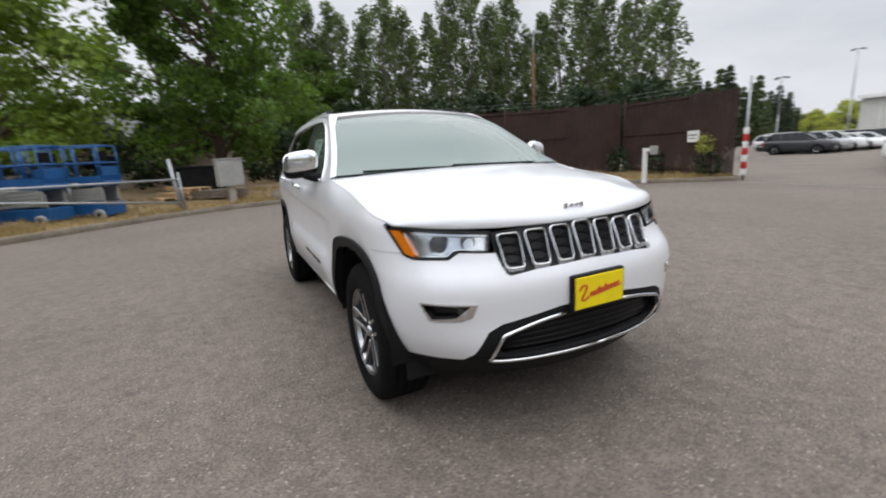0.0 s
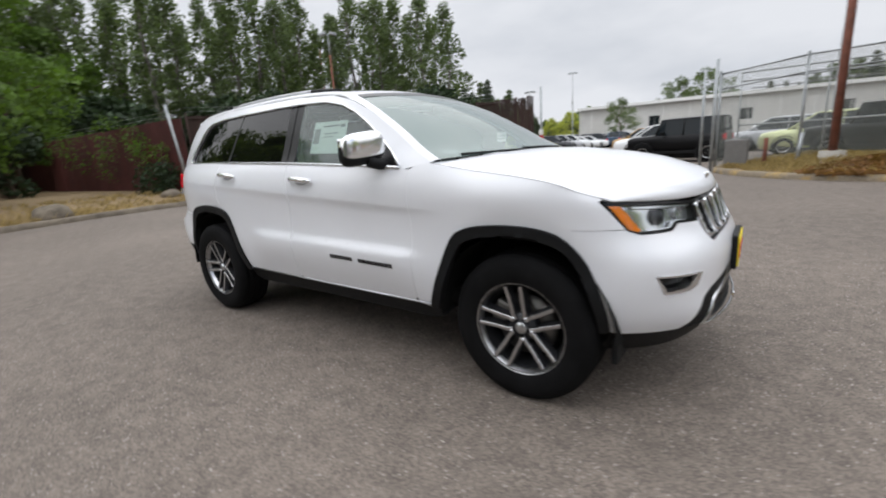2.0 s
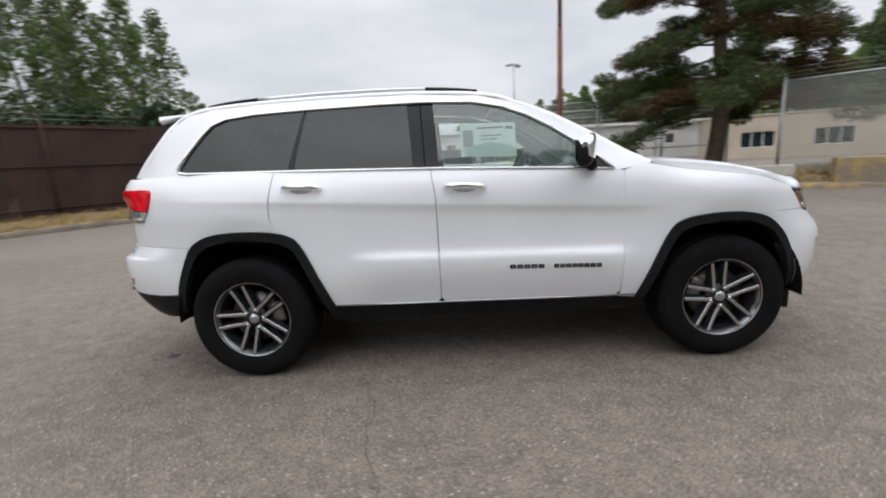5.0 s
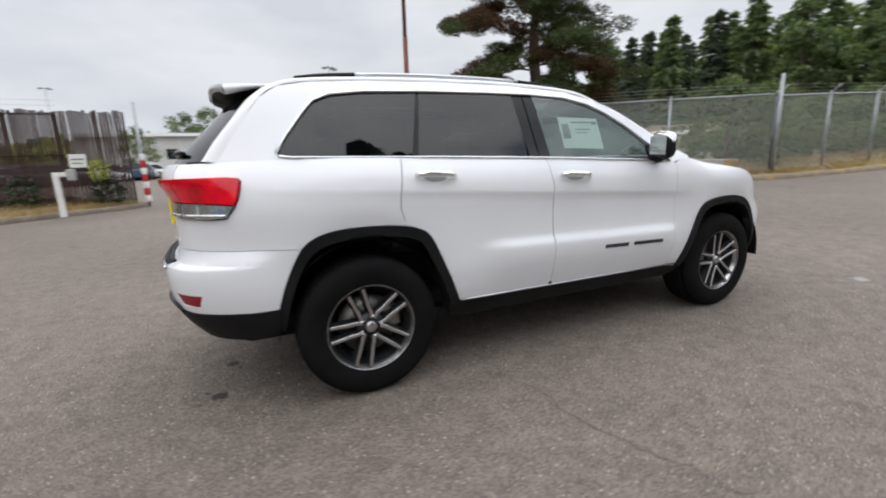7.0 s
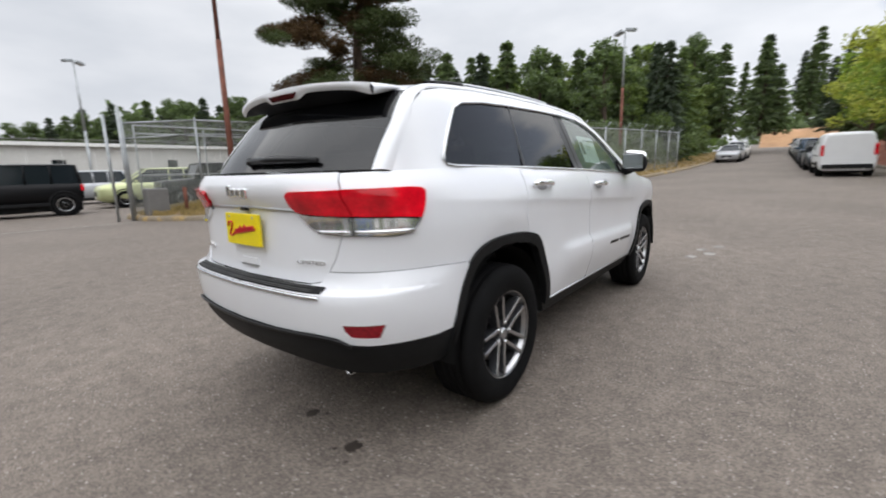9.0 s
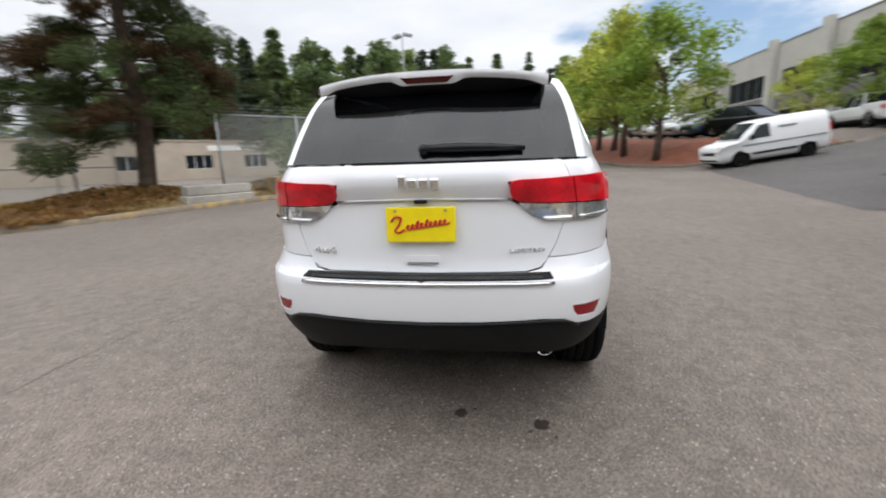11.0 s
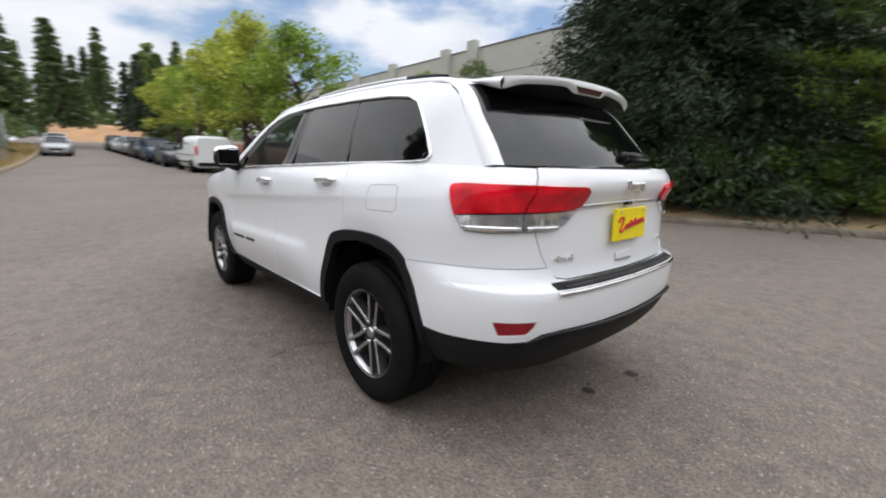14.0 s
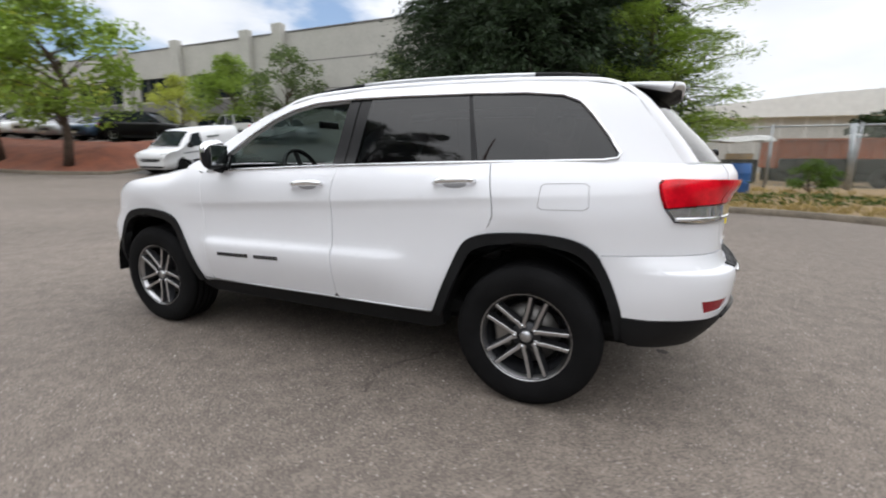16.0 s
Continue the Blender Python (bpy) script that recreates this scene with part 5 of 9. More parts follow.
# -- door mirrors
for s in (1, -1):
    def mirror_shell(a, b, s=s, lo=0.0, hi=1.0):
        th, ph = (lo + (hi - lo) * a) * math.pi, b * 2 * math.pi
        sx, sy, sz = 0.050, 0.108, 0.086
        e = lambda v, p: math.copysign(abs(v) ** p, v)
        y = -e(math.cos(th), 0.55)
        x = e(math.sin(th), 0.55) * e(math.cos(ph), 0.75)
        z = e(math.sin(th), 0.55) * e(math.sin(ph), 0.6)
        return Vector((0.585 + sx * x - 0.042 * y, s * (1.00 + sy * y), 1.315 + sz * z - 0.012 * y + 0.01 * x))
    mr = part("door_mirror", grid(20, 24, mirror_shell), M_CLAD, car, "door mirror with a chrome cap", smooth=True)
    cap = bmesh.new()
    grid(20, 12, lambda a, b: (lambda p: Vector((0.585 + (p.x - 0.585) * 1.04 + 0.003, s * (1.00 + (abs(p.y) - 1.00) * 1.03), 1.315 + (p.z - 1.315) * 1.05)))(mirror_shell(0.04 + 0.92 * a, -0.06 + 0.42 * b)), bm=cap)
    part("mirror_cap", cap, M_CAP, mr, "chrome mirror cap", smooth=True)
    part("mirror_glass", box(-0.004, -0.095, -0.062, 0.004, 0.095, 0.062, 0.003, m=pose(0.533, s * 1.00, 1.315, 0, 0, 20 * s)), M_CHROME, mr, "mirror glass")
    part("mirror_arm", tube([(0.66, s * 0.86, 1.225), (0.64, s * 0.92, 1.23), (0.61, s * 0.98, 1.25)], 0.034, 10), M_CLAD, mr)

# -- inside: floor, dash, wheel, seats, lining
part("cabin_floor", box(-2.05, -0.80, 0.42, 1.05, 0.80, 0.50, 0.02), M_DARK, car)
part("dashboard", prism([(0.95, 1.16), (0.62, 1.19), (0.50, 1.14), (0.46, 1.0), (0.55, 0.75), (1.05, 0.7), (1.08, 1.1)], -0.80, 0.80, 0.015, m=pose(0, 0, 0, 90)), M_SEAT, car, "black dashboard")
part("dash_shelf", grid(2, 12, lambda a, b: Vector((1.12 - 0.55 * a - 0.1 * (2 * b - 1) ** 2 * (1 - a), 0.80 - 1.6 * b, 1.20 - 0.01 * a))), M_GREYTRIM, car)
steer = part("steering_wheel", lathe([(0.178 + 0.017 * math.cos(a), 0.017 * math.sin(a)) for a in np.linspace(0, 2 * math.pi, 11)], 36, m=pose(0.40, 0.38, 1.19, 0, -66, 0)), M_SEAT, car, "black steering wheel")
part("wheel_hub", box(-0.07, -0.08, -0.03, 0.07, 0.08, 0.02, 0.02, m=pose(0.41, 0.38, 1.19, 0, -66, 0)), M_GREYTRIM, steer)
for a in (0, 180, 270):
    part("wheel_spoke", box(0.05, -0.02, -0.01, 0.175, 0.02, 0.01, 0.006, m=pose(0.40, 0.38, 1.19, 0, -66, 0) @ pose(0, 0, 0, 0, 0, a + 90)), M_SEAT, steer)


def car_seat(x, y, wide):
    st = part("seat", box(x - 0.25, y - wide, 0.72, x + 0.27, y + wide, 0.88, 0.05), M_SEAT, car, "black leather seat")
    part("backrest", box(-0.07, y - wide, 0.0, 0.07, y + wide, 0.66, 0.05, m=pose(x - 0.24, 0, 0.78, 0, -16, 0)), M_SEAT, st)
    for dy in ([0.0] if wide < 0.4 else [-0.45, 0.45]):
        part("headrest", box(-0.05, y + dy - 0.13, 0.68, 0.05, y + dy + 0.13, 0.86, 0.045, m=pose(x - 0.26, 0, 0.78, 0, -12, 0)), M_SEAT, st)


car_seat(0.0, 0.38, 0.25)
car_seat(0.0, -0.38, 0.25)
car_seat(-1.0, 0.0, 0.66)
part("roof_lining", grid(10, 8, lambda a, b: across(t_top + 0.02 + (t_back - t_top - 0.03) * a, b, 0.02, 0) + Vector((0, 0, -0.035))), M_GREYTRIM, car, smooth=True)
part("luggage_cover", box(-2.15, -0.62, 1.12, -1.30, 0.62, 1.16, 0.01), M_DARK, car)
part("rear_view_mirror", box(0.42, -0.12, 1.53, 0.45, 0.12, 1.59, 0.012), M_BLACK, car)
# window sticker inside the passenger's window
def pane_in(u, z, side=1, off=0.0):
    return pane_skin(u, z, side) + Vector((0, side * off, 0))


stk = [(-0.10, 1.315), (0.23, 1.302), (0.23, 1.505), (-0.10, 1.515)]
sticker = part("window_sticker", sheet(stk, -1, off=-0.006, surface_fn=pane_in, depth=0, gap=0, step=0.06), M_PAPER, car, "white paper sticker inside the side window")
for u0, z0, u1, z1 in ((-0.085, 1.375, -0.025, 1.47), (0.0, 1.475, 0.16, 1.485), (0.02, 1.43, 0.15, 1.436), (0.02, 1.41, 0.12, 1.415), (0.17, 1.465, 0.215, 1.485)):
    part("print_bar", sheet([(u0, z0), (u1, z0), (u1, z1), (u0, z1)], -1, off=-0.003, surface_fn=pane_in, depth=0, gap=0, step=0.06), M_INK, sticker)

# -- dark inner shell, wheel wells and underbody
part("underbody", box(-2.10, -0.60, 0.30, 1.92, 0.60, 0.44, 0.04), M_DARK, car)
part("inner_shell", box(-0.93, -0.84, 0.36, 0.93, 0.84, 0.92, 0.03), M_DARK, car)
part("engine_bay", box(0.9, -0.56, 0.40, 2.02, 0.56, 0.97, 0.05), M_DARK, car)
part("nose_fill", box(1.92, -0.72, 0.45, 2.06, 0.72, 0.86, 0.04), M_DARK, car)
part("boot_fill", box(-2.22, -0.58, 0.40, -0.9, 0.58, 1.10, 0.04), M_DARK, car)
part("tail_fill", box(-2.22, -0.70, 0.45, -2.0, 0.70, 0.98, 0.04), M_DARK, car)
for s in (1, -1):
    for cx in (1.4575, -1.4575):
        well = bmesh.new()
        rim_pts = [(cx + 0.47 * math.cos(a), 0.40 + 0.47 * math.sin(a) * (1.0)) for a in np.linspace(-0.04, math.pi + 0.04, 22)]
        vs = [[well.verts.new((x, s * y, z)) for x, z in rim_pts] for y in (0.56, 0.90)]
        for k in range(21):
            well.faces.new((vs[0][k], vs[0][k + 1], vs[1][k + 1], vs[1][k])).smooth = True
        well.faces.new([well.verts.new((x, s * 0.565, z)) for x, z in rim_pts])
        part("wheel_well", well, M_DARK, car, "black wheel-well liner")

# -- wheels
TYRE = [(0.232, -0.115), (0.250, -0.128), (0.30, -0.137), (0.345, -0.132), (0.372, -0.116), (0.382, -0.100)]
for g in (-0.060, -0.012, 0.036, 0.084):
    TYRE += [(0.386, g - 0.036), (0.387, g - 0.007), (0.378, g - 0.006), (0.378, g + 0.0), (0.387, g + 0.001)]
TYRE = TYRE[:6] + [(r, h - 0.012) for r, h in TYRE[6:]] + [(0.382, 0.100), (0.372, 0.116), (0.345, 0.132), (0.33, 0.136), (0.30, 0.1375), (0.275, 0.134), (0.250, 0.128), (0.232, 0.115)]


def wheel(cx, side):
    m = Matrix.Translation((cx, (0.770 if cx > 0 else 0.794) * side, 0.386)) @ (pose(0, 0, 0, -90) if side > 0 else pose(0, 0, 0, 90))
    hub = part("wheel", lathe([(0.200, -0.10), (0.212, 0.06), (0.224, 0.095), (0.233, 0.112), (0.238, 0.121), (0.243, 0.122), (0.247, 0.118), (0.247, 0.100), (0.226, 0.085), (0.205, -0.10)], 72, m=m, closed=True), M_RIM, car, "five double-spoke alloy wheel")
    part("tyre", lathe(TYRE, 72, m=m), M_TYRE, hub, "black road tyre")
    for k in range(5):
        c = radians(90 + 72 * k + (8 if cx > 0 else 20))
        for w in (1, -1):
            line = [(0.050, 30), (0.080, 24), (0.115, 16.5), (0.170, 12.6), (0.226, 10.6)]
            rows = []
            for i, (r, a) in enumerate(line):
                ang = c + w * radians(a)
                r2, a2 = line[min(i + 1, 4)]
                r1, a1 = line[max(i - 1, 0)]
                d = Vector((r2 * math.cos(c + w * radians(a2)) - r1 * math.cos(c + w * radians(a1)), r2 * math.sin(c + w * radians(a2)) - r1 * math.sin(c + w * radians(a1)))).normalized()
                nrm = Vector((-d.y, d.x))
                top = 0.095 + 0.024 * (r / 0.226) ** 1.5
                pc = Vector((r * math.cos(ang), r * math.sin(ang)))
                hw = 0.0088 + 0.002 * (1 - r / 0.226)
                rows.append([(pc - nrm * (hw + 0.010), top - 0.050), (pc - nrm * hw, top - 0.002), (pc - nrm * (hw - 0.002), top), (pc + nrm * (hw - 0.002), top), (pc + nrm * hw, top - 0.002), (pc + nrm * (hw + 0.010), top - 0.050)])
            face, sides = bmesh.new(), bmesh.new()
            for b2, cols in ((face, (1, 2, 3, 4)), (sides, (0, 1)), (sides, (4, 5))):
                vs = [[b2.verts.new(m @ Vector((*row[j][0], row[j][1]))) for j in cols] for row in rows]
                for p, q2 in zip(vs, vs[1:]):
                    for j in range(len(cols) - 1):
                        b2.faces.new((p[j], p[j + 1], q2[j + 1], q2[j]))
            part("spoke", face, M_RIM, hub, "machined spoke face")
            part("spoke_side", sides, M_RIMDARK, hub)
        ang = c + radians(36)
        part("wheel_nut", lathe([(0.0, 0.022), (0.008, 0.02), (0.011, 0.0)], 8, m=m @ Matrix.Translation((0.060 * math.cos(ang), 0.060 * math.sin(ang), 0.082))), M_CHROME, hub)
    part("rim_barrel", lathe([(0.218, 0.09), (0.205, 0.05), (0.198, -0.05), (0.205, -0.11)], 48, m=m), M_RIMDARK, hub)
    part("hub_face", lathe([(0.0, 0.088), (0.074, 0.086), (0.082, 0.06), (0.075, 0.0)], 30, m=m), M_RIMDARK, hub)
    part("centre_cap", lathe([(0.0, 0.106), (0.026, 0.105), (0.032, 0.098), (0.033, 0.08)], 28, m=m), M_SATIN, hub, "silver centre cap")
    part("brake_disc", lathe([(0.06, 0.03), (0.165, 0.03), (0.165, 0.005), (0.06, 0.005)], 40, m=m), M_DISC, hub)
    part("brake_back", lathe([(0.0, -0.02), (0.20, -0.02)], 32, m=m), M_DARK, hub)
    part("brake_caliper", box(0.09, -0.07, 0.0, 0.185, 0.07, 0.06, 0.02, m=m @ pose(0, 0, 0, 0, 0, 10 if cx < 0 else 160)), M_DISC, hub)


for cx in (1.4575, -1.4575):
    for s in (1, -1):
        wheel(cx, s)
# front plate in a black holder
hold = part("front_plate_holder", box(2.352, -0.160, 0.598, 2.395, 0.160, 0.772, 0.01), M_CLAD, car, "black plate holder")
part("front_plate", box(2.392, -0.148, 0.612, 2.404, 0.148, 0.760, 0.003), M_YELLOW, hold, "yellow dealer plate with red script")
scribble(hold, Matrix(((0, 0, 1, 2.404), (1, 0, 0, 0), (0, 1, 0, 0.686), (0, 0, 0, 1))))


def flatten_nose(root):
    """The middle of the nose stands back a little from the arc of its plan."""
    for ob in root.children_recursive:
        if ob.type != "MESH" or ob.data.users > 1 or ob.matrix_world.translation.length > 1e-6:
            continue
        for v in ob.data.vertices:
            if v.co.x > 1.9:
                v.co.x -= 0.36 * (v.co.x - 1.9) ** 2 * ease(v.co.z, 0.42, 0.62)


bpy.context.view_layer.update()
flatten_nose(car)

# ---- the ground and the setting ----


def ground_z(x, y):
    """The lot is level round the car and climbs along the road and the drive to the office building."""
    z = 0.028 * max(0.0, x - 2.5) + 0.012 * max(0.0, x - 32)
    z *= 1 - ease(y, 7.0, 15.0)
    z += 0.13 * min(13.0, max(0.0, -9.0 - y)) * ease(x, 4.0, 8.0) * (1 - ease(x, 60, 80))
    z += 0.004 * noise.noise(Vector((x * 0.35, y * 0.35, 0.0)))
    return z


def spaced(lo, hi, near, step, far):
    """Grid lines, close together near the origin and wider apart towards the horizon."""
    out, v, d = [], 0.0, step
    while v < hi:
        out.append(v)
        d = step if v < near else d * 1.25
        v += d
    out.append(hi)
    neg, v, d = [], -step, step
    while v > lo:
        neg.append(v)
        d = step if -v < near else d * 1.25
        v -= d
    neg.append(lo)
    return neg[::-1] + out


gx, gy = spaced(-2500, 2500, 44, 0.8, 1), spaced(-2500, 2500, 26, 0.8, 1)
gv = [(x, y, ground_z(x, y)) for x in gx for y in gy]
ny = len(gy)
gf = [(i * ny + j, (i + 1) * ny + j, (i + 1) * ny + j + 1, i * ny + j + 1) for i in range(len(gx) - 1) for j in range(ny - 1)]
me = bpy.data.meshes.new("ground")
me.from_pydata(gv, [], gf)
me.shade_smooth()
me.materials.append(M_ASPHALT)
tagged(new("ground", me), "worn grey asphalt lot and road with pale stone chips", "ground", kind="structure")

KERB_W = curve_points([(6.6, -24), (6.3, -13), (5.7, -9.8), (4.9, -8.7), (3.4, -8.15), (1.6, -8.25), (-1.2, -9.35), (-3.6, -9.75), (-5.9, -9.05), (-7.4, -7.6), (-8.3, -5.7), (-10.0, -3.9), (-11.7, -1.6), (-12.5, 1.0), (-12.6, 3.6), (-11.6, 6.2), (-9.6, 9.0), (-7.4, 11.4), (-5.8, 13.0), (-5.0, 14.0)], 6)
KERB_E = curve_points([(1.1, 14.3), (1.15, 12.9), (2.0, 11.4), (3.4, 10.1), (5.0, 9.15), (7.0, 8.0), (9.5, 6.5), (12.5, 5.15), (16, 4.35), (22, 3.85), (30, 3.5), (40, 3.3), (50, 3.2), (66, 3.0)], 6)
KERB_S = curve_points([(19.3, -16.5), (18.9, -14.5), (18.8, -11.5), (19.0, -9.0), (19.9, -7.2), (22.5, -6.4), (28, -5.9), (36, -5.4), (50, -4.8), (70, -4.2)], 6)


def kerb_ob(name, line, material, label, inward, height=0.14, wide=0.17):
    """A kerb: a rounded, slightly broken concrete section swept along a line; inward: +1 has the verge to the left of the line."""
    bm = bmesh.new()
    prof = [(-0.005, -0.12), (0.0, 0.04), (0.02, height - 0.012), (0.045, height), (wide, height + 0.005), (wide + 0.01, -0.12)]
    rings = []
    for i, p in enumerate(line):
        t = Vector((*(line[min(i + 1, len(line) - 1)] - line[max(i - 1, 0)]), 0)).normalized()
        n = Vector((-t.y, t.x, 0)) * inward
        wob = 0.018 * noise.noise(Vector((p[0] * 1.7, p[1] * 1.7, 3)))
        rings.append([bm.verts.new(Vector((p[0], p[1], ground_z(*p))) + n * (o + wob) + Vector((0, 0, h + (wob * 0.8 if h > 0.1 else 0)))) for o, h in prof])
    for a, b in zip(rings, rings[1:]):
        for k in range(len(prof) - 1):
            bm.faces.new((a[k], b[k], b[k + 1], a[k + 1])).smooth = True
    bmesh.ops.recalc_face_normals(bm, faces=bm.faces[:])
    return tagged(ob_from(name, bm, material), label, "kerb", kind="structure")


kerb_ob("kerb_west", KERB_W, M_KERB, "weathered low concrete kerb along the dry verge", 1)
kerb_ob("kerb_east", KERB_E, M_KERBY, "kerb with faded yellow paint round the planted island", 1)
kerb_ob("kerb_south", KERB_S, M_KERB, "concrete kerb below the mulch bank", -1)


def verge(name, line, outer, material, label, rise, reach, step=0.6, swell=0.06):
    """A planted bank between a kerb line and an outer outline: it starts at the kerb's top and rises inwards."""
    inner = [(float(p[0]), float(p[1])) for p in line]
    ring = inner + outer
    fine = subdivided(ring, 1.4)
    kl = np.array(inner)
    xs, ys = [p[0] for p in ring], [p[1] for p in ring]
    extra = []
    for i in range(int((max(xs) - min(xs)) / step)):
        for j in range(int((max(ys) - min(ys)) / step)):
            p = (min(xs) + (i + 0.5 + 0.3 * ((j % 2) - 0.5)) * step, min(ys) + (j + 0.5) * step)
            d = float(np.min(np.hypot(*(kl - p).T)))
            if d > 7 and (i % 5 or j % 5):
                continue
            if d > 0.25 and inside(p, ring):
                extra.append(p)
    co, _, tris, *_ = delaunay_2d_cdt([Vector(p) for p in fine + extra], [(k, (k + 1) % len(fine)) for k in range(len(fine))], [], 0, 1e-4)
    bm = bmesh.new()
    vs = []
    for c in co:
        d = float(np.min(np.hypot(*(kl - (c.x, c.y)).T)))
        z = ground_z(c.x, c.y) + 0.125 + rise * ease(d, 0.1, reach) + swell * noise.noise(Vector((c.x * 0.9, c.y * 0.9, 7))) * ease(d, 0.1, 1.2)
        vs.append(bm.verts.new((c.x, c.y, z)))
    for t in tris:
        c = sum((co[i] for i in t), Vector((0, 0))) / len(t)
        if inside((c.x, c.y), ring):
            f = bm.faces.new([vs[i] for i in t])
            f.smooth = True
            f.normal_update()
            if f.normal.z < 0:
                f.normal_flip()
    bmesh.ops.delete(bm, geom=[v for v in bm.verts if not v.link_faces], context="VERTS")

    def height(x, y):
        d = float(np.min(np.hypot(*(kl - (x, y)).T)))
        return ground_z(x, y) + 0.125 + rise * ease(d, 0.1, reach)
    return tagged(ob_from(name, bm, material), label, "verge", kind="structure"), height


def off_line(line, d):
    out = []
    for i, p in enumerate(line):
        t = line[min(i + 1, len(line) - 1)] - line[max(i - 1, 0)]
        t = t / np.hypot(*t)
        out.append(p + np.array((-t[1], t[0])) * d)
    return out


_, west_z = verge("verge_west", off_line(KERB_W, 0.15), [(-6.2, 14.4), (-9.8, 14.6), (-12.5, 12.6), (-40, 40), (-90, 62), (-90, -60), (6.6, -60)], M_DRY, "dry straw-coloured verge with bare soil", 0.20, 3.5)
_, east_z = verge("verge_east", off_line(KERB_E, 0.15), [(66, 9.5), (34.5, 9.0), (13.9, 7.0), (10.2, 13.6), (1.2, 14.6)], M_DRY, "dry planted island with straw and soil", 0.24, 2.4)
_, south_z = verge("verge_south", off_line(KERB_S, -0.15), [(70, -12.0), (24, -12.0), (19.8, -16.2)], M_MULCH, "bank of red-brown bark mulch", 0.85, 3.2, swell=0.10)

# upper car park behind the mulch bank


def upper_z(x, y):
    return max(ground_z(x, y) + 0.02, ground_z(x, -11.4) + 0.95 + 0.35 * ease(-y, 11.4, 17))


ob_from("upper_lot", grid(30, 12, lambda a, b: Vector((20.2 + 0.6 * (1 - b) + 50 * a, -11.7 - 12.3 * b, upper_z(20.2 + 50 * a, -11.7 - 12.3 * b) if a > 0.001 else ground_z(20.2, -11.7 - 12.3 * b) - 0.05))), M_ASPHALT)
tagged(bpy.data.objects["upper_lot"], "asphalt car park on the bank", "pavement", kind="structure")

# newer, darker asphalt on the drive up to the office
kw = sorted([(float(p[1]), float(p[0])) for p in KERB_W if p[0] > 4.9 and p[1] < -8.5])


def drive_point(a, b):
    left = float(np.interp(-7.2 - 16.6 * a, [p[0] for p in kw], [p[1] for p in kw])) + 0.03
    right = 18.78 + 1.2 * ease(a, 0.5, 0.6)
    x = left + (right - left) * b
    y = -7.2 - 0.165 * (x - 5.7) * (1 - a) - 16.6 * a
    y += 0.12 * noise.noise(Vector((x * 1.3, 5, 0))) * (1 - a)
    return Vector((x, y, ground_z(x, y) + 0.004 + 0.03 * ease(a, 0.0, 0.06)))


tagged(ob_from("drive", grid(40, 26, drive_point), M_NEWASPHALT, smooth=True), "darker newer asphalt on the sloping drive", "pavement", kind="structure")

# worn markings, stains and cracks lying on the asphalt
def decal(name, pts, material, label, category, lift=0.004):
    bm = bmesh.new()
    f = bm.faces.new([bm.verts.new((x, y, ground_z(x, y) + lift)) for x, y in pts])
    bmesh.ops.triangulate(bm, faces=[f])
    for f in bm.faces:
        f.normal_update()
        if f.normal.z < 0:
            f.normal_flip()
    return tagged(ob_from(name, bm, material), label, category, kind="structure")


def blob(cx, cy, r, n=18, seed=0, stretch=1.0):
    rng = random.Random(seed)
    return [(cx + r * stretch * math.cos(a) * k, cy + r * math.sin(a) * k) for a, k in ((2 * math.pi * i / n, 0.65 + 0.5 * rng.random()) for i in range(n))]


for k, (x, y, r) in enumerate(((-2.205, -0.13, 0.055), (-2.265, -0.54, 0.065), (-2.33, -0.48, 0.02), (-2.16, -0.2, 0.018), (-2.36, -0.6, 0.016))):
    decal("oil_stain", blob(x, y, r * 0.68, seed=k), M_STAIN, "small dark oil spot on the asphalt", "stain")


def ribbon(pts, w, jitter, seed):
    rng = random.Random(seed)
    c = curve_points(pts, 8)
    l, r = [], []
    for i, p in enumerate(c):
        t = c[min(i + 1, len(c) - 1)] - c[max(i - 1, 0)]
        t = t / np.hypot(*t)
        n = np.array((-t[1], t[0]))
        ww = w * (0.5 + rng.random())
        p = p + n * (rng.random() - 0.5) * jitter
        l.append(tuple(p + n * ww))
        r.append(tuple(p - n * ww))
    return l + r[::-1]


for k, (pts, w) in enumerate((([(-0.605, 1.16), (-0.60, 1.09), (-0.555, 0.99), (-0.575, 0.87), (-0.66, 0.69), (-0.80, 0.52)], 0.013), ([(-0.565, 0.93), (-0.45, 0.90), (-0.36, 0.94)], 0.006), ([(-5.3, 1.9), (-3.8, 2.05), (-2.4, 2.6), (-0.5, 2.5)], 0.004),
                              ([(-0.76, -0.62), (-0.73, -0.95), (-0.66, -1.38), (-0.60, -1.80), (-0.49, -2.05), (-0.40, -2.30)], 0.0035),
                              ([(-6, 4), (-3, 5.2), (0, 7.5)], 0.004),
                              ([(-9, 0.5), (-6.8, -1.2), (-5.2, -3.6)], 0.006))):
    decal("asphalt_crack", ribbon(pts, w * 0.6, 0.05, k), M_CRACK, "thin dark crack in the asphalt", "crack")
for k, (x, y) in enumerate(((3.2, -1.12), (3.5, -1.3), (3.75, -1.18), (4.05, -1.35))):
    decal("road_mark", blob(x, y, 0.075, 14, 40 + k, 1.5), M_LINE, "worn white paint mark on the asphalt", "marking")
decal("lot_line", [(-4.6, 13.3), (1.0, 12.75), (1.0, 12.87), (-4.6, 13.42)], M_LINE, "faint white line across the lot's entrance", "marking", 0.005)

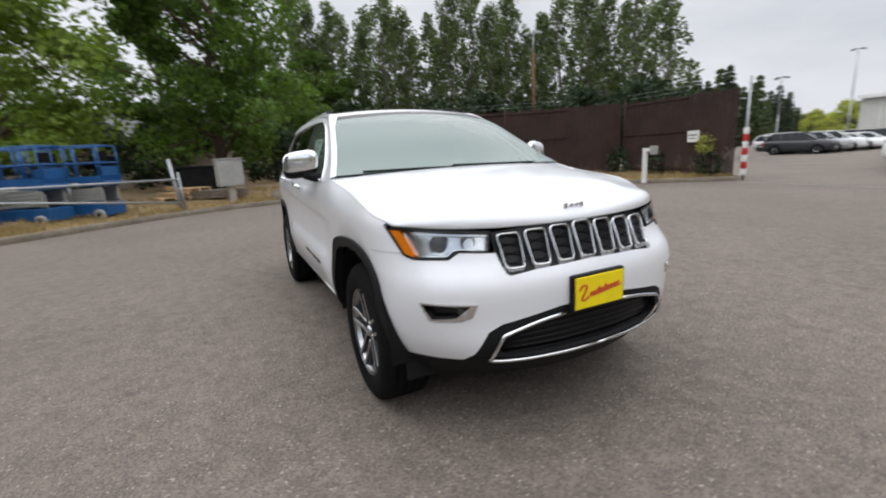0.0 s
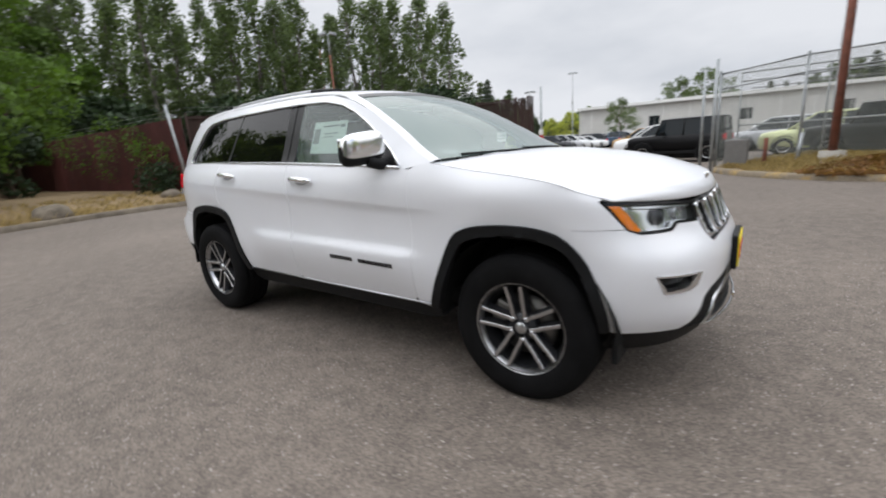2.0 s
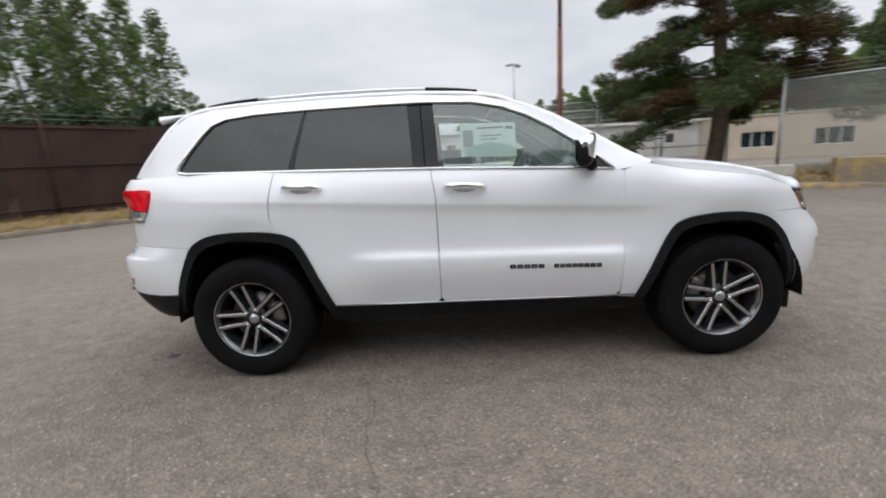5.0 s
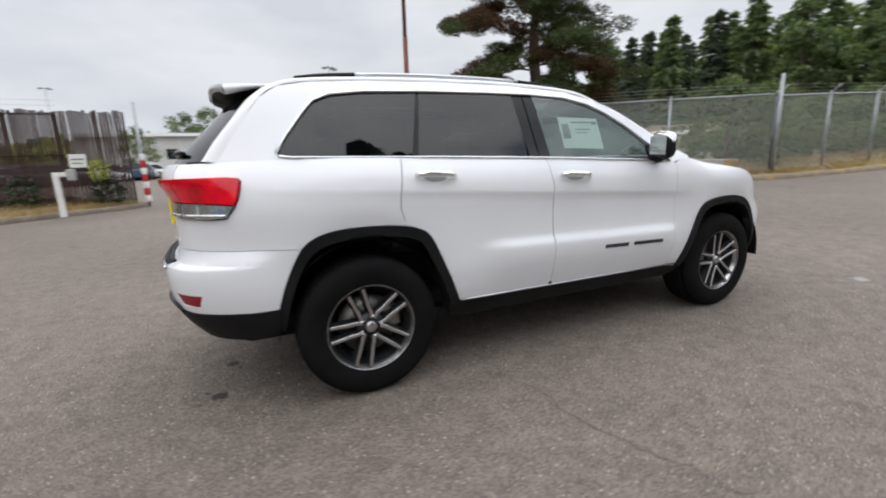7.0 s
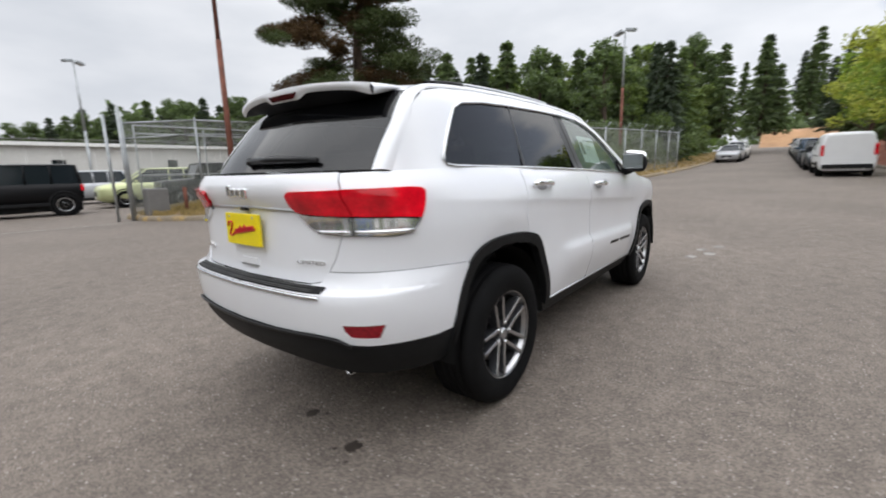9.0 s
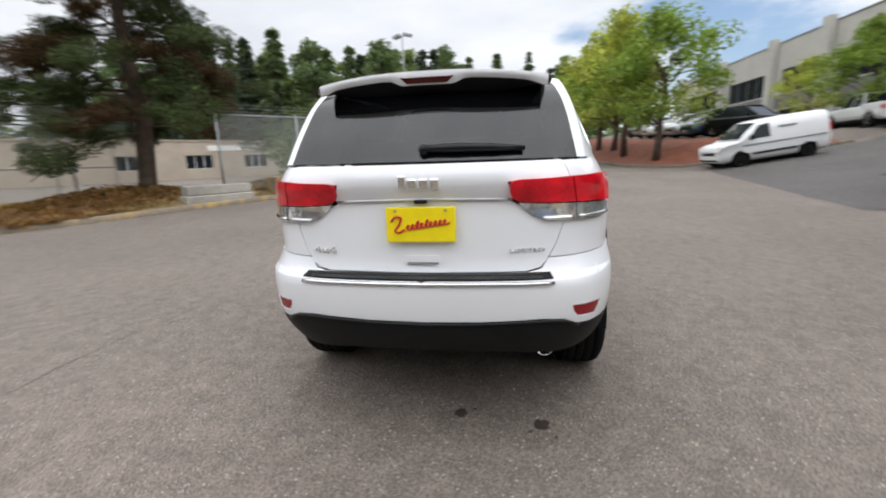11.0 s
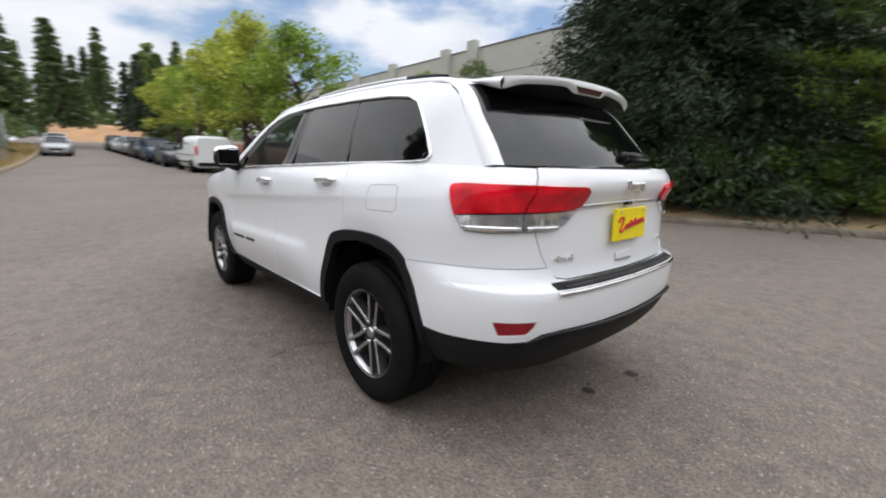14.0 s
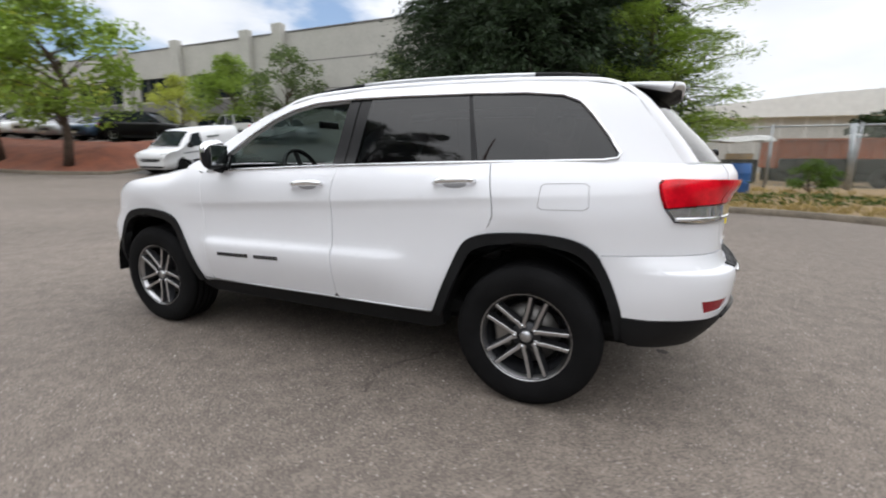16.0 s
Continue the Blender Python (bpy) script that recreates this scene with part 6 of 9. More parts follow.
# loose chips of stone near the car
bm = bmesh.new()
rng = random.Random(5)
for k in range(700):
    a, d = rng.random() * 2 * math.pi, 1.0 + 5.5 * rng.random()
    x, y, r = d * math.cos(a) * 1.1, d * math.sin(a), 0.003 + 0.006 * rng.random() ** 2
    z = ground_z(x, y)
    p = [bm.verts.new((x + r * (rng.random() + 0.4) * math.cos(b), y + r * (rng.random() + 0.4) * math.sin(b), z + 0.002)) for b in (0.3, 1.9, 3.4, 5.0)]
    t = bm.verts.new((x, y, z + r * 0.9 + 0.002))
    for i in range(4):
        bm.faces.new((p[i], p[(i + 1) % 4], t))
tagged(ob_from("gravel", bm, M_CONCRETE), "scattered pale stone chips on the asphalt", "gravel", kind="stuff")

# ---- buildings ----


def panel_wall(x0, x1, z0, z1, holes):
    """Outline pieces of a wall in its own (x, z) plane with rectangular openings, as a list of boxes (x0, z0, x1, z1)."""
    xs = sorted({x0, x1, *(h[0] for h in holes), *(h[2] for h in holes)})
    out = []
    for a, b in zip(xs, xs[1:]):
        zs = [z0]
        for h in sorted(holes, key=lambda h: h[1]):
            if h[0] <= a + 1e-6 and h[2] >= b - 1e-6:
                zs += [h[1], h[3]]
        zs.append(z1)
        for c, d in zip(zs[::2], zs[1::2]):
            if d - c > 1e-3:
                out.append((a, c, b, d))
    return out


def facade(parent, x0, x1, z0, z1, y, depth, holes, material, name="wall_panel"):
    for a, c, b, d in panel_wall(x0, x1, z0, z1, holes):
        part(name, box(a, y, c, b, y + depth, d), material, parent)


def window_unit(parent, x0, z0, x1, z1, y, cols=2, rows=1, frame=M_TILTDARK):
    w = part("window", box(x0, y + 0.18, z0, x1, y + 0.20, z1), M_WINDOW, parent, "dark window")
    bm = bmesh.new()
    for k in range(cols + 1):
        x = x0 + (x1 - x0) * k / cols
        box(x - 0.03, y + 0.12, z0, x + 0.03, y + 0.19, z1, bm=bm)
    for k in range(rows + 1):
        z = z0 + (z1 - z0) * k / rows
        box(x0, y + 0.121, z - 0.03, x1, y + 0.189, z + 0.03, bm=bm)
    part("window_frame", bm, frame, w)


# grey tilt-up office building; its front faces the drive (towards +y)
GB_Y = -24.6
office = thing("office_building", pose(0, GB_Y, 0, 0, 0, 180), "grey painted concrete office building with pilasters and dark windows", "building")
# in its own frame x runs the other way: own x = -world x
oh = []
bays = [(-62, -51), (-51, -41.5), (-41.5, -34.5), (-34.5, -26.5)]
for a, b in bays:
    oh.append((a + 1.2, 6.0, b - 1.2, 8.0))
    oh.append((a + 1.2, 1.6, b - 1.2, 4.6))
facade(office, -66, -4, -0.5, 10.3, -0.25, 0.5, oh, M_TILTUP)
for h in oh:
    window_unit(office, *h, -0.25, 4, 1 if h[1] > 5 else 2)
part("roof", box(-66, 0.25, 9.8, -4, 22, 10.0), M_ROOF, office)
for xx in (-66.2, -4.2):
    part("side_wall", box(xx, 0.26, -0.5, xx + 0.4, 22, 10.3), M_TILTUP, office)
part("back_wall", box(-66, 22.01, -0.5, -4, 22.4, 10.3), M_TILTUP, office)
for xc in (-62, -51, -41.5, -34.5, -26.5, -23.2):
    part("pilaster", box(xc - 0.45, -0.80, -0.5, xc + 0.45, -0.252, 10.75 if xc < -24 else 10.9, 0.04), M_TILTUP, office)
for z in (3.4, 6.2, 8.2):
    part("joint", box(-22.4, -0.262, z - 0.03, -4.1, -0.251, z + 0.03), M_TILTDARK, office)
part("parapet_cap", box(-66, -0.31, 10.302, -4, 0.27, 10.40, 0.02), M_TILTDARK, office)
for a, b in bays:
    part("spandrel", box(a + 0.56, -0.262, 4.7, b - 0.56, -0.252, 5.9), M_TILTDARK, office)

# long off-white metal building beyond the lot
wbld = thing("long_building", pose(-19.6, 61.5, 0, 0, 0, 3), "long low off-white metal building with small dark windows", "building")
wh = [(x, 2.2, x + 1.3, 3.5) for x in (9, 19, 28, 40, 52, 63, 76)] + [(14.0, 0, 16.2, 2.3)]
facade(wbld, 0, 92, 0, 5.1, 0, 0.25, wh, M_WHITEWALL)
for h in wh[:-1]:
    window_unit(wbld, *h, 0, 2, 1)
part("door", box(14.0, 0.16, 0, 16.2, 0.2, 2.3), M_TILTDARK, wbld)
part("roof", prism([(-0.3, -0.6), (92.3, -0.6), (92.3, 18), (-0.3, 18)], 5.102, 5.35, 0.03), M_ROOF, wbld)
part("eaves_trim", box(-0.32, -0.68, 5.0, 92.3, -0.602, 5.4, 0.01), M_WHITE, wbld)
for xx in (-0.26, 92.0):
    part("side_wall", box(xx, 0.26, 0, xx + 0.25, 17.7, 5.1), M_WHITEWALL, wbld)
part("back_wall", box(0, 17.75, 0, 92, 18, 5.1), M_WHITEWALL, wbld)
for k in range(30):
    part("wall_rib", box(1.5 + 3.05 * k, -0.03, 0, 1.56 + 3.05 * k, -0.002, 5.0), M_WHITE, wbld)
part("roof_edge_pipe", rod((20, -0.75, 5.6), (90, -0.75, 6.3), 0.05), M_TILTDARK, wbld)

# beige building behind the chain-link fence
bb = thing("beige_building", pose(23.0, 38.0, 0.0, 0, 0, -36), "low beige stucco building with blue-grey windows", "building")
bh = [(x, 1.0, x + 2.4, 2.3) for x in (3, 8, 13.5, 19, 24, 29, 34)]
facade(bb, 0, 40, 0, 3.6, 0, 0.25, bh, M_BEIGE)
for h in bh:
    window_unit(bb, *h, 0, 3, 1, M_WHITE)
part("roof", box(-0.2, 0.26, 3.3, 40.2, 14, 3.5), M_ROOF, bb)
for xx in (-0.25, 40.0):
    part("side_wall", box(xx, 0.26, 0, xx + 0.25, 14, 3.6), M_BEIGE, bb)
part("back_wall", box(0, 14.01, 0, 40, 14.3, 3.6), M_BEIGE, bb)
part("sign_board", box(15.5, -0.05, 2.7, 20.5, -0.002, 3.2, 0.01), M_WHITE, bb)
part("parapet_cap", box(-0.3, -0.1, 3.602, 40.3, 0.3, 3.72, 0.02), M_BEIGE, bb)

# pale shed with a low roof behind the southern verge
shed = thing("pale_shed", pose(-9.0, -36.0, 0.3), "large pale metal shed with a shallow pitched roof", "building")
part("wall", box(-26, 0, 0, 9.5, 0.3, 3.9), M_WHITEWALL, shed)
for k in range(24):
    part("wall_rib", box(-25.6 + 1.45 * k, 0.302, 0, -25.5 + 1.45 * k, 0.35, 3.9), M_WHITE, shed)
part("roof", prism([(-27, 3.9), (10.2, 3.9), (9.8, 4.15), (-4, 5.4), (-27, 6.6)], -0.9, 14, 0.02, m=pose(0, 0, 0, 90)), M_WHITE, shed)
part("side_wall", box(9.2, -13.9, 0, 9.5, -0.01, 3.9), M_BEIGE, shed)
part("back_wall", box(-26, -14, 0, 9.19, -13.7, 3.9), M_BEIGE, shed)

# grey-roofed house glimpsed behind the western trees
house = thing("grey_roofed_house", pose(-40, -6, 0.3), "low house with a grey shingle roof behind trees", "house")
part("wall", box(0, -8, 0, 8, 8, 3.2), M_BEIGE, house)
part("roof", prism([(-1, 3.0), (9, 3.0), (9, 3.3), (4, 5.6), (-1, 3.3)], -9, 9, 0.02, m=pose(0, 0, 0, 90)), M_ROOF, house)
part("window", box(8.002, -3, 1.0, 8.05, -1, 2.2), M_WINDOW, house)

# ---- trees and planting ----


def cards(points, size, rng, stretch=1.0, droop=0.0, thin=0.55, aim=None):
    """Leaves: small four-sided blades at the given points, turned at random."""
    n = len(points)
    pts = np.array(points, float)
    g = np.random.default_rng(rng.randrange(1 << 30))
    a = g.normal(size=(n, 3))
    a[:, 2] *= 0.7
    a[:, 2] -= droop
    if aim is not None:
        a = a * 0.62 + np.array(aim)
    a /= np.linalg.norm(a, axis=1)[:, None]
    b = np.cross(a, g.normal(size=(n, 3)))
    b /= np.linalg.norm(b, axis=1)[:, None]
    s = (size * (0.6 + 0.8 * g.random(n)))[:, None]
    l, w = a * s * stretch, b * s * thin
    v = np.stack([pts - l, pts + w, pts + l, pts - w], 1).reshape(-1, 3)
    f = np.arange(4 * n).reshape(-1, 4)
    return v, f


def leaf_mesh(name, groups):
    vs, fs, base = [], [], 0
    for v, f in groups:
        vs.append(v)
        fs.append(f + base)
        base += len(v)
    me = bpy.data.meshes.new(name)
    me.from_pydata(np.concatenate(vs).tolist(), [], np.concatenate(fs).tolist())
    return me


def hang(name, me, material, parent, label=""):
    me.materials.append(material)
    ob = new(name, me)
    ob.parent = parent
    if label:
        ob["label"] = label
    return ob


def clump(rng, c, r, n, flat=0.75):
    out = []
    for _ in range(n):
        d = Vector((rng.gauss(0, 1), rng.gauss(0, 1), rng.gauss(0, 1))).normalized() * r * (0.45 + 0.6 * rng.random() ** 0.7)
        out.append((c[0] + d.x, c[1] + d.y, c[2] + d.z * flat))
    return out


def limbs(rng, h, clear, tops, r0, lean=0.0):
    """Trunk with limbs that reach to the clumps."""
    bm, twigs = bmesh.new(), bmesh.new()
    line = [(0.06 * rng.gauss(0, 1) * k, 0.06 * rng.gauss(0, 1) * k, h * k / 6) for k in range(7)]
    tube(line, r0, 9, bm=bm, taper=lambda t: 1.0 - 0.85 * t)
    for c in tops:
        z = max(clear, min(h * 0.9, c[2] - 0.35 * math.hypot(c[0], c[1]) - 0.2))
        b = (line[min(6, int(z / h * 6))][0], line[min(6, int(z / h * 6))][1], z)
        m = ((b[0] + c[0]) / 2, (b[1] + c[1]) / 2, (b[2] + c[2]) / 2 + 0.08 * h * rng.random())
        tube([b, m, c], r0 * 0.32 * (1.1 - z / h), 5, bm=twigs, taper=lambda t: 1.0 - 0.7 * t, caps=False)
    return bm, twigs


def broadleaf(seed, h, r, clear, leaf, material, label, bark=M_BARK, clumps=46, each=150, name="tree", squash=1.0, airy=0.85):
    rng = random.Random(seed)
    t = thing(name, pose(0, 0, 0), label, "tree")
    tops = []
    for k in range(clumps):
        u = rng.random()
        z = clear + (h - clear) * (0.08 + 0.92 * u ** 0.85)
        prof = math.sin(math.pi * min(1.0, 0.16 + 0.84 * u) ** 0.8) ** 0.7
        a, d = rng.random() * 2 * math.pi, r * prof * (0.25 + 0.85 * rng.random() ** 0.6) * (1 + 0.22 * math.sin(2 * rng.random() * 3 + seed))
        tops.append((d * math.cos(a), d * math.sin(a), z))
    stem, twigs = limbs(rng, h * 0.93, clear * 0.6, tops[::2], 0.03 * h ** 0.9 + 0.02, 0)
    part("trunk", stem, bark, t)
    part("branchwork", twigs, bark, t)["kind"] = "stuff"
    groups = [cards(clump(rng, c, r * airy * 0.36 * (0.5 + 0.8 * rng.random()), each), leaf, rng, 1.0, 0.25) for c in tops]
    hang("crown", leaf_mesh("crown", groups), material, t)
    return t


def poplar(seed, h, r, material=M_LEAF_POPLAR, label="tall poplar with a pale trunk and open grey-green crown", leaf=0.17, n=66, each=56):
    rng = random.Random(seed)
    t = thing("poplar", pose(0, 0, 0), label, "tree", group="poplar row")
    tops = []
    for k in range(n):
        u = (k + rng.random()) / n
        z = h * (0.16 + 0.84 * u)
        prof = (0.55 + 0.6 * math.sin(math.pi * min(1, u * 1.05) ** 0.75)) * (1 - u ** 4 * 0.8)
        a, d = rng.random() * 2 * math.pi, r * prof * rng.random() ** 0.5
        tops.append((d * math.cos(a), d * math.sin(a), z))
    stem, twigs = limbs(rng, h * 0.97, h * 0.14, tops[::3], 0.011 * h + 0.05)
    part("trunk", stem, M_PALEBARK, t)
    part("branchwork", twigs, M_PALEBARK, t)["kind"] = "stuff"
    groups = [cards(clump(rng, c, r * 0.32 * (0.5 + 0.7 * rng.random()), each, 1.35), leaf, rng, 1.0, 0.2) for c in tops]
    hang("crown", leaf_mesh("crown", groups), material, t)
    return t


def conifer(seed, h, r, material, label, name="conifer", whorls=22, per=9, leaf=0.16, n=26, clear=0.08, droop=0.25, bark=M_BARK, brown=0.0, upturn=0.0, shape=0.9, fan=1.0, thin=0.4):
    rng = random.Random(seed)
    t = thing(name, pose(0, 0, 0), label, "tree")
    bm = bmesh.new()
    tube([(0.02 * rng.gauss(0, 1) * k, 0.02 * rng.gauss(0, 1) * k, h * 0.98 * k / 7) for k in range(8)], 0.018 * h + 0.06, 9, bm=bm, taper=lambda q: 1 - 0.92 * q)
    green, dry, twigs = [], [], bmesh.new()
    for w in range(whorls):
        u = (w + 0.6 * rng.random()) / whorls
        z = h * (clear + (0.985 - clear) * u)
        ln = r * (1 - u) ** shape * (0.75 + 0.4 * rng.random()) + 0.10 * r
        for k in range(per):
            if rng.random() < 0.12:
                continue
            a = 2 * math.pi * (k + rng.random() * 0.8) / per
            l2 = ln * (0.7 + 0.45 * rng.random())
            tip = Vector((l2 * math.cos(a), l2 * math.sin(a), z - droop * l2 + upturn * l2 * rng.random()))
            root = Vector((0, 0, z))
            mid = root.lerp(tip, 0.5) + Vector((0, 0, 0.10 * l2))
            tube([root, mid, tip], 0.008 * h * (1 - u) * 0.4 + 0.006, 3 if leaf > 0.2 else 4, bm=twigs, taper=lambda q: 1 - 0.75 * q, caps=False)
            pts = []
            for _ in range(n):
                q = 0.22 + 0.8 * rng.random() ** 0.8
                p = root.lerp(mid, q * 2) if q < 0.5 else mid.lerp(tip, q * 2 - 1)
                sp = 0.20 * l2 * fan * (1.15 - 0.5 * q)
                pts.append((p.x + rng.gauss(0, sp * 0.6), p.y + rng.gauss(0, sp * 0.6), p.z + rng.gauss(0, sp * 0.28) - 0.05 * sp))
            (dry if rng.random() < brown else green).append(cards(pts, leaf, rng, 1.5, droop * 0.8, thin, (tip - root).normalized()))
    part("trunk", bm, bark, t)
    part("branchwork", twigs, bark, t)["kind"] = "stuff"
    hang("crown", leaf_mesh("crown", green), material, t)
    if dry:
        hang("dry_sprays", leaf_mesh("dry_sprays", dry), M_NEEDLEBROWN, t, "brown dry needles")
    return t


def place(ob, x, y, z, turn=0.0, k=1.0):
    ob.matrix_basis = pose(x, y, z, 0, 0, turn) @ Matrix.Scale(k, 4)
    return ob


def put_copy(ob, x, y, z, turn=0.0, k=1.0):
    c = copy_thing(ob, pose(x, y, z, 0, 0, turn))
    c.scale = (k, k, k)
    return c


def polar(x0, y0, az, d):
    return x0 + d * math.cos(radians(az)), y0 + d * math.sin(radians(az))


# poplar row behind the brown fence
pops = [poplar(11 + k, 16.5, 2.3) for k in range(4)]
rng = random.Random(21)
spots = []
for row in range(2):
    for k in range(17):
        az = 126.4 + 2.75 * k + rng.uniform(-0.7, 0.7) + 1.4 * row
        d = 50 + 7 * row + rng.uniform(-2, 2)
        spots.append((*polar(3.0, -2.0, az, d), rng.uniform(0.86, 1.12) * (0.92 if az < 130 else 1.0)))
for k, (x, y, s) in enumerate(spots):
    if k < 4:
        place(pops[k], x, y, 0.3, rng.random() * 360, s)
    else:
        put_copy(pops[k % 4], x, y, 0.3, rng.random() * 360, s)

# maple beside the mailbox and a lighter tree beside the lifts
place(broadleaf(31, 11.5, 3.4, 0.7, 0.13, M_LEAF_DEEP, "large maple with a dense mid-green crown over the verge", clumps=90, each=260, name="maple"), -19.0, -1.5, 0.3, 20)
place(broadleaf(32, 9.5, 3.4, 1.2, 0.12, M_LEAF_BRIGHT, "broad bright-green tree behind the lifts", clumps=80, each=230), -16.8, -8.6, 0.3, 70)
west_a = broadleaf(33, 10, 3.6, 1.4, 0.16, M_LEAF_DEEP, "leafy green tree behind the verge", clumps=50, each=150)
place(west_a, -30, -4.5, 0.3)
for x, y, s, a in ((-33, -14, 1.0, 40), (-27, -20, 0.9, 90), (-38, 2, 1.05, 200), (-22, -26, 0.8, 300), (-31, 3.0, 0.75, 10), (-45, 8, 1.2, 120)):
    put_copy(west_a, x, y, 0.3, a, s)

# old pine on the eastern island, partly brown
def pine(seed, h, r, label, low=0.15, count=64):
    """Ragged pine: crooked trunk, bare limbs that end in dense flattened masses of needles, some of them dry."""
    rng = random.Random(seed)
    t = thing("pine", pose(0, 0, 0), label, "tree")
    bm, twigs = bmesh.new(), bmesh.new()
    line = [(0.10 * math.sin(1.3 * k) + 0.03 * rng.gauss(0, 1), 0.09 * math.cos(1.7 * k) + 0.03 * rng.gauss(0, 1), h * k / 9) for k in range(10)]
    tube(curve_points(line, 3), 0.018 * h + 0.05, 10, bm=bm, taper=lambda q: 1 - 0.85 * q)
    green, dry = [], []
    for k in range(count):
        u = (k + rng.random() * 0.7) / count
        z = h * (low + (0.97 - low) * u)
        b = Vector(line[min(9, int(z / h * 9))]).lerp(Vector(line[min(9, int(z / h * 9) + 1)]), z / h * 9 % 1)
        a = k * 2.4 + rng.uniform(-0.5, 0.5)
        ln = r * (0.62 + 0.5 * rng.random()) * (1 - 0.42 * u ** 2.0) * (0.85 + 0.25 * math.sin(9 * u)) * (1 + (0.25 + 0.55 * (1 - u) ** 2) * max(0.0, math.cos(a - 2.3)))
        ln = min(ln, 3.5)
        tip = b + Vector((ln * math.cos(a), ln * math.sin(a), ln * (rng.uniform(-0.34, 0.12) - 0.14 * (1 - u))))
        mid = b.lerp(tip, 0.55) + Vector((0, 0, 0.10 * ln))
        tube([b, mid, tip], 0.045 * (1.15 - u), 5, bm=twigs, taper=lambda q: 1 - 0.75 * q, caps=False)
        is_dry = rng.random() < 0.34
        for j in range(6):
            q = 0.36 + 0.67 * (j + rng.random() * 0.6) / 6
            c = (b.lerp(mid, q / 0.55) if q < 0.55 else mid.lerp(tip, (q - 0.55) / 0.45)) + Vector((rng.gauss(0, 0.20), rng.gauss(0, 0.20), 0.10 + rng.gauss(0, 0.09)))
            tube([mid, c], 0.012, 4, bm=twigs, caps=False)
            out = (c - b).normalized() + Vector((0, 0, 0.25))
            pts = clump(rng, c, 0.54 * (0.65 + 0.6 * rng.random()), 480, 0.50)
            (dry if is_dry and q < 0.85 else green).append(cards(pts, 0.062, rng, 1.5, 0.0, 0.20, out * 0.55))
    part("trunk", bm, M_BARK, t)
    part("branchwork", twigs, M_BARK, t)["kind"] = "stuff"
    hang("crown", leaf_mesh("crown", green), M_NEEDLE, t)
    hang("dry_sprays", leaf_mesh("dry_sprays", dry), M_NEEDLEBROWN, t, "brown dry needles")
    return t


place(pine(41, 12.6, 3.7, "tall pine with ragged dark needles, partly brown, on the planted island", count=84), 8.5, 11.2, east_z(8.5, 11.2) - 0.05, 15)

# dark conifers on the southern verge and the feathery lime-green one beside them
dk = conifer(51, 12.8, 3.9, M_CEDAR, "dense dark-green conifer with hanging sprays", "conifer", whorls=36, per=11, leaf=0.070, n=300, clear=0.01, droop=0.36, shape=0.66, thin=0.30, fan=1.05, bark=M_DARKBARK)
place(dk, 1.5, -12.2, west_z(1.5, -12.2) - 0.05, 0)
put_copy(dk, 4.0, -12.6, west_z(4.0, -12.6) - 0.05, 130, 0.92)
put_copy(dk, -0.1, -14.2, west_z(-0.1, -14.2) - 0.05, 250, 1.0)
put_copy(dk, 2.9, -14.6, west_z(2.9, -14.6) - 0.05, 60, 0.95)
lime = conifer(52, 11.5, 2.8, M_LEAF_BRIGHT, "feathery lime-green conifer with upswept sprays", "cypress", whorls=26, per=9, leaf=0.050, n=430, clear=0.03, droop=-0.05, upturn=0.45, shape=0.6, thin=0.26, fan=0.9)
place(lime, -2.15, -13.2, west_z(-2.15, -13.2) - 0.05, 0, 0.95)
sh = broadleaf(53, 1.7, 1.15, 0.15, 0.055, M_LEAF_DEEP, "low rounded green shrub on the verge", clumps=34, each=110, name="shrub")
place(sh, -0.6, -11.2, west_z(-0.6, -11.2) - 0.05)
for x, y, s, a in ((0.9, -10.6, 1.0, 40), (-1.9, -11.7, 0.85, 120), (2.6, -10.5, 0.95, 200), (-3.0, -12.0, 0.7, 260), (-6.9, -13.4, 0.55, 30), (4.3, -10.9, 0.8, 310)):
    put_copy(sh, x, y, west_z(x, y) - 0.05, a, s)

# young trees on the mulch bank and before the office
bright = broadleaf(61, 6.0, 2.3, 1.2, 0.085, M_LEAF_BRIGHT, "young bright-green tree on the mulch bank", clumps=60, each=150)
place(bright, 20.8, -8.2, south_z(20.8, -8.2) - 0.05, 0, 1.2)
yellow = broadleaf(62, 5.8, 2.1, 1.3, 0.085, M_LEAF_LIME, "young yellow-green tree on the mulch bank", clumps=44, each=140)
place(yellow, 25.0, -7.6, south_z(25.0, -7.6) - 0.05, 0, 1.4)
put_copy(bright, 29.5, -8.0, south_z(29.5, -8.0) - 0.05, 80, 1.3)
put_copy(yellow, 33.0, -7.6, south_z(33, -7.6) - 0.05, 140, 1.35)
put_copy(bright, 39.0, -7.4, south_z(39, -7.4) - 0.05, 200, 1.15)
put_copy(yellow, 46.0, -7.0, south_z(46, -7.0) - 0.05, 20, 1.2)
put_copy(bright, 24.6, -20.5, upper_z(24.6, -20.5), 20, 0.95)
put_copy(yellow, 30.5, -21.0, upper_z(30.5, -21), 300, 0.8)
oliv = broadleaf(63, 6.2, 2.2, 1.6, 0.09, M_LEAF_POPLAR, "thin grey-green tree before the office wall", clumps=40, each=110)
place(oliv, 20.3, -21.6, upper_z(20.3, -21.6), 0)
put_copy(oliv, 12.2, -22.4, ground_z(12.2, -22.4), 120, 0.9)

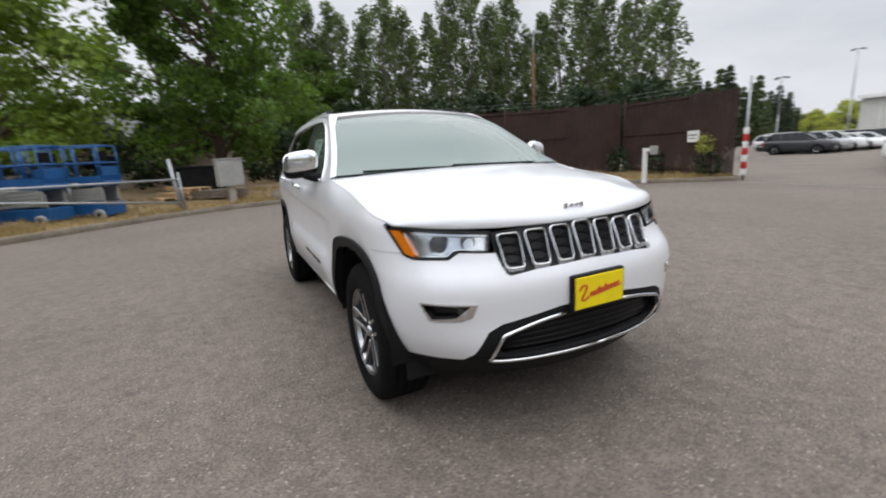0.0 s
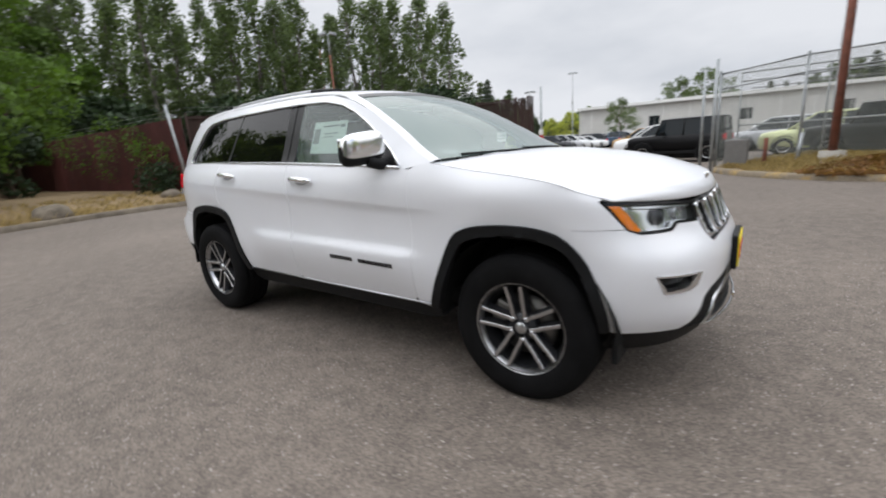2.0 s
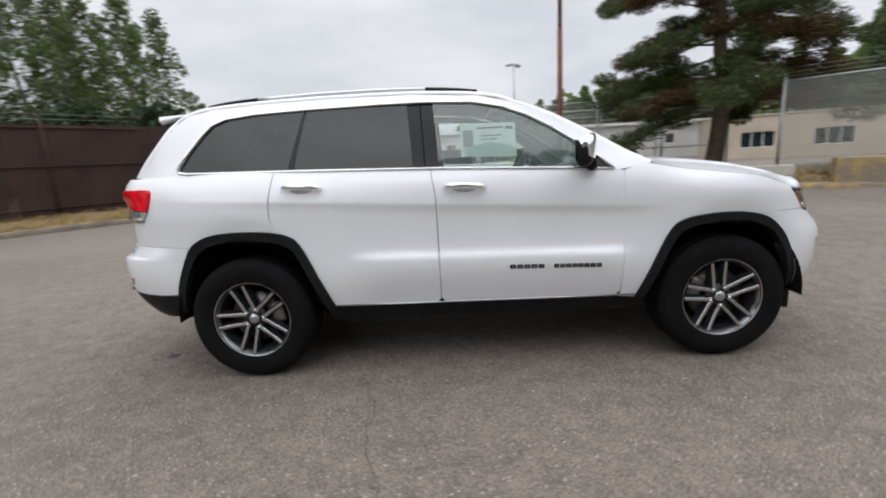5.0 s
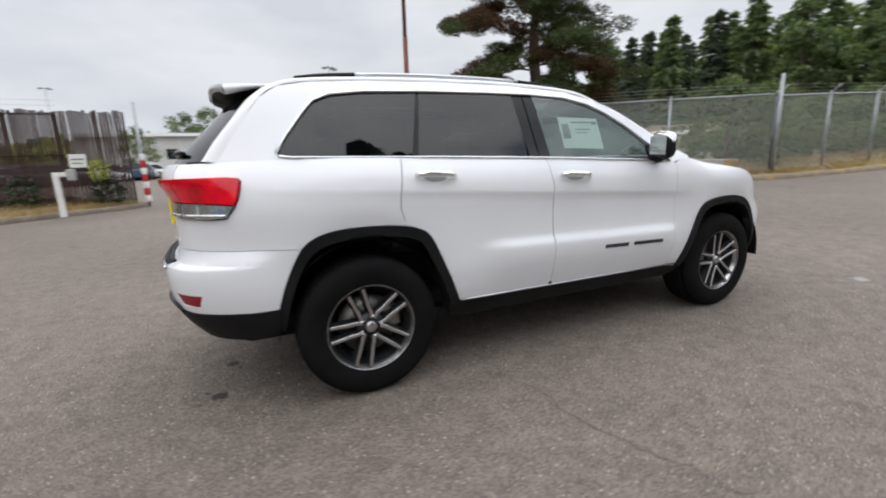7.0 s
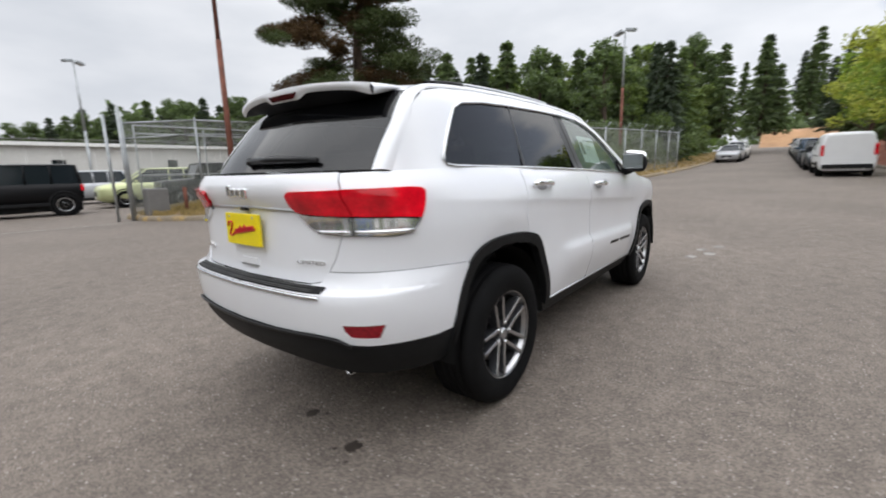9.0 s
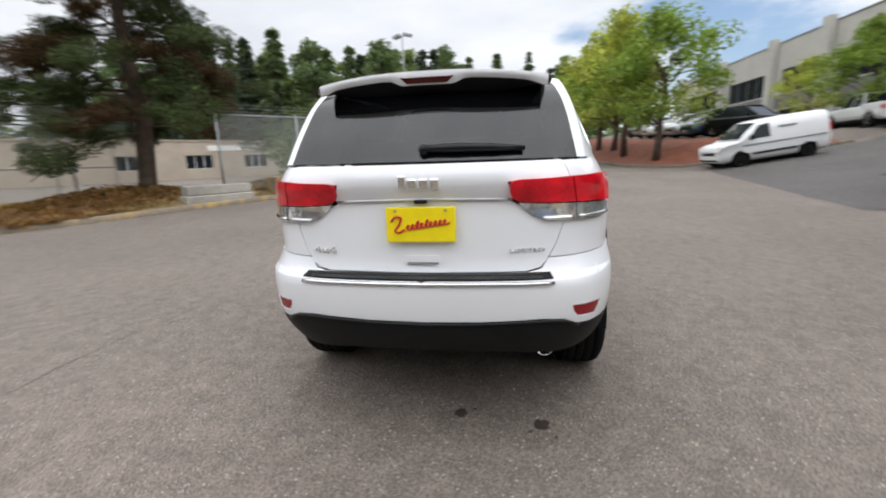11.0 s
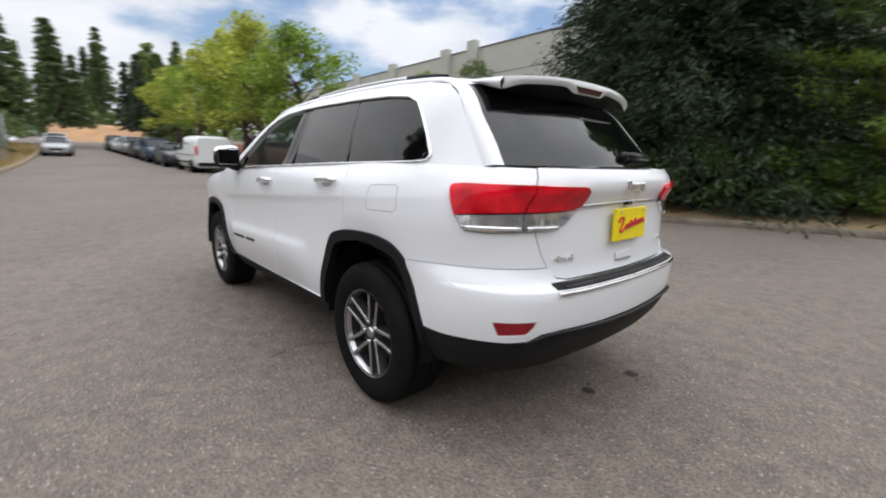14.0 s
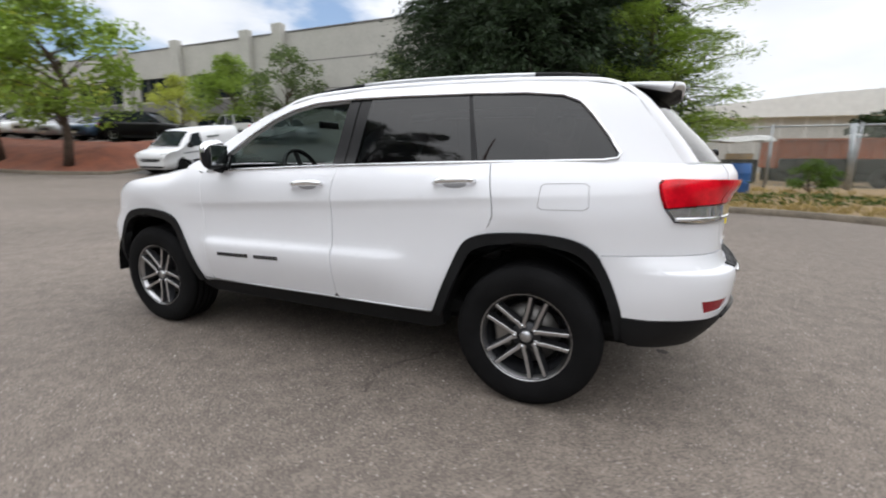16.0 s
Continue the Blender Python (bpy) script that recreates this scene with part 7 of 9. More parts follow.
# wooded slope beyond the road and the fence
wood = [conifer(71 + k, 17, 3.2, M_FIR if k == 0 else M_WOODS, "dark fir on the wooded slope", "fir", whorls=25, per=8, leaf=0.36, n=18, clear=0.06, droop=0.3) for k in range(2)]
leafy = [broadleaf(75 + k, 15, 3.2, 1.0, 0.22, M_WOODS_LIGHT if k else M_WOODS, "leafy tree on the wooded slope", clumps=50, each=120) for k in range(2)]
rng = random.Random(77)
first = set()
for row, (d, gain) in enumerate(((60, 0.5), (70, 2.5), (82, 5.0), (94, 7.0))):
    for k in range(25):
        az = -12 + 2.5 * k + rng.uniform(-1.2, 1.2) + 1.6 * (row % 2)
        if row == 0 and az < 14:
            continue
        x, y = polar(-3, -1, az, d * (1 + rng.uniform(-0.05, 0.05)))
        kind = rng.random()
        src = wood[0 if rng.random() < 0.35 else 1] if kind < (0.9 if 29 < az < 44 else 0.42 if az > 8 else 0.8) else leafy[rng.randrange(2)]
        s = rng.uniform(0.66, 1.05) * (0.72 if az > 45 else 0.98 if az > 26 else 0.98 if az > 8 else 0.72)
        z = ground_z(x, y) + gain - 0.3 if y < 8 else gain - 0.2
        if src.name not in first:
            first.add(src.name)
            place(src, x, y, z, rng.random() * 360, s)
        else:
            put_copy(src, x, y, z, rng.random() * 360, s)
# dark firs beside the road beyond the fence, below and behind the poplars and on the rise beyond the lot
rng = random.Random(78)
for k in range(16):
    x, y = 34.0 + 2.1 * k, 6.2 + rng.uniform(0, 5) + 0.05 * k
    put_copy(wood[k % 2] if k % 3 else leafy[k % 2], x, y, ground_z(x, y) - 0.2, rng.random() * 360, rng.uniform(0.42, 0.72))
for k in range(30):
    x, y = polar(3.0, -2.0, 127.5 + 1.65 * k + rng.uniform(-0.6, 0.6), 62 + rng.uniform(-2, 4))
    put_copy(wood[0], x, y, 0.0, rng.random() * 360, rng.uniform(0.40, 0.62))
for k in range(44):
    az = 110 + 0.36 * k + rng.uniform(-0.25, 0.25)
    x, y = polar(3.7, -1.5, az, 118 + rng.uniform(-6, 8))
    put_copy(wood[k % 2], x, y, 0.0, rng.random() * 360, (0.30 + 0.62 * ease(az, 111, 122)) * rng.uniform(0.80, 1.15))
for x, y, k in ((62.0, -7.8, 0.62), (66.5, -9.0, 0.70), (71.0, -10.4, 0.66), (58.0, -9.5, 0.60)):
    put_copy(wood[1], x, y, south_z(x, y) - 0.2, 40 * k, k)
# shrubs close behind the chain-link fence
fs = broadleaf(79, 3.4, 1.9, 0.2, 0.10, M_LEAF_POPLAR, "bushy green shrub behind the chain-link fence", clumps=40, each=120, name="shrub")
place(fs, 15.1, 8.0, 0.2)
for x, y, s, a in ((19.6, 7.5, 0.8, 60), (23.5, 7.4, 0.9, 140), (27.5, 7.6, 0.85, 220), (31.5, 7.0, 0.95, 20), (36, 6.6, 1.2, 80), (41, 7.5, 1.4, 190), (40, 13, 1.6, 10), (30, 15, 1.5, 120), (36, 10.5, 1.5, 33)):
    put_copy(fs, x, y, ground_z(x, y) - 0.1, a, s)
# small trees among the lot and far woods round the horizon
put_copy(oliv, -12.1, 53.5, 0.0, 30, 0.87)
put_copy(oliv, -10.3, 83.5, 0.0, 30, 1.57)
put_copy(oliv, -6.4, 84.5, 0.0, 140, 1.72)
put_copy(yellow, -24.3, 70.0, 0.0, 30, 0.92)
put_copy(yellow, -28.0, 71.5, 0.0, 170, 0.80)
for k in range(62):  # the wooded rise behind the long building
    az = 58 + 0.53 * k + rng.uniform(-0.4, 0.4)
    x, y = polar(0, -3, az, 104 + rng.uniform(-3, 14))
    put_copy(leafy[0] if k % 5 in (0, 2) else wood[k % 2], x, y, 0.0, rng.random() * 360, (1.0 - 0.52 * ease(az, 68, 92)) * rng.uniform(0.86, 1.14))
rng = random.Random(80)
far = []
for k in range(620):
    az = rng.uniform(0, 360)
    d = rng.uniform(150, 260)
    x, y = polar(0, 0, az, d)
    hgt = rng.uniform(6, 13) * (1.25 if az < 75 or az > 330 else 0.8)
    wrap = (az + 180) % 360 - 180
    base = 6.0 if -40 < wrap < 72 else max(0.0, 6.0 - 0.2 * (wrap - 72)) if wrap >= 72 else 0.0
    far.append(cards(clump(rng, (x, y, base + hgt * 0.5), hgt * 0.6, 60, 1.0), 1.7, rng, 1.0, 0.1))
ob = new("far_woods", leaf_mesh("far_woods", far))
ob.data.materials.append(M_WOODS)
tagged(ob, "distant dark-green woods along the horizon", "woods", kind="stuff")

# dry grass, ivy and bracken
def tufts(name, spots, blades, height, material, label, seed, wide=0.010, spread=0.16):
    rng = random.Random(seed)
    vs, fs = [], []
    for x, y, z in spots:
        for _ in range(blades):
            a, d = rng.random() * 2 * math.pi, spread * rng.random()
            bx, by, hh = x + d * math.cos(a), y + d * math.sin(a), height * (0.4 + 0.8 * rng.random())
            lx, ly = rng.gauss(0, 0.45) * hh, rng.gauss(0, 0.45) * hh
            c, s = math.cos(a * 3) * wide, math.sin(a * 3) * wide
            i = len(vs)
            vs += [(bx - c, by - s, z - 0.02), (bx + c, by + s, z - 0.02), (bx + lx * 0.5, by + ly * 0.5, z + hh * 0.7), (bx + lx, by + ly, z + hh)]
            fs += [(i, i + 1, i + 2), (i + 1, i + 3, i + 2)]
    me = bpy.data.meshes.new(name)
    me.from_pydata(vs, [], fs)
    me.materials.append(material)
    return tagged(new(name, me), label, "grass", kind="stuff")


rng = random.Random(90)
sp = []
for i in range(0, len(KERB_W) - 1):
    for _ in range(26):
        p = KERB_W[i] + (KERB_W[i + 1] - KERB_W[i]) * rng.random()
        t = KERB_W[i + 1] - KERB_W[i]
        n = np.array((-t[1], t[0])) / np.hypot(*t)
        d = 0.25 + 4.5 * rng.random() ** 1.5
        q = p + n * d
        if not (q[0] > -4.0 and q[1] < -6):
            sp.append((q[0], q[1], west_z(q[0], q[1])))
tufts("dry_grass_west", sp, 12, 0.13, M_STRAW, "tufts of dry straw-coloured grass on the verge", 91)
sp = []
for i in range(0, len(KERB_E) - 1):
    for _ in range(30):
        p = KERB_E[i] + (KERB_E[i + 1] - KERB_E[i]) * rng.random()
        t = KERB_E[i + 1] - KERB_E[i]
        n = np.array((-t[1], t[0])) / np.hypot(*t)
        d = 0.25 + 2.6 * rng.random()
        q = p + n * d
        sp.append((q[0], q[1], east_z(q[0], q[1])))
tufts("dry_grass_east", sp, 12, 0.15, M_STRAW, "dry grass on the planted island", 92)


def ground_cover(name, centre, rx, ry, n, leaf, material, label, seed, hfn, tall=0.25):
    rng = random.Random(seed)
    pts = []
    for _ in range(n):
        a, d = rng.random() * 2 * math.pi, rng.random() ** 0.5
        x, y = centre[0] + rx * d * math.cos(a), centre[1] + ry * d * math.sin(a)
        pts.append((x, y, hfn(x, y) + tall * rng.random() * (1.1 - d) + 0.02))
    me = leaf_mesh(name, [cards(pts, leaf, rng, 1.2)])
    me.materials.append(material)
    return tagged(new(name, me), label, "plants", kind="stuff")


ground_cover("ivy", (7.6, 10.9), 2.2, 1.1, 2000, 0.055, M_IVY, "low ivy under the pine", 93, east_z, 0.35)
ground_cover("bracken", (6.4, 10.7), 3.4, 1.5, 5600, 0.07, M_DRYLEAF, "brown dry bracken on the island", 94, east_z, 0.40)
ground_cover("bracken_east", (11.2, 8.0), 2.0, 1.2, 1500, 0.06, M_DRYLEAF, "brown dry bracken on the island", 95, east_z, 0.3)
ground_cover("weeds_south", (-5.8, -11.2), 2.6, 0.8, 750, 0.05, M_IVY, "low green weeds on the dry verge", 96, west_z, 0.22)
ground_cover("mulch_cover", (2.9, -10.2), 2.2, 1.3, 2600, 0.04, M_DRYLEAF, "brown bark litter under the conifers", 97, west_z, 0.04)

hedge = broadleaf(98, 4.2, 2.6, 0.2, 0.17, M_CEDAR, "dark dense bush below the poplars", clumps=42, each=75, name="bush")
rng = random.Random(99)
for k in range(19):
    az = 122 + 3.0 * k + rng.uniform(-1, 1)
    x, y = polar(3.0, -2.0, az, 40 + rng.uniform(-3, 4))
    if k == 0:
        place(hedge, x, y, 0.2)
    else:
        put_copy(hedge, x, y, 0.2, rng.random() * 360, rng.uniform(1.0, 1.5))
for x, y, k in ((-24, -3.5, 1.0), (-27, -8.5, 1.1), (-22, -11, 1.0), (-20, -16, 1.0), (-13, -24, 0.8), (-25, 1.6, 0.8)):
    put_copy(hedge, x, y, 0.2, 40 * k + x, k)

# ---- fences, poles and the things on the verges ----


def along(line, step):
    """Points at even steps along a line, with the heading at each."""
    pts = [np.array(p, float) for p in line]
    seg = [np.hypot(*(b - a)) for a, b in zip(pts, pts[1:])]
    total, out, d = sum(seg), [], 0.0
    while d <= total + 1e-6:
        r = d
        for k, l in enumerate(seg):
            if r <= l or k == len(seg) - 1:
                p = pts[k] + (pts[k + 1] - pts[k]) * min(1.0, r / l)
                t = (pts[k + 1] - pts[k]) / l
                out.append((p, t))
                break
            r -= l
        d += step
    return out


def net(parent, a, b, za, zb, h, name="mesh_panel"):
    """A panel of chain-link between two posts."""
    me = bpy.data.meshes.new(name)
    me.from_pydata([(*a, za), (*b, zb), (*b, zb + h), (*a, za + h)], [], [(0, 1, 2, 3)])
    lay = me.uv_layers.new(name="UVMap")
    w = math.dist(a, b) / 0.075
    for k, c in enumerate(((0, 0), (w, 0), (w, h / 0.075), (0, h / 0.075))):
        lay.data[k].uv = c
    me.materials.append(M_LINK)
    ob = new(name, me)
    ob.parent = parent
    ob.visible_shadow = False
    return ob


def chain_fence(name, posts, zfn, h, label, arms=True, mid_rail=False, wires=True, lift=0.0):
    f = thing(name, pose(0, 0, 0), label, "fence")
    for k, (x, y) in enumerate(posts):
        z = zfn(x, y)
        p = part("post", rod((x, y, z - 0.1), (x, y, z + h + 0.05), 0.038, sides=10), M_GALV, f)
        part("post_cap", lathe([(0.0, 0.05), (0.03, 0.04), (0.042, 0.0)], 10, m=pose(x, y, z + h + 0.05)), M_GALV, p)
        if arms:
            part("barb_arm", rod((x, y, z + h), (x + 0.10, y - 0.22, z + h + 0.30), 0.018, sides=6), M_GALV, p)
    for (ax, ay), (bx, by) in zip(posts, posts[1:]):
        za, zb = zfn(ax, ay), zfn(bx, by)
        part("top_rail", rod((ax, ay, za + h), (bx, by, zb + h), 0.026, sides=8), M_GALV, f)
        if mid_rail:
            part("mid_rail", rod((ax, ay, za + h * 0.84), (bx, by, zb + h * 0.84), 0.022, sides=8), M_GALV, f)
        net(f, (ax, ay), (bx, by), za + 0.04, zb + 0.04, h - 0.05)
        if wires:
            for k in (1, 2, 3):
                part("barbed_wire", rod((ax + 0.03 * k, ay - 0.07 * k, za + h + 0.1 * k), (bx + 0.03 * k, by - 0.07 * k, zb + h + 0.1 * k), 0.004, sides=4), M_GALV, f)
    return f


chain_fence("chain_fence", [(1.1, 13.5), (3.1, 13.35), (5.3, 13.2), (7.6, 13.0), (9.6, 12.4)], east_z, 2.75, "galvanised chain-link fence with top rails by the planted island", arms=False, mid_rail=True, wires=False)
chain_fence("chain_fence", [(8.75, 8.75), (10.55, 6.95), (13.6, 5.55)], east_z, 2.45, "galvanised chain-link fence with a bright top rail", arms=False)
chain_fence("chain_fence", [(13.6, 5.55), (16.2, 5.35), (18.8, 5.15), (21.4, 4.95), (24.0, 4.75), (26.6, 4.55), (29.2, 4.35), (31.6, 4.2)], east_z, 2.4, "chain-link fence with barbed-wire arms along the road")
corner = thing("corner_post", pose(13.6, 5.45, east_z(13.6, 5.45)), "tall galvanised corner post of the fence", "post")
part("post", rod((0, 0, -0.1), (0, 0, 3.05), 0.055, sides=12), M_GALV, corner)
gatep = thing("gate_post", pose(1.0, 13.35, 0.1), "galvanised sliding-gate post with a grey motor box", "post")
part("post", rod((0, 0, -0.1), (0, 0, 3.2), 0.05, sides=12), M_GALV, gatep)
part("second_post", rod((-0.32, 0.2, -0.1), (-0.32, 0.2, 3.0), 0.04, sides=12), M_GALV, gatep)
part("motor_box", box(0.35, -0.3, -0.05, 0.95, 0.15, 0.85, 0.05), M_TILTDARK, gatep)
# open sliding gate frame seen behind the fence
slide = thing("sliding_gate", pose(1.6, 14.2, 0.05), "open steel sliding-gate frame with chain-link", "gate")
for z in (0.2, 1.3, 2.6, 2.85):
    part("gate_rail", rod((0, 0, z), (8.2, -0.5, z), 0.025, sides=6), M_GALV, slide)
for k in range(5):
    part("gate_upright", rod((2.05 * k, -0.125 * k, 0.2), (2.05 * k, -0.125 * k, 2.85), 0.025, sides=6), M_GALV, slide)


def slat_fence(name, line, zfn, h, material, label, pitch, wide, jitter, seed, gap_low=0.0):
    rng = random.Random(seed)
    f = thing(name, pose(0, 0, 0), label, "fence")
    vs, fs = [], []
    for p, t in along(line, pitch):
        n = np.array((-t[1], t[0]))
        z = zfn(*p)
        w, d = wide * (0.9 + 0.2 * rng.random()) / 2, 0.012
        top = h + rng.gauss(0, jitter)
        lean = rng.gauss(0, 0.006)
        c = len(vs)
        for zz, ln in ((z - 0.03, 0), (z + top, lean)):
            for sx, sy in ((-w, -d), (w, -d), (w, d), (-w, d)):
                q = p + t * (sx + ln) + n * (sy + rng.gauss(0, 0.003))
                vs.append((q[0], q[1], zz))
        fs += [(c + a, c + b, c + b + 4, c + a + 4) for a, b in ((0, 1), (1, 2), (2, 3), (3, 0))] + [(c + 4, c + 5, c + 6, c + 7)]
    me = bpy.data.meshes.new("slats")
    me.from_pydata(vs, [], fs)
    me.materials.append(material)
    s = new("slats", me)
    s.parent = f
    s["kind"] = "stuff"
    for (p, t), (q, _) in zip(along(line, 2.6), along(line, 2.6)[1:]):
        n = np.array((-t[1], t[0])) * -0.05
        za, zb = zfn(*p), zfn(*q)
        part("post", rod((p[0] + n[0], p[1] + n[1], za - 0.1), (p[0] + n[0], p[1] + n[1], za + h + 0.1), 0.035, sides=8), M_BROWN, f)
        for k in (0.25, h * 0.55, h - 0.1):
            part("rail", rod((p[0] + n[0], p[1] + n[1], za + k), (q[0] + n[0], q[1] + n[1], zb + k), 0.022, sides=6), M_BROWN, f)
        for k in (0.15, 0.30):
            part("barbed_wire", rod((p[0], p[1], za + h + k), (q[0], q[1], zb + h + k), 0.005, sides=4), M_GALV, f)
    return f


FENCE_RED = [(-14.9, 4.9), (-22, 4.6), (-32, 4.0), (-48, 3.0)]
FENCE_DARK = [(-14.8, 5.1), (-13.9, 7.2), (-12.4, 9.6), (-11.0, 11.8), (-9.6, 13.6)]
FENCE_GATE = [(-9.5, 13.7), (-7.4, 13.9), (-5.25, 14.15)]
slat_fence("red_fence", FENCE_RED, west_z, 2.65, M_RUSTRED, "dark red painted slat fence with vines", 0.10, 0.096, 0.008, 1)
slat_fence("brown_fence", FENCE_DARK, west_z, 2.75, M_BROWN, "dark brown privacy-slat fence with barbed wire", 0.085, 0.080, 0.012, 2)
slat_fence("slatted_gate", FENCE_GATE, lambda x, y: 0.18, 2.85, M_BROWN, "dark brown slatted gate with ragged open slats", 0.095, 0.076, 0.03, 3)
corner_w = thing("fence_corner_post", pose(-14.7, 4.75, 0.2), "leaning grey steel corner post", "post")
part("post", rod((0, 0, -0.1), (-0.12, -0.28, 3.2), 0.05, sides=10), M_GALV, corner_w)
# vines on the fences
def vine(name, spots, material, label, seed, leaf=0.06):
    rng = random.Random(seed)
    pts = []
    for x, y, z, r, n in spots:
        pts += clump(rng, (x, y, z), r, n, 1.3)
    me = leaf_mesh(name, [cards(pts, leaf, rng)])
    me.materials.append(material)
    return tagged(new(name, me), label, "plants", kind="stuff")


vine("fence_vine", [(-17.5, 4.5, 1.7, 0.6, 260), (-18.2, 4.5, 2.4, 0.5, 220), (-20.5, 4.4, 2.7, 0.7, 300), (-21.5, 4.4, 1.5, 0.6, 240), (-24.5, 4.2, 2.2, 0.8, 300), (-26.5, 4.1, 2.9, 0.7, 260), (-16.2, 4.6, 1.8, 0.35, 110)], M_LEAF_DEEP, "green vine climbing the red fence", 5)
vine("fence_bramble", [(-15.7, 4.2, 0.75, 0.55, 500), (-16.6, 4.2, 0.7, 0.6, 480), (-15.2, 4.3, 1.0, 0.4, 260), (-14.3, 5.5, 0.9, 0.3, 120), (-8.0, 13.6, 0.6, 0.45, 240), (-9.4, 13.2, 0.7, 0.5, 260), (-6.0, 13.9, 0.5, 0.45, 300)], M_CEDAR, "dark bramble grown over the fence", 6, 0.07)

vine("fence_bush", [(-6.1, 13.75, 1.25, 0.3, 220)], M_LEAF_LIME, "yellow-green twigs at the slatted gate", 8, 0.05)

# striped post at the gate and the pole beside it
gpost = thing("striped_post", pose(-5.0, 14.2, 0.05), "red and white striped gate post with a tall pole", "post")
part("post", rod((0, 0, -0.05), (0, 0, 3.3), 0.045, sides=12), M_GALV, gpost)
for k in range(7):
    part("stripe", lathe([(0.085, 0.0), (0.088, 0.01), (0.088, 0.20), (0.085, 0.21)], 16, m=pose(0, 0, 0.12 + 0.225 * k)), M_SIGNRED if k % 2 else M_WHITE, gpost)
sgn = thing("gate_sign", pose(-6.6, 13.85, 1.55), "small white sign on the slatted gate", "sign")
part("board", box(-0.22, -0.02, -0.2, 0.22, 0.0, 0.2, 0.005), M_WHITE, sgn)
part("text_bar", box(-0.16, -0.024, 0.02, 0.16, -0.021, 0.07), M_INK, sgn)
part("text_bar", box(-0.16, -0.024, -0.09, 0.1, -0.021, -0.05), M_INK, sgn)
key = thing("keypad_post", pose(-6.35, 11.05, 0.18), "white gooseneck keypad post at the kerb", "post")
part("post", box(-0.06, -0.06, -0.08, 0.06, 0.06, 1.05, 0.012), M_WHITE, key)
part("arm", box(-0.05, -0.05, 0.94, 0.34, 0.05, 1.05, 0.012), M_WHITE, key)
part("keypad", box(0.24, -0.10, 0.84, 0.40, 0.10, 1.12, 0.02), M_BOXGREY, key, "grey keypad box")

# cluster mailbox and the stone beside it
mb = thing("mailbox", pose(-12.75, -1.3, 0.10, 0, 0, 12), "grey metal cluster mailbox on a concrete post", "mailbox")
part("post", box(-0.11, -0.11, -0.08, 0.11, 0.11, 0.72, 0.02), M_CONCRETE, mb)
part("cabinet", box(-0.22, -0.40, 0.62, 0.22, 0.40, 1.50, 0.02), M_BOXGREY, mb)
for r in range(4):
    for c in range(2):
        d = part("door", box(0.222, -0.37 + 0.38 * c, 0.68 + 0.20 * r, 0.232, -0.02 + 0.38 * c, 0.86 + 0.20 * r, 0.004), M_BOXGREY, mb)
        part("lock", rod((0.232, -0.06 + 0.38 * c, 0.77 + 0.2 * r), (0.242, -0.06 + 0.38 * c, 0.77 + 0.2 * r), 0.012, sides=8), M_SATIN, d)
part("roof", box(-0.25, -0.43, 1.502, 0.26, 0.43, 1.54, 0.015), M_BOXGREY, mb)


def boulder(name, m, size, seed, label, material=M_CONCRETE):
    rng = random.Random(seed)
    bm = bmesh.new()
    bmesh.ops.create_icosphere(bm, subdivisions=3, radius=1.0)
    for v in bm.verts:
        k = 1 + 0.22 * noise.noise(v.co * 1.4 + Vector((seed, 0, 0))) + 0.08 * noise.noise(v.co * 4)
        v.co = Vector((v.co.x * size[0] * k, v.co.y * size[1] * k, max(-0.35, v.co.z) * size[2] * k))
    ob = ob_from(name, bm, material, smooth=True)
    ob.matrix_world = m
    return tagged(ob, label, "rock")


boulder("rock", pose(-12.9, 0.35, 0.2), (0.32, 0.45, 0.30), 3, "rough grey-brown stone on the verge", M_KERB)
boulder("rock", pose(-14.6, 4.0, 0.28), (0.3, 0.35, 0.2), 4, "rough grey-brown stone on the verge", M_KERB)


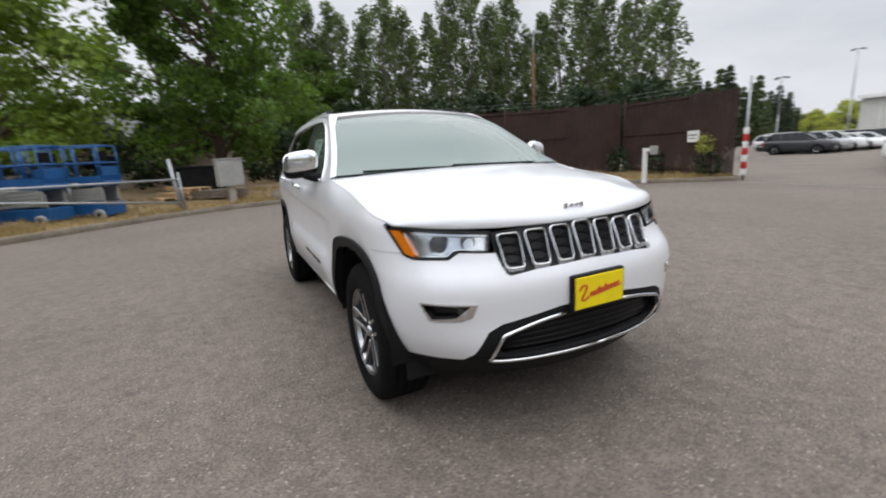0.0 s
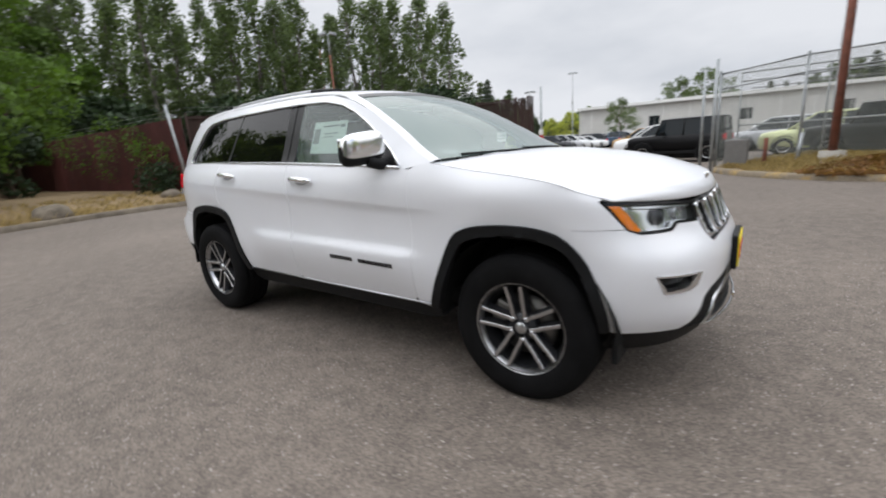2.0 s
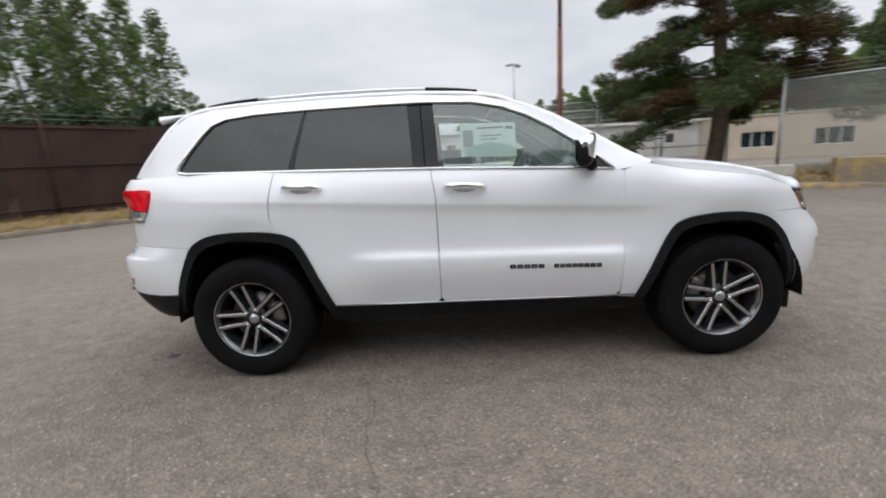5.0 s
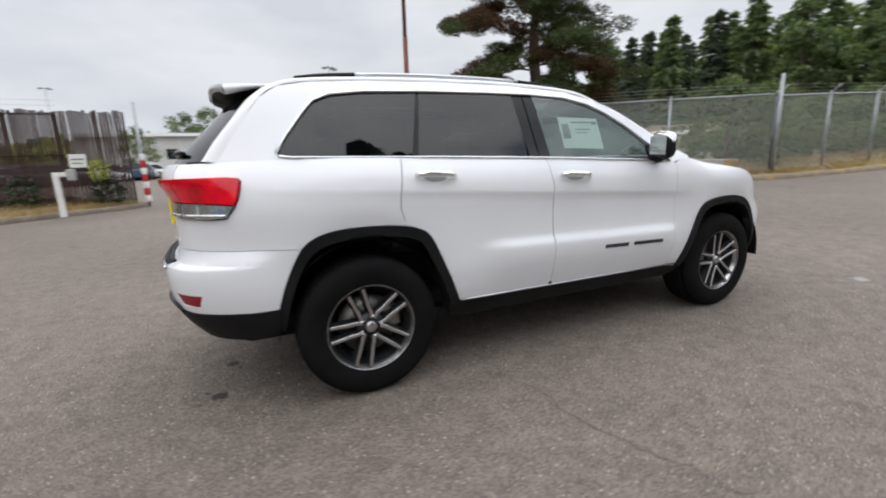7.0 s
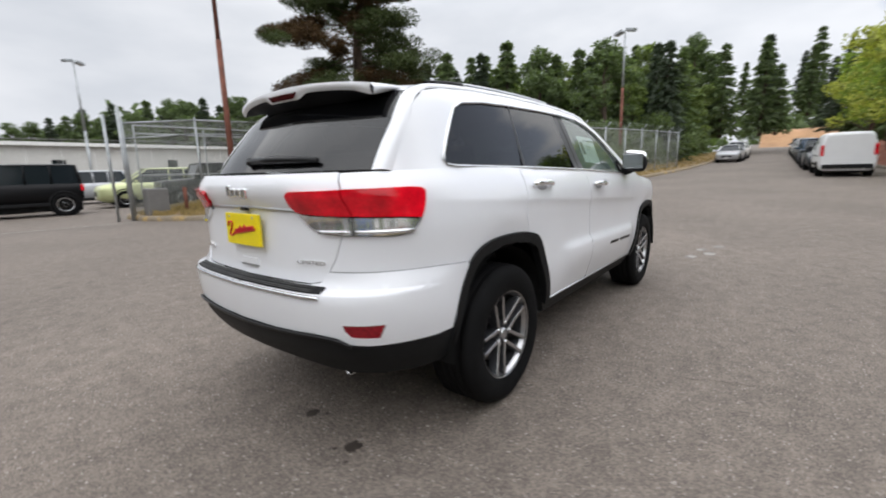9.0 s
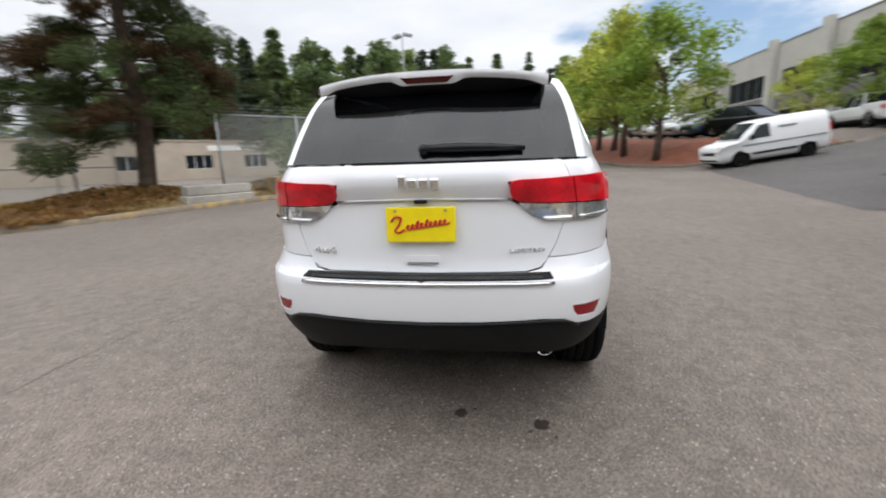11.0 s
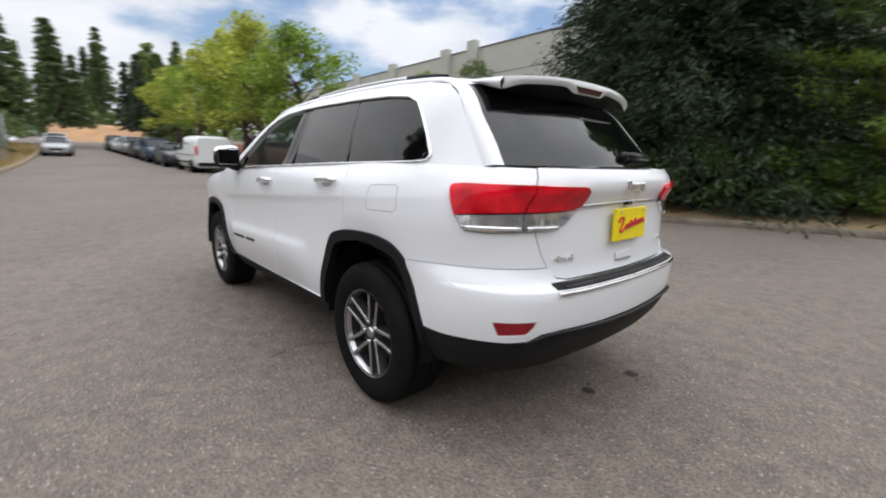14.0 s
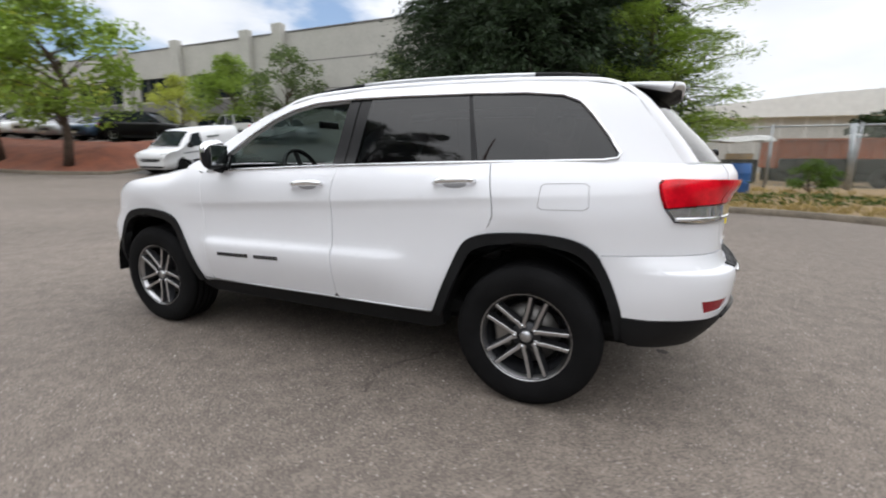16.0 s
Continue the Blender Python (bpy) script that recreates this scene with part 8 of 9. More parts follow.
# scissor lifts
def scissor_lift(m):
    t = thing("scissor_lift", m, "blue electric scissor lift with folded arms and guard rails", "lift", group="scissor lifts")
    part("chassis", box(-0.90, -0.36, 0.12, 0.90, 0.36, 0.46, 0.03), M_BLUE, t)
    part("pot_hole_guard", box(-0.55, -0.38, 0.05, 0.55, 0.38, 0.14, 0.01), M_DARK, t)
    for x in (-0.66, 0.66):
        for y in (-0.37, 0.37):
            w = part("wheel", lathe([(0.05, -0.06), (0.13, -0.06), (0.15, -0.045), (0.15, 0.045), (0.13, 0.06), (0.05, 0.06)], 20, m=pose(x, y, 0.15, 90), closed=True), M_BOXGREY, t)
            part("hub", lathe([(0.0, 0.065), (0.05, 0.06), (0.055, -0.065), (0.0, -0.07)], 12, m=pose(x, y, 0.15, 90)), M_DARK, w)
    for k in range(4):
        for y in (-0.30, 0.30):
            for sg in (1, -1):
                part("scissor_arm", box(-0.80, -0.03, -0.035, 0.80, 0.03, 0.035, 0.006, m=pose(0, y + 0.03 * sg, 0.55 + 0.09 * k, 0, 2.5 * sg, 0)), M_BOXGREY, t)
    part("platform", box(-0.92, -0.37, 0.93, 0.92, 0.37, 1.06, 0.015), M_BLUE, t)
    part("toe_board", box(-0.92, -0.375, 1.06, 0.92, -0.355, 1.20), M_BLUE, t)
    part("toe_board", box(-0.92, 0.355, 1.06, 0.92, 0.375, 1.20), M_BLUE, t)
    for y in (-0.36, 0.36):
        for z in (1.55, 2.0):
            part("guard_rail", rod((-0.9, y, z), (0.9, y, z), 0.022, sides=8), M_BLUE, t)
        for x in (-0.9, -0.3, 0.3, 0.9):
            part("rail_post", rod((x, y, 1.06), (x, y, 2.0), 0.02, sides=8), M_BLUE, t)
    for x in (-0.9, 0.9):
        for z in (1.55, 2.0):
            part("end_rail", rod((x, -0.36, z), (x, 0.36, z), 0.022, sides=8), M_BLUE, t)
        part("end_panel", box(x - 0.015, -0.3, 1.2, x + 0.015, 0.3, 1.45, 0.01), M_BLUE, t)
    part("control_box", box(0.72, -0.2, 1.6, 0.88, 0.05, 1.85, 0.02), M_DARK, t)
    part("ladder", box(-0.98, -0.18, 0.3, -0.93, 0.18, 0.9, 0.01), M_BLUE, t)
    part("decal", box(-0.3, -0.381, 0.94, 0.25, -0.3755, 1.04), M_WHITE, t)
    part("decal", box(-0.3, 0.3755, 0.94, 0.25, 0.381, 1.04), M_WHITE, t)
    return t


lift = scissor_lift(pose(-11.7, -5.1, 0.10, 0, 0, 66))
copy_thing(lift, pose(-11.2, -6.15, 0.10, 0, 0, 62))
copy_thing(lift, pose(-12.7, -6.5, 0.14, 0, 0, 70))
copy_thing(lift, pose(-10.6, -7.4, 0.10, 0, 0, 58))

# barrier gate of steel tube, pallets and timber beside the mailbox
bar = thing("tube_gate", pose(-11.6, -2.75, 0.12), "galvanised tube gate hung on a leaning post", "gate")
part("post", rod((0, 0, -0.1), (-0.15, -0.15, 1.55), 0.055, sides=10), M_GALV, bar)
part("second_post", rod((0.15, 0.12, -0.1), (0.05, 0.05, 1.15), 0.035, sides=8), M_GALV, bar)
tip = Vector((2.9, -5.0, 0.95))
for z0 in (0.25, 0.95):
    part("gate_tube", rod((0, 0, z0), (tip.x, tip.y, tip.z + (0.06 if z0 > 0.5 else -0.06)), 0.03, sides=8), M_GALV, bar)
part("gate_brace", rod((1.30, -2.25, 0.56), (1.30, -2.25, 0.94), 0.02, sides=6), M_GALV, bar)
for k in range(3):
    pl = thing("pallet", pose(-14.2 - 0.2 * k, -3.2 + 0.25 * k, 0.3 + 0.15 * k, 0, 4 if k == 2 else 0, 18 + 12 * k), "weathered timber pallet in a low stack", "pallet", group="stacked pallets")
    for j in range(7):
        part("deck_board", box(-0.6 + 0.18 * j, -0.5, 0.11, -0.49 + 0.18 * j, 0.5, 0.13, 0.003), M_TIMBER, pl)
    for y in (-0.47, -0.05, 0.37):
        part("stringer", box(-0.6, y, 0.015, 0.6, y + 0.09, 0.108, 0.004), M_TIMBER, pl)
pile = thing("dark_bin", pose(-15.3, -2.2, 0.3, 0, 0, 10), "dark steel bin behind the pallets", "bin")
part("body", prism([(-0.7, -0.9), (0.7, -0.9), (0.7, 0.9), (-0.7, 0.9)], 0.0, 1.1, 0.03), M_DARK, pile)
part("lid", box(-0.75, -0.95, 1.102, 0.75, 0.95, 1.16, 0.02), M_CLAD, pile)
lum = thing("timber_stack", pose(-14.1, -1.9, 0.3, 0, 0, 75), "stack of grey weathered boards", "timber")
for k in range(9):
    part("board", box(-1.1, -0.3 + 0.22 * (k % 3), 0.05 * (k // 3) * 2, 1.1, -0.10 + 0.22 * (k % 3), 0.05 * (k // 3) * 2 + 0.09, 0.006), M_KERB, lum)

# light poles
def head_pair(parent, x, z, turn=0.0, size=0.28):
    for s in (-1, 1):
        m = pose(x, 0, z, 0, 0, turn) @ pose(0.42 * s, 0, 0, 0, 14 * s, 0)
        h = part("lamp_head", box(-size, -size * 0.7, -0.09, size, size * 0.7, 0.09, 0.03, m=m), M_GALV, parent)
        part("lamp_lens", box(-size * 0.8, -size * 0.55, -0.115, size * 0.8, size * 0.55, -0.092, 0.01, m=m), M_LAMPGLASS, h)
    part("head_arm", rod((x - 0.42, 0, z), (x + 0.42, 0, z), 0.03), M_GALV, parent)


def light_pole(x, y, z0, h, label, low=M_GALV, split=0.5, r=0.09, heads=True, turn=0.0, name="light_pole"):
    t = thing(name, pose(x, y, z0, 0, 0, turn), label, "light pole")
    part("lower_pole", rod((0, 0, -0.1), (0, 0, h * split), r, r * 0.85, 12), low, t)
    part("upper_pole", rod((0, 0, h * split), (0, 0, h), r * 0.8, r * 0.5, 10), M_GALV, t)
    part("base", box(-0.25, -0.25, -0.1, 0.25, 0.25, 0.25, 0.03), M_CONCRETE, t)
    if heads:
        head_pair(t, 0, h)
    return t


light_pole(5.76, 37.1, 0, 9.2, "tall grey light pole with twin floodlights", turn=30)
light_pole(26.2, 6.6, ground_z(26.2, 6.6), 8.7, "light pole, rust-red below and grey above", M_RUST, 0.62, turn=70)
light_pole(-27.0, 22.8, 0.2, 10.6, "rust-red light pole with a floodlight", M_RUST, 0.85, turn=40)
light_pole(*polar(2.8, -2.5, 110.2, 75), 0, 11.2, "far light pole with twin lamps", turn=20)
light_pole(*polar(1.1, -3.3, 94.9, 78), 0, 9.5, "far light pole with twin lamps", turn=0)
light_pole(*polar(3.7, -1.5, 116.5, 60), 0, 7.5, "far light pole with a lamp behind the trees", turn=0)
rp = thing("rust_pole", pose(3.76, 12.5, 0.3), "tall rust-red steel pole on a concrete footing", "pole")
part("lower_pole", rod((0, 0, -0.1), (0, 0, 5.2), 0.095, 0.085, 14), M_RUST, rp)
part("upper_pole", rod((0, 0, 5.2), (0, 0, 13.5), 0.07, 0.05, 12), M_RUST, rp)
part("footing", lathe([(0.0, 0.25), (0.28, 0.24), (0.30, -0.1)], 18), M_CONCRETE, rp)
up = thing("utility_pole", pose(-44, 36, 0.2), "thin wooden utility pole among the poplars", "pole")
part("pole", rod((0, 0, -0.2), (0, 0, 14.5), 0.16, 0.11, 10), M_RUST, up)
part("crossarm", box(-1.1, -0.06, 13.4, 1.1, 0.06, 13.55, 0.01), M_TIMBER, up)
bol = thing("small_bollard", pose(2.35, 12.9, 0.2), "short rusty bollard at the fence", "bollard")
part("post", rod((0, 0, -0.1), (0, 0, 0.75), 0.055, sides=12), M_RUST, bol)
bol2 = thing("small_bollard", pose(3.05, 12.7, 0.2), "short grey bollard at the fence", "bollard")
part("post", rod((0, 0, -0.1), (0.08, 0, 0.85), 0.05, sides=12), M_GALV, bol2)

# concrete blocks at the fence, some painted yellow
def block(x, y, z, l, w, h, turn, material, label, name="concrete_block"):
    t = thing(name, pose(x, y, z, 0, 0, turn), label, "block")
    part("body", box(-l / 2, -w / 2, 0, l / 2, w / 2, h, 0.03, segments=3), material, t)
    part("lifting_groove", box(-l * 0.3, -0.05, h, l * 0.3, 0.05, h + 0.012, 0.004), M_CONCRETE, t)
    return t


for x, y, l, h, turn, mt, lb in ((7.55, 8.15, 1.9, 0.26, -33, M_CONCRETE, "low grey concrete slab on the island"), (7.7, 8.25, 1.8, 0.5, -33, M_CONCRETE, "long grey concrete block on a slab"),
                                 (9.35, 6.95, 0.95, 0.62, -30, M_KERBY, "weathered yellow-painted concrete block"), (10.15, 6.5, 0.8, 0.60, -28, M_KERBY, "weathered yellow-painted concrete block"),
                                 (11.1, 6.05, 0.9, 0.66, -24, M_CONCRETE, "pale concrete block with yellow paint"), (11.75, 5.85, 0.55, 0.62, -24, M_KERBY, "yellow-painted concrete end block by the fence")):
    block(x, y, east_z(x, y) - 0.06 + (0.26 if h == 0.5 else 0), l, 0.6, h if h != 0.5 else 0.26, turn, mt, lb)

# beyond the southern verge: barrel, container, posts, small cabinet
drum = thing("barrel", pose(-4.95, -12.9, west_z(-4.95, -12.9) - 0.03), "blue plastic barrel on the verge", "barrel")
part("body", lathe([(0.0, 0.0), (0.26, 0.0), (0.285, 0.06), (0.29, 0.28), (0.298, 0.30), (0.29, 0.32), (0.29, 0.58), (0.298, 0.60), (0.29, 0.62), (0.275, 0.84), (0.25, 0.88), (0.0, 0.87)], 28), M_BARREL, drum)
part("rim", lathe([(0.262, 0.875), (0.272, 0.88), (0.272, 0.90), (0.255, 0.905)], 28), M_BARREL, drum)
cab = thing("utility_box", pose(-3.55, -12.3, west_z(-3.55, -12.3) - 0.03, 0, 0, 8), "small pale utility box among weeds", "box")
part("body", box(-0.13, -0.10, 0, 0.13, 0.10, 0.62, 0.02), M_BOXGREY, cab)
part("lid", box(-0.14, -0.11, 0.62, 0.14, 0.11, 0.68, 0.02), M_BOXGREY, cab)
cont = thing("container", pose(-11.1, -22.5, 0.62, 0, 0, 4), "orange-brown ribbed steel container on dark skids", "container")
part("shell", box(-4.5, -1.2, 0.3, 3.4, 1.2, 1.5, 0.03), M_CONTAINER, cont)
for k in range(15):
    part("rib", box(-4.4 + 0.54 * k, 1.2, 0.35, -4.28 + 0.54 * k, 1.26, 1.46, 0.01), M_CONTAINER, cont)
part("top_rail", box(-4.55, 1.18, 1.5, 3.45, 1.28, 1.6, 0.015), M_CONTAINER, cont)
for x in (-3.5, 2.4):
    part("skid", box(x, -1.1, -0.65, x + 0.5, 1.1, 0.3, 0.02), M_DARK, cont)
# added dark panel in place of the shade beneath the container
part("shadow_frame", box(-4.4, -0.9, -0.6, 3.3, -0.8, 0.3), M_DARK, cont)
sf = [( -14.5, -15.4), (-11.6, -15.6), (-8.6, -15.6), (-6.3, -15.9), (-4.4, -16.6), (-2.4, -17.0)]
chain_fence("chain_fence", sf, west_z, 2.1, "weathered chain-link fence behind the southern verge", arms=False, wires=False)
big = thing("fence_strut", pose(-8.45, -15.3, 0.3), "thick leaning grey steel post", "post")
part("post", rod((0, 0, -0.1), (0.15, 0.0, 2.15), 0.085, sides=12), M_GALV, big)
tarp = thing("white_canopy", pose(-5.6, -20.0, 0.3), "white canvas canopy over dark clutter", "canopy")
part("cover", grid(6, 4, lambda a, b: Vector((-1.6 + 2.6 * a, -1 + 2 * b, 1.75 + 0.25 * math.sin(math.pi * b) + 0.04 * math.sin(9 * a)))), M_BOXGREY, tarp, smooth=True)
for x in (-1.5, 0.9):
    for y in (-0.9, 0.9):
        part("leg", rod((x, y, -0.1), (x, y, 1.78), 0.03), M_GALV, tarp)
part("crate", box(-1.2, -0.6, -0.1, 0.4, 0.5, 1.0, 0.02), M_DARK, tarp)
part("box", box(-1.0, 0.3, 1.0, 0.0, 0.6, 1.25, 0.02), M_TIMBER, tarp)
sk = thing("dark_trailer", pose(-9.6, -18.2, 0.3, 0, 0, 5), "dark trailer behind the fence", "trailer")
part("bed", box(-2.6, -0.8, 0.5, 2.2, 0.8, 1.05, 0.04), M_DARK, sk)
part("tyre", lathe([(0.1, -0.1), (0.33, -0.1), (0.36, 0.0), (0.33, 0.1), (0.1, 0.1)], 20, m=pose(-0.4, 0.85, 0.36, 90), closed=True), M_TYRE, sk)

# earth bank at the road's far end
bank = bmesh.new()
grid(8, 24, lambda a, b: Vector((108 + 14 * a, -14 + 17 * b, ground_z(108, 0) + 3.9 * ease(a, 0, 0.7) + 0.35 * noise.noise(Vector((b * 9, a * 4, 0))))), bm=bank)
M_EARTH = surface("orange_bare_earth", (0.36, 0.21, 0.11), rough=0.95, vary=0.2, scale=0.25, fine=0.15, fine_scale=3)
tagged(ob_from("earth_bank", bank, M_EARTH), "bank of bare orange earth at the road's end", "ground", kind="structure")

# ---- parked vehicles ----
CAR_PAINT = {}


def paint(name, color, metal=0.2):
    if name not in CAR_PAINT:
        CAR_PAINT[name] = surface(name, color, rough=0.3, metal=metal, coat=0.2 if max(color) > 0.05 else 0.04, fine=0.02, fine_scale=3, spec=0.35 if max(color) > 0.05 else 0.2)
    return CAR_PAINT[name]


KINDS = {
    # length, width, stations (x, low, belt, belt half-width), cabin (x at belt front, roof front, roof rear, belt rear), roof height, wheel radius, axles
    "suv": dict(l=4.6, w=0.93, nose=[(2.30, 0.42, 0.74, 0.66), (2.20, 0.30, 0.90, 0.80), (1.85, 0.24, 0.99, 0.90), (1.2, 0.22, 1.05, 0.93), (0.0, 0.22, 1.07, 0.93), (-1.5, 0.22, 1.10, 0.92), (-2.05, 0.26, 1.10, 0.87), (-2.26, 0.40, 1.02, 0.76)], cabin=(1.28, 0.42, -1.70, -2.14), roof=1.68, rw=0.68, r=0.37, ax=1.36),
    "boxy": dict(l=4.1, w=0.90, nose=[(2.0, 0.55, 0.95, 0.60), (1.92, 0.50, 1.08, 0.72), (1.05, 0.42, 1.14, 0.80), (0.74, 0.40, 1.16, 0.84), (0.0, 0.40, 1.16, 0.86), (-1.4, 0.40, 1.16, 0.86), (-1.78, 0.45, 1.16, 0.84), (-1.85, 0.5, 1.12, 0.82)], cabin=(0.79, 0.54, -1.72, -1.80), roof=1.82, rw=0.76, r=0.40, ax=1.28),
    "sedan": dict(l=4.8, w=0.92, nose=[(2.4, 0.35, 0.62, 0.70), (2.25, 0.24, 0.78, 0.84), (1.6, 0.20, 0.88, 0.90), (0.9, 0.20, 0.95, 0.92), (0.0, 0.20, 0.97, 0.92), (-1.2, 0.20, 1.0, 0.92), (-2.0, 0.24, 1.0, 0.88), (-2.38, 0.38, 0.92, 0.76)], cabin=(1.15, 0.35, -0.95, -1.75), roof=1.44, rw=0.64, r=0.33, ax=1.40),
    "van": dict(l=4.8, w=0.92, nose=[(2.40, 0.40, 0.72, 0.70), (2.30, 0.26, 0.95, 0.82), (1.9, 0.22, 1.06, 0.90), (1.2, 0.22, 1.12, 0.92), (0.2, 0.22, 1.14, 0.92), (-1.4, 0.22, 1.14, 0.92), (-2.2, 0.24, 1.14, 0.90), (-2.40, 0.36, 1.12, 0.86)], cabin=(1.55, 0.75, -2.30, -2.38), roof=1.84, rw=0.80, r=0.33, ax=1.48),
    "pickup": dict(l=5.6, w=0.96, nose=[(2.8, 0.50, 0.85, 0.78), (2.7, 0.40, 1.02, 0.88), (2.0, 0.36, 1.12, 0.94), (1.0, 0.35, 1.16, 0.96), (0.0, 0.35, 1.16, 0.96), (-1.0, 0.35, 1.14, 0.96), (-2.6, 0.38, 1.12, 0.94), (-2.75, 0.45, 1.10, 0.92)], cabin=(1.20, 0.62, -0.75, -0.95), roof=1.84, rw=0.76, r=0.40, ax=1.75),
    "truck": dict(l=7.5, w=1.10, nose=[(3.7, 0.50, 1.0, 0.95), (3.65, 0.45, 1.3, 1.02), (3.2, 0.45, 1.4, 1.06), (2.4, 0.45, 1.4, 1.08), (1.0, 0.5, 0.8, 1.0), (-1.6, 0.5, 0.8, 1.0), (-3.5, 0.5, 0.8, 1.0), (-3.7, 0.5, 0.8, 1.0)], cabin=(3.5, 3.1, 1.75, 1.7), roof=2.4, rw=0.95, r=0.45, ax=2.3),
}


def on_ground(x, y, turn):
    """A pose that stands on the sloping ground with the car's pitch and roll."""
    c, s = math.cos(radians(turn)), math.sin(radians(turn))
    zf, zb = ground_z(x + 1.4 * c, y + 1.4 * s), ground_z(x - 1.4 * c, y - 1.4 * s)
    zl, zr = ground_z(x - 0.8 * s, y + 0.8 * c), ground_z(x + 0.8 * s, y - 0.8 * c)
    return pose(x, y, (zf + zb + zl + zr) / 4 + 0.004, math.degrees(math.atan2(zl - zr, 1.6)), math.degrees(math.atan2(zb - zf, 2.8)), turn)



def parked(kind, name, color_name, color, label, x, y, turn, z=None, group="", metal=0.2, extras=None):
    k = KINDS[kind]
    t = thing(name, on_ground(x, y, turn) if z is None else pose(x, y, z, 0, 0, turn), label, "car" if kind != "truck" else "truck", group=group)
    m = paint(color_name, color, metal)
    st = k["nose"]
    bm = bmesh.new()
    rings = []
    line = curve_points(st, 3)
    for px, lo, belt, hw in line:
        sec = [(0.80 * hw, lo), (0.97 * hw, lo + 0.12), (hw, lo + (belt - lo) * 0.45), (0.985 * hw, lo + (belt - lo) * 0.78), (0.93 * hw, belt - 0.02), (0.80 * hw, belt + 0.015), (0.4 * hw, belt + 0.035)]
        rings.append([bm.verts.new((px, a, b)) for a, b in sec] + [bm.verts.new((px, -a, b)) for a, b in sec[::-1]])
    n = len(rings[0])
    for a, b in zip(rings, rings[1:]):
        for j in range(n):
            bm.faces.new((a[j], a[(j + 1) % n], b[(j + 1) % n], b[j])).smooth = True
    bm.faces.new(rings[0])
    bm.faces.new(rings[-1][::-1])
    bmesh.ops.recalc_face_normals(bm, faces=bm.faces[:])
    part("body", bm, m, t)
    c0, c1, c2, c3 = k["cabin"]
    hwb, hwr, zr = st[4][3] * 0.93, k["rw"], k["roof"]
    zb = (st[3][2] if kind != "truck" else 1.38) - 0.02
    lo = [(c0, hwb * 0.92), (c1 - 0.12, hwb), ((c1 + c2) / 2, hwb), (c2 + 0.1, hwb), (c3, hwb * 0.90)]
    hi = [(c1, hwr * 0.93), (c1 - 0.18, hwr), ((c1 + c2) / 2, hwr), (c2 + 0.12, hwr), (c2, hwr * 0.92)]
    gl = bmesh.new()
    bot = [gl.verts.new((a, b, zb)) for a, b in lo] + [gl.verts.new((a, -b, zb)) for a, b in lo[::-1]]
    top = [gl.verts.new((a, b, zr - 0.05)) for a, b in hi] + [gl.verts.new((a, -b, zr - 0.05)) for a, b in hi[::-1]]
    for j in range(10):
        gl.faces.new((bot[j], bot[(j + 1) % 10], top[(j + 1) % 10], top[j]))
    bmesh.ops.recalc_face_normals(gl, faces=gl.faces[:])
    part("glasshouse", gl, M_WINDOW, t, "dark car windows")
    rf = bmesh.new()
    grid(8, 8, lambda a, b: Vector((c1 + 0.03 + (c2 - c1 - 0.06) * a, (hwr + 0.008) * (2 * b - 1) * (1 - 0.06 * (2 * a - 1) ** 4), zr - 0.055 + 0.055 * (1 - (2 * b - 1) ** 4) * (1 - 0.5 * (2 * a - 1) ** 4))), bm=rf)
    part("roof", thick(rf, 0.03), m, t, smooth=True)
    for s in (1, -1):
        posts = [((lo[0], hi[0]), 0.045), ((lo[4], hi[4]), 0.07 if kind != "boxy" else 0.05)]
        mids = [0.48] if kind in ("sedan", "pickup") else [0.36, 0.70]
        for q in mids:
            xa, xb = lo[1][0] + (lo[3][0] - lo[1][0]) * q, hi[1][0] + (hi[3][0] - hi[1][0]) * q
            posts.append((((xa, hwb), (xb, hwr)), 0.03))
        for ((ax, ay), (bx, by)), r in posts:
            part("pillar", rod((ax, s * ay, zb), (bx, s * by, zr - 0.05), r, r * 0.85, 6), m, t)
        part("side_mirror", box(-0.07, -0.10, -0.07, 0.07, 0.10, 0.07, 0.03, m=pose(c0 - 0.35, s * (hwb + 0.16), zb + 0.08)), m, t)
        part("sill", box(-k["ax"] + 0.4, s * k["w"] * 0.985 - 0.02, st[4][1] - 0.02, k["ax"] - 0.4, s * k["w"] * 0.985 + 0.02, st[4][1] + 0.09, 0.01), M_CLAD, t)
        hx = st[1][0] + 0.02
        part("headlamp", box(-0.06, -0.16, -0.07, 0.05, 0.16, 0.07, 0.025, m=pose(hx - 0.03, s * (st[1][3] - 0.20), st[1][2] - 0.10)), M_LENS if kind == "none" else M_LAMPGLASS, t)
        rx = st[-1][0] + 0.05
        part("tail_lamp", box(-0.05, -0.09, -0.12, 0.05, 0.09, 0.12, 0.02, m=pose(rx - 0.03, s * (st[-1][3] - 0.06), st[-1][2] - 0.14)), M_RED, t)
        for ax in (k["ax"], -k["ax"]):
            r = k["r"]
            part("arch_trim", lathe([(r + 0.02, 0.0), (r + 0.07, 0.0), (r + 0.06, 0.03), (r + 0.03, 0.03)], 22, m=pose(ax, s * (k["w"] * 0.965), r + 0.02, -90 * s), closed=True), M_CLAD, t)
            part("arch_void", lathe([(0.0, 0.0), (r + 0.035, 0.0), (r + 0.035, -0.25)], 20, m=pose(ax, s * (k["w"] * 0.972), r + 0.02, -90 * s)), M_DARK, t)
